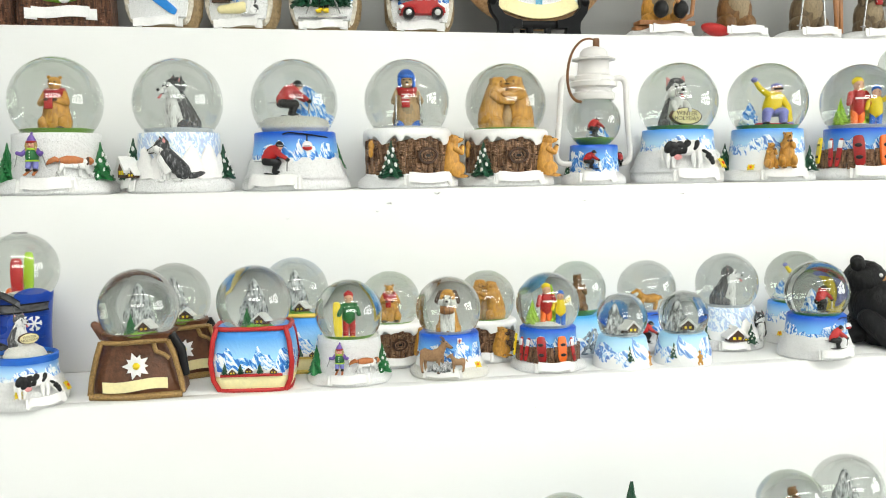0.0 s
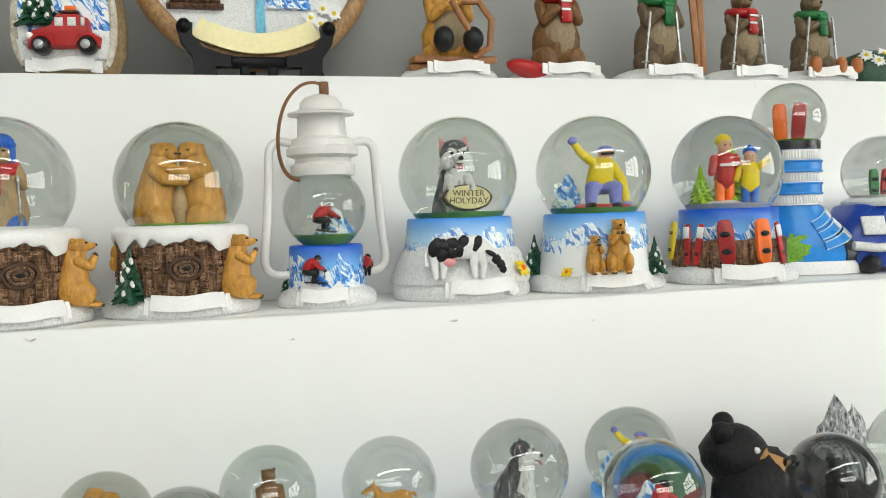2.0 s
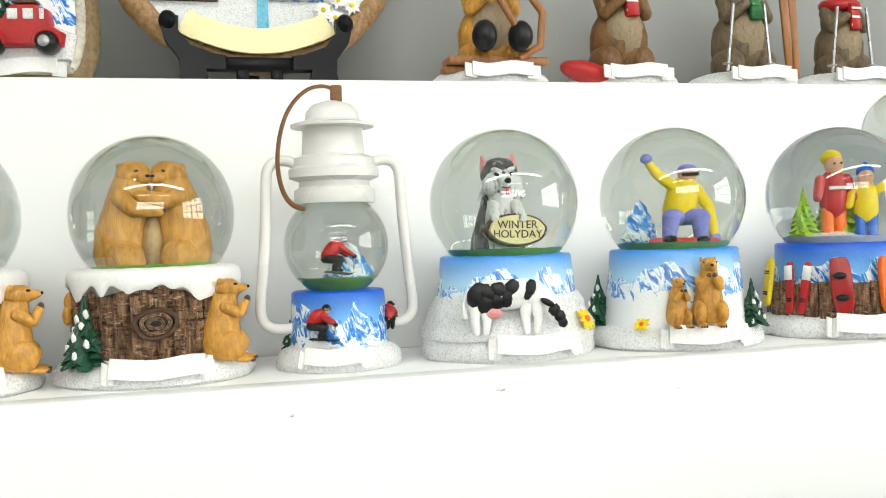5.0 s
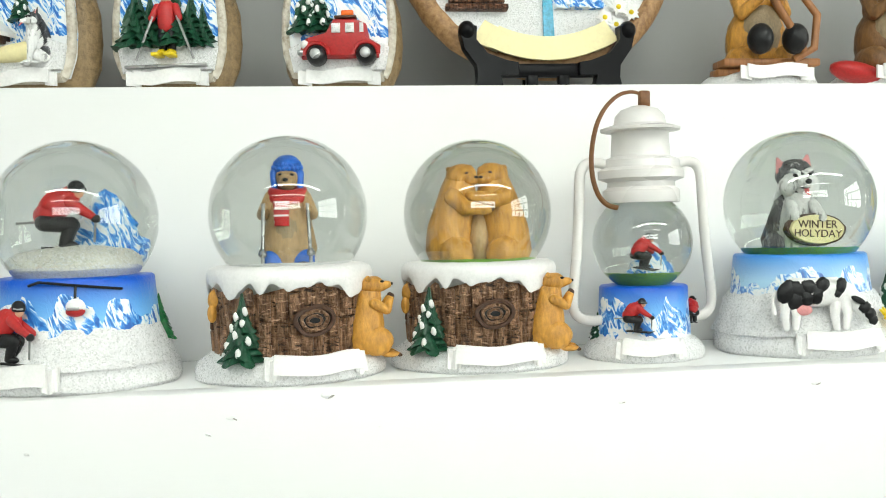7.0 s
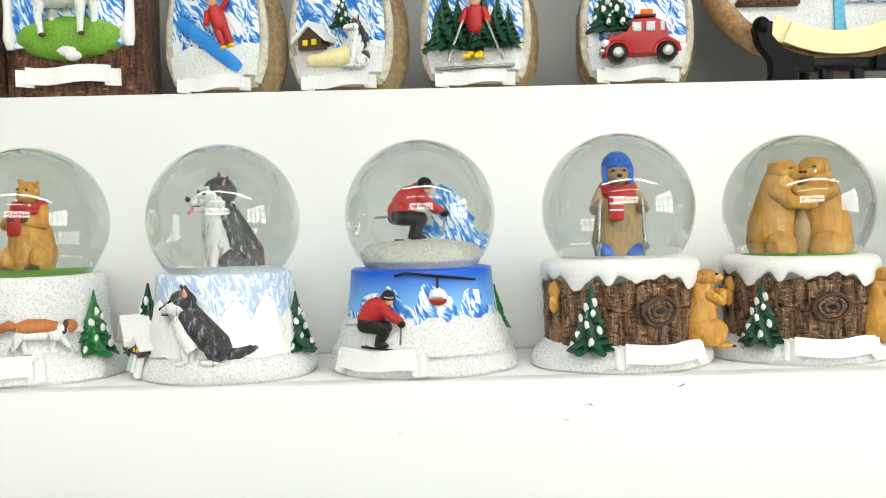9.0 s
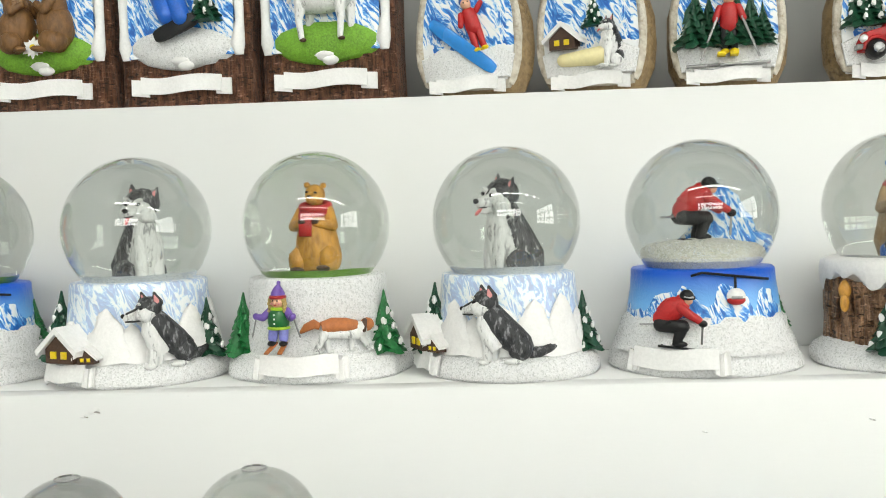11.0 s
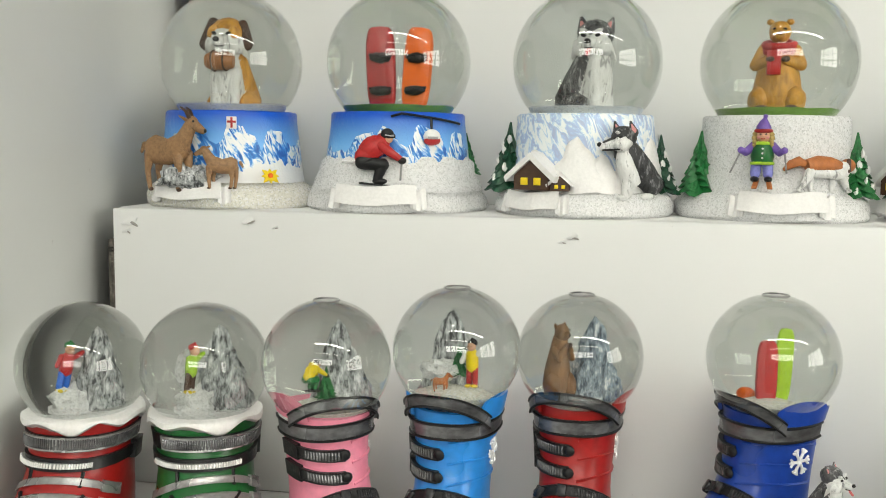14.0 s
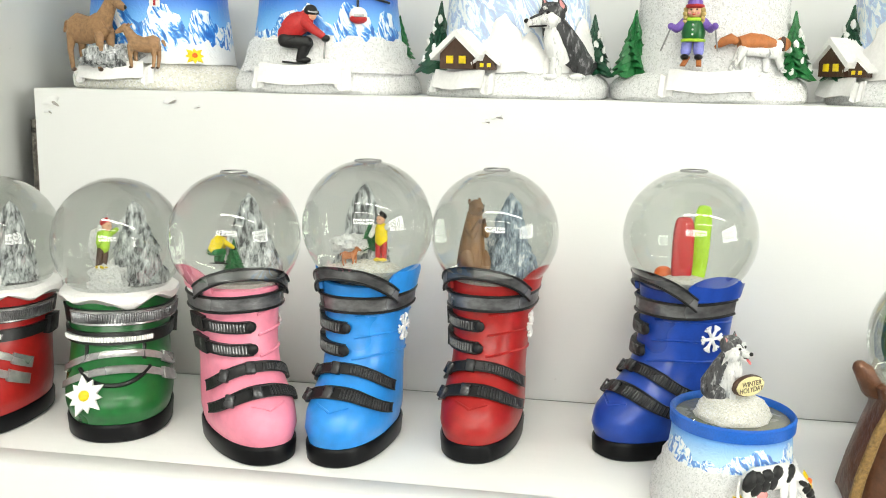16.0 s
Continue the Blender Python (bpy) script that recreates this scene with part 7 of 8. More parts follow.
def gondola_globe(x, y, z, turn, frame_mat, word):
    o = thing("gondola_globe", x, y, z, turn, "cable-car shaped snow globe with %s frame and painted windows" % word, "snow globe", "gondola snow globes")
    part("cabin", lambda s: rounded(s, [(0.002, 0.0235, 0.0185), (0.006, 0.0258, 0.0205), (0.020, 0.0280, 0.0220), (0.034, 0.0262, 0.0205), (0.041, 0.0240, 0.0185), (0.0425, 0.021, 0.016)], CABIN_ALPS, 0.42, 56), o, None, "cabin with painted alpine views")
    part("skirt", lambda s: rounded(s, [(0, 0.0225, 0.0180), (0.002, 0.0245, 0.0198), (0.0085, 0.0272, 0.0216), (0.0105, 0.0268, 0.0212)], CREAM, 0.42, 56), o, None, "cream lower panel")
    for i in (-1, 1):
        for j in (-1, 1):
            part("post", lambda s: s.tube([(i * 0.0215, j * 0.0172, 0.001), (i * 0.0248, j * 0.0195, 0.008), (i * 0.0262, j * 0.0208, 0.020), (i * 0.0245, j * 0.0196, 0.034), (i * 0.0222, j * 0.0176, 0.042)], 0.0017, frame_mat, 8), o)
    for z0, a, b in ((0.0012, 0.0240, 0.0192), (0.0415, 0.0245, 0.0192)):
        part("rail", lambda s: s.tube([(a * math.copysign(abs(math.cos(t)) ** 0.42, math.cos(t)), b * math.copysign(abs(math.sin(t)) ** 0.42, math.sin(t)), z0) for t in (math.tau * (k + 0.5) / 40 for k in range(40))], 0.0016, frame_mat, 8, True), o)
    part("stripe", lambda s: s.box((0, -0.0224, 0.0118), (0.040, 0.0012, 0.0018), frame_mat), o)
    part("village", lambda s: [hut_shape(s, (u * 0.0075, -0.0222 + 0.0012 * abs(u) * 0.3, 0.0125 + 0.001 * (i % 2)), 0.0055, 0) for i, u in enumerate((-1.6, -0.2, 1.9))], o, None, "small painted huts")
    for k in (-2.2, -0.9, 0.7):
        fir(o, k * 0.0078, -0.0216, 0.0125, 0.0075, DARK_GREEN, False)
    globe(o, 0.0247, 0.0567, SNOW)
    in_rock(o, 0.0247, 0.0567, 6)
    return o


def peak_base(x, y, z, turn):
    o = thing("snow_globe", x, y, z, turn, "snow globe with a brown bear on a blue mountain base", "snow globe", "snow globes")
    part("drum", lambda s: s.lathe([(0.0250, 0), (0.0255, 0.003), (0.0240, 0.012), (0.0212, 0.029), (0.0195, 0.0302)], ALPS_SMALL, 48), o, None, "sky-blue painted drum")
    part("rock_peak", lambda s: rock_shape(s, (0, 0, 0), 0.012, 0.020, BLUE_ROCK, 2.0, 0.4), o, on_base(14, 0.0225, 0.003, 1), "grey relief mountain")
    globe(o, 0.0228, 0.0485, GRASS)
    part("bear_figurine", lambda s: marmot_shape(s, FUR_BROWN, FUR_BROWN), o, inside(0.0228, 0.0485) @ M(0.02, 0, 0, 10, 0.95), "dark brown standing bear figurine")
    return o


def in_corgi(o, R, z):
    part("dog_figurine", lambda s: (ibex_shape(s, TAN, False), s.ell((0.55, -0.06, 0.38), (0.18, 0.16, 0.18), HUSKY_WHITE), s.ell((0.28, -0.05, 0), (0.2, 0.22, 0.22), HUSKY_WHITE)), o, inside(R, z) @ M(0.05, 0, -0.34, 190, 0.85) @ Matrix.Diagonal((1, 1.1, 0.72, 1)), "tan and white dog figurine")


def in_yellow_child(o, R, z):
    def f(s):
        child_shape(s, BOOT_GREEN, DEEP_RED, RED)
        board_shape(s, (-0.34, -0.05, -0.2), 0.26, 1.1, YELLOW, (0, -3, 0), False)
    part("child_figurine", f, o, inside(R, z), "child figurine in green and red with a yellow board")


def bear_globe(x, y, z):
    o = thing("bear_globe", x, y, z, -35, "black bear figure holding a small snow globe", "snow globe", "", 0.93)

    def f(s):
        s.ell((0.030, 0.004, 0.022), (0.042, 0.028, 0.028), BEAR_BLACK, rough=0.12)
        s.ell((0.012, 0, 0.034), (0.025, 0.024, 0.026), BEAR_BLACK, rough=0.12)
        s.ell((0, 0, 0.055), (0.0185, 0.0175, 0.0165), BEAR_BLACK, rough=0.08)
        s.cap((0.013, -0.004, 0.0525), (0.0235, -0.007, 0.0500), 0.0085, 0.0062, MUZZLE)
        s.ell((0.0285, -0.009, 0.0535), (0.0042, 0.005, 0.0035), BLACK)
        for k in (-1, 1):
            s.ell((-0.006, k * 0.0125, 0.0690), (0.006, 0.0045, 0.006), BEAR_BLACK)
            s.cap((0.004, k * 0.018, 0.024), (0.022, k * 0.018 - 0.010, 0.006), 0.010, 0.0075, BEAR_BLACK)
        s.ell((0.012, -0.0125, 0.0605), 0.0017, WHITE, seg=8, rows=6)
        s.ell((-0.008, 0.002, 0.012), (0.016, 0.02, 0.012), BEAR_BLACK)
    part("bear_figure", f, o, None, "black bear with a tan muzzle", 0.0004)
    g = tagged(new("ball_holder"), "snow globe in front of the bear")
    g.parent = o
    g.location = (0.0488, -0.0122, 0)
    part("pedestal", lambda s: s.lathe([(0.019, 0), (0.0195, 0.004), (0.017, 0.020), (0.0165, 0.026)], BEAR_BLACK, 40, wob=0.05), g)
    globe(g, 0.0238, 0.0475, GRASS)
    part("bear_figurine", lambda s: marmot_shape(s, BEAR_BLACK, BEAR_BLACK), g, inside(0.0238, 0.0475) @ M(0.0, 0, 0, 0, 0.85), "small black bear figurine")
    return o


def rock_globe(x, y, z):
    o = thing("rock_globe", x, y, z, 0, "grey rock cluster holding a snow globe", "snow globe")
    part("rock_cluster", lambda s: [rock_shape(s, (dx, dy, 0), r, h, ROCK, sd, 0.8) for dx, dy, r, h, sd in ((-0.012, 0.008, 0.018, 0.070, 1), (0.004, 0.014, 0.016, 0.062, 2), (0.02, 0.012, 0.018, 0.055, 3), (0.0, -0.004, 0.030, 0.030, 4))], o, None, "jagged grey rocks")
    g = globe(o, 0.0242, 0.046, SNOW)
    g.location = (0.016, -0.020, 0)
    fir(o, 0.014, -0.026, 0.034, 0.014, GREEN, False)
    return o


# ---- the top step ----
def egg_stone(x, y, z, turn, scene_kind, label):
    o = thing("painted_stone", x, y, z, turn, label, "souvenir", "painted stones")
    prof = [(0.019, 0), (0.026, 0.004), (0.0305, 0.014), (0.0318, 0.026), (0.0305, 0.042), (0.0265, 0.058), (0.0205, 0.071), (0.011, 0.081), (0.003, 0.084)]
    part("stone", lambda s: s.lathe(prof, GOLD_STONE, 48, 1, 0.58, 0.03, 60), o, None, "rough gold-brown stone", 0.0006)
    face = [(r * 0.84, z0) for r, z0 in prof[1:]]
    poly = face + [(-a, b) for a, b in reversed(face)]
    part("picture_field", lambda s: s.slab([(a, b + 0.003) for a, b in poly], 0.008, PLAQUE_ALPS, Matrix.Translation((0, -0.0148, 0)), 0.05), o, None, "painted winter picture")
    egg_rim(o, poly)
    part("snow_field", lambda s: s.slab([(-0.0235, 0.010), (0.0235, 0.010), (0.0258, 0.022), (0.016, 0.0265), (0.002, 0.0235), (-0.014, 0.0275), (-0.0258, 0.022)], 0.004, SNOW, Matrix.Translation((0, -0.0195, 0)), 0.06), o, None, "white relief snow")
    ribbon_on(o, 0.0075, 0.034, 0.0068, -0.0205)
    q = M(0, -0.022, 0)
    if scene_kind == "slide":
        part("snowboard", lambda s: board_shape(s, (0, 0, 0), 0.0075, 0.045, SKY_BLUE, (0, -52, 0), False), o, q @ M(-0.002, 0, 0.0275), "blue snowboard")
        part("rider_figurine", lambda s: child_shape(s, RED, RED, BLUE, True), o, q @ M(0.003, 0.001, 0.0405, 20, 0.021, 0, -18), "rider figurine in red with a blue hat")
    elif scene_kind == "hut":
        part("hut", lambda s: hut_shape(s, (0, 0, 0), 0.017, -8), o, q @ M(-0.013, 0.002, 0.024), "dark hut with a snowy roof")
        part("husky_figurine", lambda s: dog_shape(s, HUSKY_DARK, HUSKY_WHITE, HUSKY_DARK), o, q @ M(0.011, 0.001, 0.0285, -40, 0.0195), "grey and white husky figurine")
        part("dog_body", lambda s: s.cap((-0.014, 0, 0.0185), (0.006, 0, 0.0195), 0.0035, 0.0052, CREAM), o, q, "cream lying dog")
        fir(o, 0.002, -0.0195, 0.034, 0.020)
    elif scene_kind == "skier":
        for xx, h in ((-0.016, 0.036), (-0.009, 0.030), (0.004, 0.034), (0.012, 0.030), (0.018, 0.024)):
            fir(o, xx, -0.0185, 0.020, h, DARK_GREEN, False)

        def man(s):
            s.m = q @ M(0.001, -0.001, 0.0365, 0, 0.0235)
            child_shape(s, RED, BLACK, RED)
            for k in (-1, 1):
                s.tube([(k * 0.26, -0.12, 0.0), (k * 0.62, -0.18, -0.92)], 0.028, SILVER, 6)
        part("skier_figurine", man, o, None, "skier figurine in red and black")
        for k in (-1, 1):
            part("ski", lambda s: s.box((k * 0.0032, -0.003, 0.0175), (0.0042, 0.009, 0.0018), YELLOW), o, q, "yellow ski")
        part("ski_rail", lambda s: s.box((0, -0.001, 0.0125), (0.042, 0.003, 0.0014), SILVER), o, q, "thin silver skis laid across")
    else:
        def car(s):
            m = q @ M(0.002, 0, 0.014)
            s.m = m
            s.slab([(-0.0205, 0.002), (0.0185, 0.002), (0.0195, 0.008), (0.014, 0.0115), (0.0125, 0.0190), (0.007, 0.0215), (-0.004, 0.0215), (-0.0085, 0.0145), (-0.0185, 0.012), (-0.021, 0.007)], 0.011, RED, Matrix(), 0.12)
            for a in (-0.0025, 0.0045, 0.0105):
                s.box((a, -0.0056, 0.0165), (0.0045 if a < 0.008 else 0.002, 0.001, 0.0048), SNOW)
            for a in (-0.0125, 0.0125):
                s.cap((a, -0.0062, 0.003), (a, -0.002, 0.003), 0.0052, 0.0052, BLACK, 14)
                s.ell((a, -0.0112, 0.003), (0.0027, 0.0006, 0.0027), SILVER)
                s.tube([(a + 0.0062 * math.cos(t), -0.0062, 0.003 + 0.0062 * math.sin(t)) for t in (math.pi * i / 10 for i in range(11))], 0.0011, RED, 6)
            s.box((-0.0205, -0.003, 0.0045), (0.003, 0.008, 0.0025), SILVER)
            s.ell((-0.0185, -0.0055, 0.0085), 0.0022, WHITE)
            s.box((0.002, 0, 0.0228), (0.011, 0.006, 0.0012), DARK_WOOD)
            s.box((0.003, 0, 0.0248), (0.006, 0.004, 0.003), ORANGE)
        part("red_car", car, o, None, "red vintage toy car with luggage on its roof")
        for xx in (-0.017, -0.010):
            fir(o, xx, -0.0175, 0.028, 0.030)
    return o


def ribbon_on(o, z, w, h, y, mat=None, tail=True):
    def f(s):
        for u0, u1, dz, dy in ((-0.5, 0.5, 0, -0.0012),) + (((-0.62, -0.42, -0.18 * h, 0), (0.42, 0.62, -0.18 * h, 0)) if tail else ()):
            grid = [[((w * u, y + dy - 0.0010 * math.cos(u * 9), z + dz + k * h + 0.0008 * math.sin(u * 7)), (0, -1, 0)) for u in (u0 + (u1 - u0) * i / 8 for i in range(9))] for k in (-0.5, 0, 0.5)]
            s.sheet(grid, 0.0014, mat or WHITE)
    part("banner", f, o, None, "blank white scroll")


def bark_plaque(x, y, z, turn, kind, label):
    o = thing("bark_plaque", x, y, z, turn, label, "souvenir", "bark plaques")
    w = 0.0375
    part("bark_block", lambda s: rounded(s, [(0, w, 0.0165), (0.003, w * 1.02, 0.017), (0.030, w * 1.0, 0.0165), (0.060, w * 1.02, 0.017), (0.092, w * 0.99, 0.016), (0.095, w * 0.94, 0.014)], RED_BARK, 0.3, 64), o, None, "block of reddish-brown bark", 0.0016)
    part("picture_field", lambda s: s.slab([(-0.030, 0.0285), (0.030, 0.0285), (0.0305, 0.089), (-0.0305, 0.089)], 0.004, PLAQUE_ALPS, Matrix.Translation((0, -0.0165, 0))), o, None, "painted mountain picture")
    ground = GRASS if kind in ("bears", "dog") else SNOW
    part("picture_ground", lambda s: s.ell((0, -0.0165, 0.0335), (0.0305, 0.0065, 0.0115), ground, rough=0.12), o, None, "relief ground of the picture", 0.0005)

    for k in (-1, 1):
        part("snow_drip", lambda s: s.tube([(k * 0.0325, -0.0170, 0.028), (k * 0.0320, -0.0178, 0.034), (k * 0.0332, -0.0172, 0.046), (k * 0.0330, -0.0175, 0.066), (k * 0.0325, -0.0175, 0.088)], [0.0022, 0.0040, 0.0024, 0.0030, 0.0026], WHITE, 10), o, None, "white snow along the edge", 0.0004)

    def snow_edge(s):
        s.ell((0, -0.0195, 0.0265), (0.0062, 0.003, 0.0034), WHITE, rough=0.2)
        s.ell((0.003, -0.0195, 0.0235), (0.0045, 0.003, 0.0028), WHITE)
    part("snow_edge", snow_edge, o, None, "white snow drips", 0.0004)
    ribbon_on(o, 0.0135, 0.046, 0.0088, -0.0185)
    if kind == "bears":
        for k in (-1, 1):
            part("bear_figurine", lambda s: marmot_shape(s, FUR_BROWN, FUR_BROWN), o, M(k * 0.0105, -0.022, 0.057, 60 * -k, 0.031), "brown bear figurine")
        part("daisy", lambda s: flower_shape(s, (0.001, -0.0285, 0.0345), 0.0065, WHITE, YELLOW, 78, 0, 12), o, None, "white daisy")
    elif kind == "dog":
        part("dog_figurine", lambda s: (ibex_shape(s, HUSKY_WHITE, False), s.ell((-0.25, -0.08, 0.16), (0.24, 0.16, 0.14), RUST)), o, M(0.002, -0.023, 0.054, 0, 0.034), "white and rust dog figurine")
    elif kind == "rider":
        def rider(s):
            s.cap((-0.010, -0.022, 0.062), (-0.004, -0.026, 0.049), 0.0058, 0.005, BLUE)
            s.cap((-0.002, -0.022, 0.062), (0.004, -0.026, 0.048), 0.0058, 0.005, BLUE)
            s.ell((-0.004, -0.021, 0.070), (0.011, 0.006, 0.010), BLUE)
            s.ell((-0.006, -0.021, 0.082), (0.011, 0.006, 0.008), RED)
            board_shape(s, (0.001, -0.027, 0.0425), 0.008, 0.026, BLACK, (0, 68, 0), False)
        part("rider_figurine", rider, o, None, "snowboard rider figurine in blue trousers")
        fir(o, 0.015, -0.0195, 0.044, 0.030)
    else:
        part("husky_figurine", lambda s: dog_shape(s, HUSKY_DARK, HUSKY_WHITE, HUSKY_DARK), o, M(0.004, -0.022, 0.060, -38, 0.033), "black and white husky figurine")
        part("tail", lambda s: s.tube([(-0.008, -0.026, 0.037), (-0.016, -0.027, 0.0345), (-0.023, -0.026, 0.037)], [0.004, 0.0045, 0.002], HUSKY_DARK), o, None, "dark husky tail")
    return o


def plate_on_stand(x, y, z):
    p = thing("souvenir_plate", x, y, z, 0, "round relief plate with a wooden rim and blank cream scroll", "plate")
    R, zc = 0.073, 0.0115 + 0.073
    tilt = M(0, 0, zc, 0, 1.0, -10)

    def disc(s):
        s.m = tilt
        s.slab([((R - 0.004) * math.cos(math.tau * i / 64), (R - 0.004) * math.sin(math.tau * i / 64)) for i in range(64)], 0.007, SNOW, None, 0.02)
    part("plate_field", disc, p, None, "white and turquoise relief picture")
    part("rim", lambda s: s.tube([(R * math.cos(a), -0.001, R * math.sin(a)) for a in (math.tau * i / 72 for i in range(72))], 0.0068, WOOD_RIM, 10, True, 0.7), p, tilt, "carved light wooden rim", 0.0007)

    def scroll(s):
        for a0, a1, lift in ((-26, 26, 0.0020), (-34, -22, 0.0), (22, 34, 0.0)):
            grid = [[((r * math.sin(a), -0.0085 - lift, -r * math.cos(a)), (0, -1, 0)) for a in (radians(a0 + (a1 - a0) * j / 14) for j in range(15))] for r in (R - 0.0145, R - 0.008, R - 0.0015)]
            s.sheet(grid, 0.0015, CREAM)
    part("banner", scroll, p, tilt, "blank cream scroll")
    part("stream", lambda s: s.slab([(0.000, -0.056), (0.006, -0.056), (0.006, -0.030), (0.012, -0.010), (0.007, -0.010), (0.001, -0.030)], 0.002, STREAM, Matrix.Translation((0, -0.0042, 0))), p, tilt, "turquoise stream")
    part("hut", lambda s: [s.box((-0.036, -0.006, -0.040 + 0.0035 * i), (0.034 - 0.004 * i, 0.005, 0.0028), RED_BARK) for i in range(5)], p, tilt, "dark red log hut")
    part("hut_roof", lambda s: s.slab([(-0.058, -0.022), (-0.014, -0.022), (-0.022, -0.006), (-0.050, -0.006)], 0.007, WHITE, Matrix.Translation((0, -0.006, 0))), p, tilt, "snowy hut roof")
    part("blue_rock", lambda s: rock_shape(s, (0.020, -0.004, -0.040), 0.014, 0.026, PEAK, 2.2, 0.3), p, tilt, "blue painted rocks")
    for i, (a, b) in enumerate(((0.034, -0.046), (0.042, -0.040), (0.040, -0.050), (0.049, -0.043))):
        part("daisy", lambda s: flower_shape(s, (a, -0.0075, b), 0.0055, WHITE, YELLOW, 90, 0, 10), p, tilt, "white daisy")
    st = thing("plate_stand", x, y, z, 0, "glossy black plastic easel stand under the plate", "stand")

    def side(k):
        def f(s):
            s.tube([(k * 0.026, 0.022, 0.0015), (k * 0.026, 0.006, 0.0018), (k * 0.026, -0.016, 0.0022), (k * 0.030, -0.022, 0.0040)], 0.0024, PLASTIC_BLACK, 8)
            s.slab([(k * 0.024, 0.000), (k * 0.040, 0.000), (k * 0.0385, 0.006), (k * 0.0390, 0.013), (k * 0.0455, 0.022), (k * 0.0475, 0.031), (k * 0.0440, 0.0355), (k * 0.0385, 0.034), (k * 0.0390, 0.027), (k * 0.033, 0.0195), (k * 0.022, 0.0155), (k * 0.016, 0.0145), (k * 0.016, 0.0075), (k * 0.026, 0.0075)][::k], 0.008, PLASTIC_BLACK, Matrix.Translation((0, -0.0225, 0)), 0.04)
            s.ell((k * 0.0435, -0.0235, 0.0315), (0.0046, 0.006, 0.0052), PLASTIC_BLACK)
        return f
    part("side_arm", side(1), st)
    part("side_arm", side(-1), st)
    part("cross_bar", lambda s: (s.box((0, -0.021, 0.0108), (0.050, 0.006, 0.0070), PLASTIC_BLACK), s.box((-0.0085, -0.021, 0.0045), (0.006, 0.006, 0.009), PLASTIC_BLACK), s.box((0.0085, -0.021, 0.0045), (0.006, 0.006, 0.009), PLASTIC_BLACK)), st)
    part("back_leg", lambda s: s.tube([(0, 0.030, 0.002), (0, 0.022, 0.045), (0, 0.012, 0.085)], 0.003, PLASTIC_BLACK, 8), st)


WOOD_RIM = paint("light_carved_wood", (0.40, 0.23, 0.10), 0.5, 0.5, 350, 0.6, 0.0012, (1, 1, 1), dark=(0.14, 0.06, 0.02))
STREAM = paint("turquoise_water", (0.10, 0.45, 0.66), 0.3, 0.5, 500, 0.5)


def marmot_statue(x, y, z, turn, fur, scarf, feet, extra, label, k=0.052):
    o = thing("marmot_statue", x, y, z, turn, label, "figurine", "marmot statuettes")
    foot(o, 0.0350, 0.0095, SNOW, 0.62, x * 7, 0.024)
    part("marmot_figurine", lambda s: marmot_shape(s, fur, paint_belly, scarf, None, feet), o, M(0, 0.002, 0.0085 + 0.8 * k, 0, k), "", 0.0003)
    ribbon_on(o, 0.0100, 0.034, 0.0070, -0.0215)
    if extra == "sled":
        part("sled", lambda s: (s.box((0, -0.010, 0.0155), (0.056, 0.016, 0.004), WOOD), s.box((-0.020, -0.006, 0.011), (0.018, 0.012, 0.004), WOOD), s.tube([(0.010, -0.022, 0.016), (0.021, -0.024, 0.022), (0.023, -0.024, 0.040), (0.015, -0.022, 0.052), (0.004, -0.020, 0.052)], 0.0022, WOOD, 8), s.tube([(-0.004, -0.024, 0.052), (0.006, -0.026, 0.034), (0.014, -0.026, 0.020)], 0.0022, WOOD, 8)), o, None, "orange wooden sledge")
        for k2 in (-1, 1):
            part("boot", lambda s: s.ell((k2 * 0.010, -0.024, 0.027), (0.0068, 0.008, 0.0085), BLACK), o, None, "black boot")
    elif extra == "canoe":
        part("sled_tip", lambda s: s.ell((-0.026, -0.012, 0.0100), (0.017, 0.009, 0.006), RED, (0, 14, 0)), o, None, "red pointed sledge")
    else:
        for k2 in (-1, 1):
            part("pole", lambda s: (s.tube([(k2 * 0.010 - 0.006, -0.018, 0.050), (k2 * 0.014 - 0.008, -0.020, 0.011)], 0.0010, SILVER, 6), s.ell((k2 * 0.014 - 0.008, -0.020, 0.015), (0.0028, 0.0028, 0.0008), SILVER)), o, None, "silver ski pole")
        if extra == "skis":
            for k2 in (0, 1):
                part("ski", lambda s: s.box((0.022 + 0.005 * k2, -0.012, 0.042), (0.005, 0.0022, 0.066), WOOD, (0, -5 + 3 * k2, 0)), o, None, "orange wooden ski")
        if extra == "feet":
            for a in (-0.014, 0.008, 0.022):
                part("shoe", lambda s: s.cap((a, -0.022, 0.0125), (a, -0.022, 0.0165), 0.0042, 0.0042, RUST), o, None, "rust-coloured rounded shoe")
    return o


paint_belly = paint("pale_belly_fur", (0.31, 0.23, 0.13), 0.5, 0.4, 700, 0.6, 0.0008, (1, 1, 0.5))


def flower_stone(x, y, z):
    o = thing("flower_stone", x, y, z, 0, "dark green dome covered with white daisies", "souvenir")
    part("dome", lambda s: s.lathe([(0.026, 0), (0.028, 0.006), (0.026, 0.016), (0.019, 0.025), (0.008, 0.029)], DARK_GREEN, 40, 1, 0.8, 0.04), o, None, "glossy dark green dome")
    for a, b, c in ((-0.008, -0.018, 0.019), (0.004, -0.019, 0.017), (0.000, -0.014, 0.025), (0.014, -0.014, 0.020), (-0.014, -0.012, 0.024)):
        part("daisy", lambda s: flower_shape(s, (a, b, c), 0.0062, WHITE, YELLOW, 60, a * 2000, 10), o, None, "white daisy")
    return o


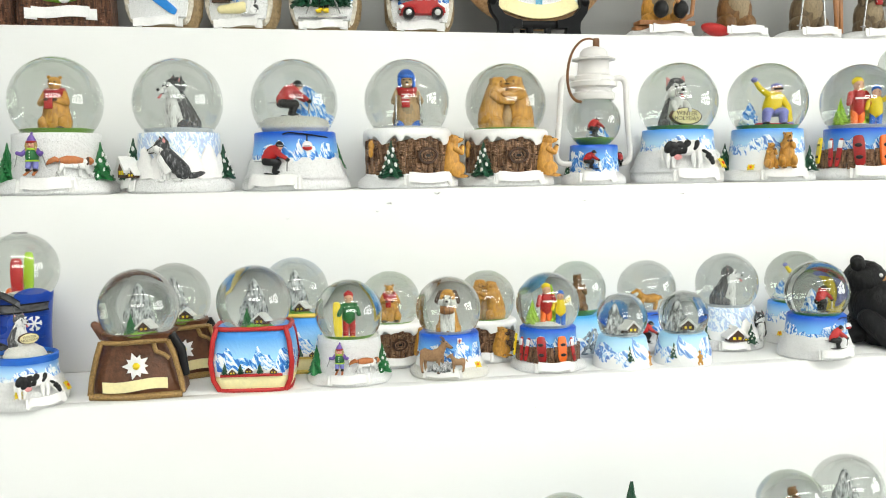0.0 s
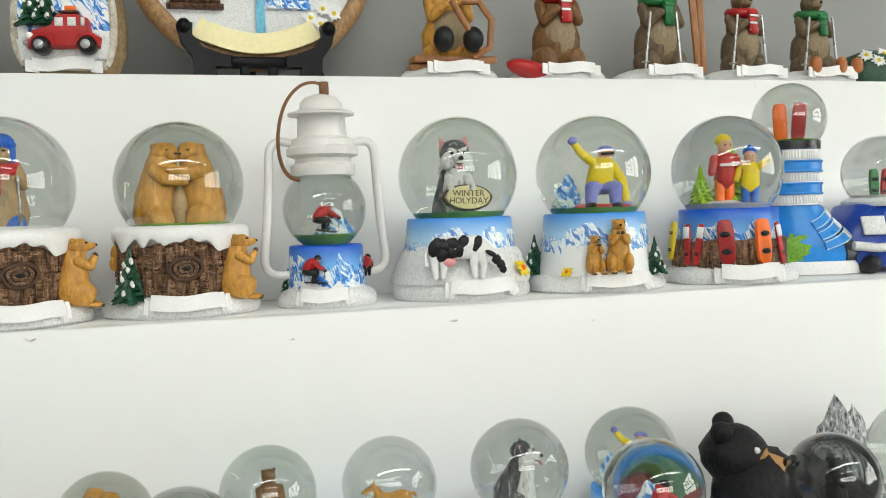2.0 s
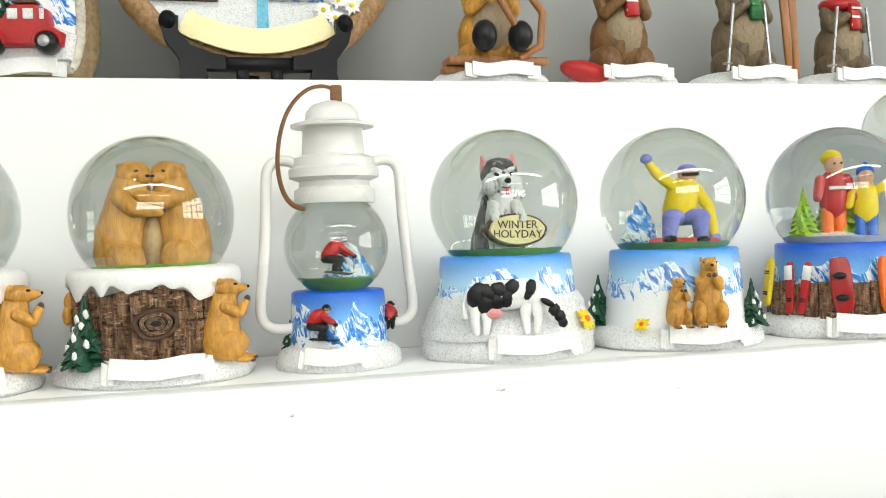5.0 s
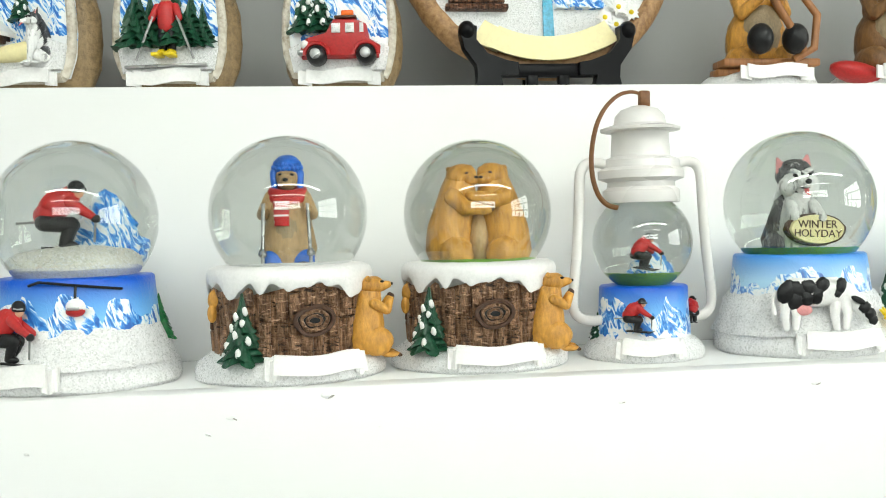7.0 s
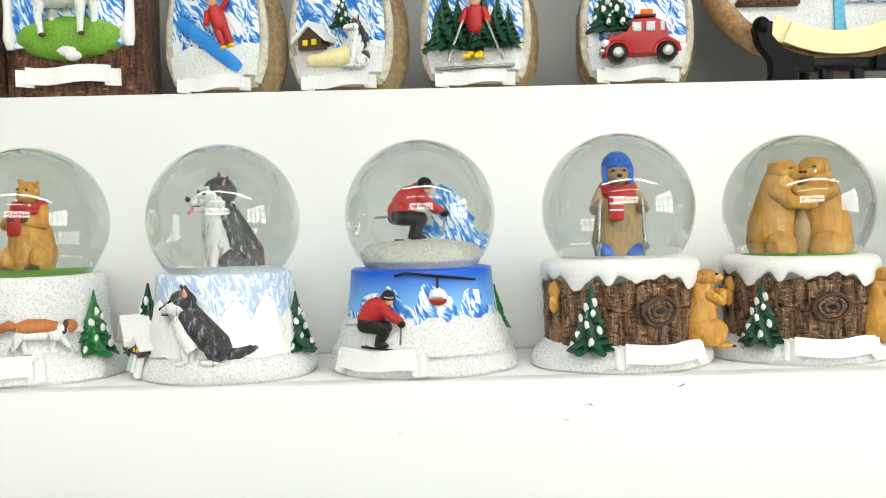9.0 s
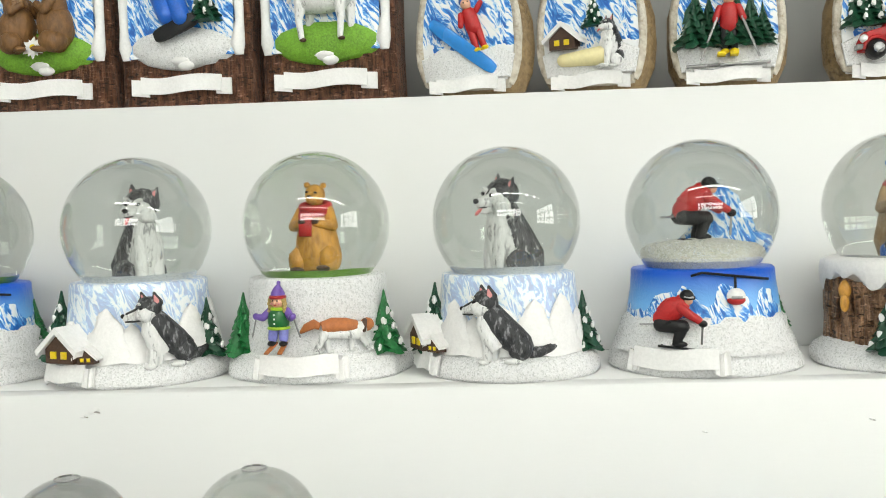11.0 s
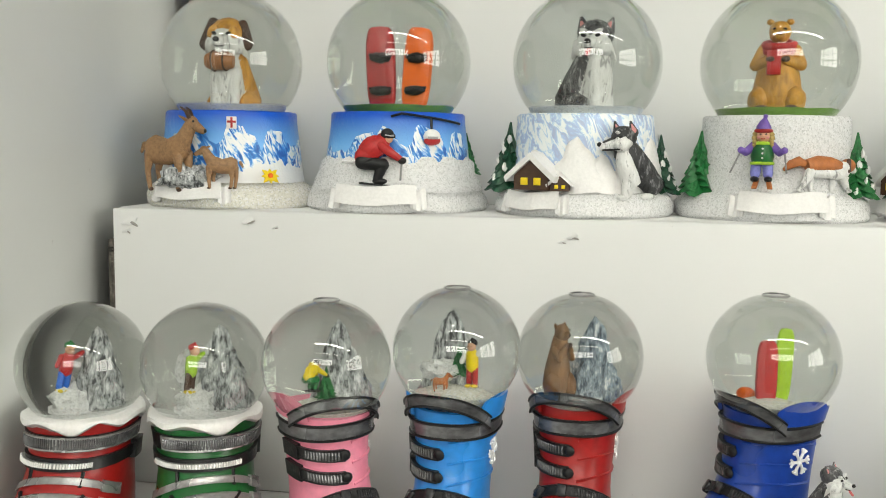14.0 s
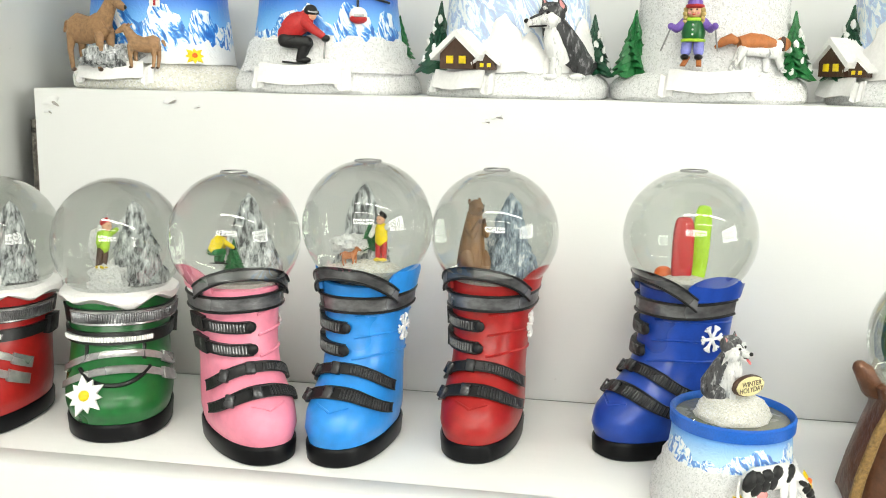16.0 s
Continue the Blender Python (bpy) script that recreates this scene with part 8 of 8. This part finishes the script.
FUR_TAN = paint('pale_tan_fur', (0.44, 0.29, 0.14), 0.5, 0.4, 700, 0.6, 0.0008, (1, 1, 0.5))
CREAM_YELLOW = paint('gondola_yellow', (0.70, 0.52, 0.10), 0.4, 0.2)


# ---- the middle step ----
ibex_base(-0.3976, 0.752, Z_MID, 10)
ski_base(-0.3137, 0.752, Z_MID, 20, lambda o, R, z: in_boards(o, R, z, turn=-20), 1.0, RB, 'snow globe with red and orange snowboards on a skier base', GRASS)
husky_base(-0.2246, 0.752, Z_MID, 3, lambda o, R, z: in_husky(o, R, z, 48, 0.06, -66), 1.0, RB, 'snow globe with a seated husky on a husky and hut base')
kid_base(-0.1387, 0.754, Z_MID, 0, in_marmot, 1.0, RB, 'snow globe with a scarfed marmot on a skiing-child base')
husky_base(-0.0492, 0.748, Z_MID, -40, lambda o, R, z: in_husky(o, R, z, -22), 0.99, RB, 'snow globe with a profile husky on a husky base')
ski_base(0.0397, 0.749, Z_MID, -6, in_skier, 0.992, RB, 'snow globe with a red skier on a skier base')
stump_base(0.1297, 0.748, Z_MID, 14, lambda o, R, z: in_marmot(o, R, z, BLUE, -18, FUR_TAN), 1.0, RB, 'snow globe with a blue-hatted marmot on a stump base', SNOW)
stump_base(0.2147, 0.755, Z_MID, -2, in_hug, 0.98, RB, 'snow globe with two hugging marmots on a stump base')
lantern(0.2916, 0.752, Z_MID, 2)
cow_base(0.3704, 0.755, Z_MID, 4)
marmots_base(0.4549, 0.752, Z_MID, -6, in_snowboarder, 1.0, RB, 'snow globe with a yellow snowboarder on a marmot base')
fence_base(0.5474, 0.752, Z_MID, -14, 1.0, RB, 'snow globe with two children on a fence base')
striped_boot(0.6075, 0.770, Z_MID, 72)
car_globe(0.6728, 0.762, Z_MID, -8)

# ---- the lower step ----
hiking_boot(-0.421, 0.648, Z_LOW, 2, DEEP_RED, 0, 0.0255, 'red boot-shaped snow globe with an edelweiss and silver straps')
hiking_boot(-0.3732, 0.657, Z_LOW, 22, BOOT_GREEN, 1, 0.0255, 'green boot-shaped snow globe with an edelweiss and silver straps')
ski_boot(-0.319, 0.644, Z_LOW, 40, PINK, 2, 0.0245, 'pink ski boot snow globe with black buckles', 0.0765)
ski_boot(-0.2706, 0.654, Z_LOW, -8, SKY_BLUE, 3, 0.0245, 'bright blue ski boot snow globe with black buckles', 0.0815)
ski_boot(-0.224, 0.668, Z_LOW, -6, DEEP_RED, 4, 0.0245, 'red ski boot snow globe with black buckles')
ski_boot(-0.151, 0.672, Z_LOW, -50, NAVY, 9, 0.0248, 'royal blue ski boot snow globe with black buckles', 0.0800)
cow_base(-0.1394, 0.618, Z_LOW, 44, 0.63, RB, True)
sack_globe(-0.0712, 0.628, Z_LOW, -4)
gondola_globe(0.0027, 0.628, Z_LOW, -8, RED, 'a red')
kid_base(0.0661, 0.628, Z_LOW, -4, in_yellow_child, 0.665, RB, 'small snow globe with a child on a skiing-child base')
ibex_base(0.1359, 0.628, Z_LOW, -2, 0.66)
fence_base(0.2092, 0.63, Z_LOW, -8, 0.66, RB, 'small snow globe with two children on a fence base')
small_base(0.2629, 0.622, Z_LOW, 0)
small_base(0.3097, 0.620, Z_LOW, -40)
ski_base(0.4171, 0.618, Z_LOW, 24, lambda o, R, z: in_skier(o, R, z, True), 0.68, RB, 'small snow globe with a red skier on grass', GRASS)
sack_globe(-0.052, 0.678, Z_LOW, 14, 0.98)
gondola_globe(0.0322, 0.676, Z_LOW, -10, CREAM_YELLOW, 'a yellow')
stump_base(0.1016, 0.676, Z_LOW, 6, in_marmot, 0.66, RB, 'small snow globe with scarfed marmot on a stump')
stump_base(0.1756, 0.676, Z_LOW, -40, in_hug, 0.64, RB, 'small snow globe with hugging marmots on a stump')
peak_base(0.2479, 0.676, Z_LOW, 0)
ski_base(0.3061, 0.676, Z_LOW, 0, in_corgi, 0.67, RB, 'small snow globe with a tan dog on a skier base')
husky_base(0.3706, 0.668, Z_LOW, 20, lambda o, R, z: in_husky(o, R, z, 40), 0.71, RB, 'small snow globe with a black husky on a fir tree base', 1)
marmots_base(0.4352, 0.674, Z_LOW, -12, in_snowboarder, 0.70, RB, 'small snow globe with a yellow snowboarder')
bear_globe(0.4778, 0.645, Z_LOW)
rock_globe(0.5656, 0.655, Z_LOW)

# ---- the bottom step ----
peak_base(0.3451, 0.535, Z_BOT, 0)
husky_base(0.398, 0.55, Z_BOT, 0, lambda o, R, z: in_rock(o, R, z, 6), 0.70, RB, 'small snow globe with a grey rock on a hut base')
peak_base(0.1867, 0.53, Z_BOT, 0)
tree = thing('fir_statuette', 0.2325, 0.535, Z_BOT, 0, 'dark green snow-tipped fir statuette on a white foot', 'figurine')
foot(tree, 0.018, 0.008, SNOW, 0.9, 3.3)
fir(tree, 0, 0, 0.006, 0.068)

# ---- the top step ----
bark_plaque(-0.3832, 0.835, Z_TOP, -6, 'husky', 'bark plaque with a husky picture and blank scroll')
bark_plaque(-0.2983, 0.835, Z_TOP, -2, 'bears', 'bark plaque with two bears, daisy and blank scroll')
bark_plaque(-0.2194, 0.835, Z_TOP, -6, 'rider', 'bark plaque with a snowboard rider and blank scroll')
bark_plaque(-0.1407, 0.835, Z_TOP, -6, 'dog', 'bark plaque with a dog on grass and blank scroll')
egg_stone(-0.0609, 0.835, Z_TOP, -16, 'slide', 'painted egg-shaped stone with a snowboard rider on blue')
egg_stone(0.0047, 0.835, Z_TOP, -18, 'hut', 'painted egg-shaped stone with a husky and hut')
egg_stone(0.074, 0.835, Z_TOP, -12, 'skier', 'painted egg-shaped stone with a red skier among firs')
egg_stone(0.1578, 0.835, Z_TOP, -8, 'car', 'painted egg-shaped stone with a red vintage car')
plate_on_stand(0.2653, 0.842, Z_TOP)
marmot_statue(0.393, 0.84, Z_TOP, 0, TAN, None, BLACK, 'sled', 'tan marmot statuette on a wooden sledge', 0.052)
marmot_statue(0.4724, 0.84, Z_TOP, 0, FUR_BROWN, RED, None, 'canoe', 'brown marmot statuette with a red scarf and sledge', 0.052)
marmot_statue(0.5514, 0.84, Z_TOP, 0, FUR_GREY, GREEN, YELLOW, 'skis', 'grey-brown marmot statuette with green scarf and skis', 0.052)
marmot_statue(0.6208, 0.84, Z_TOP, 0, FUR_GREY, RED, BLUE, 'poles', 'grey-brown marmot statuette with red scarf and poles', 0.046)
marmot_statue(0.6814, 0.84, Z_TOP, 0, FUR_GREY, GREEN, ORANGE, 'feet', 'grey-brown marmot statuette with green scarf and poles', 0.046)
flower_stone(0.7345, 0.84, Z_TOP)
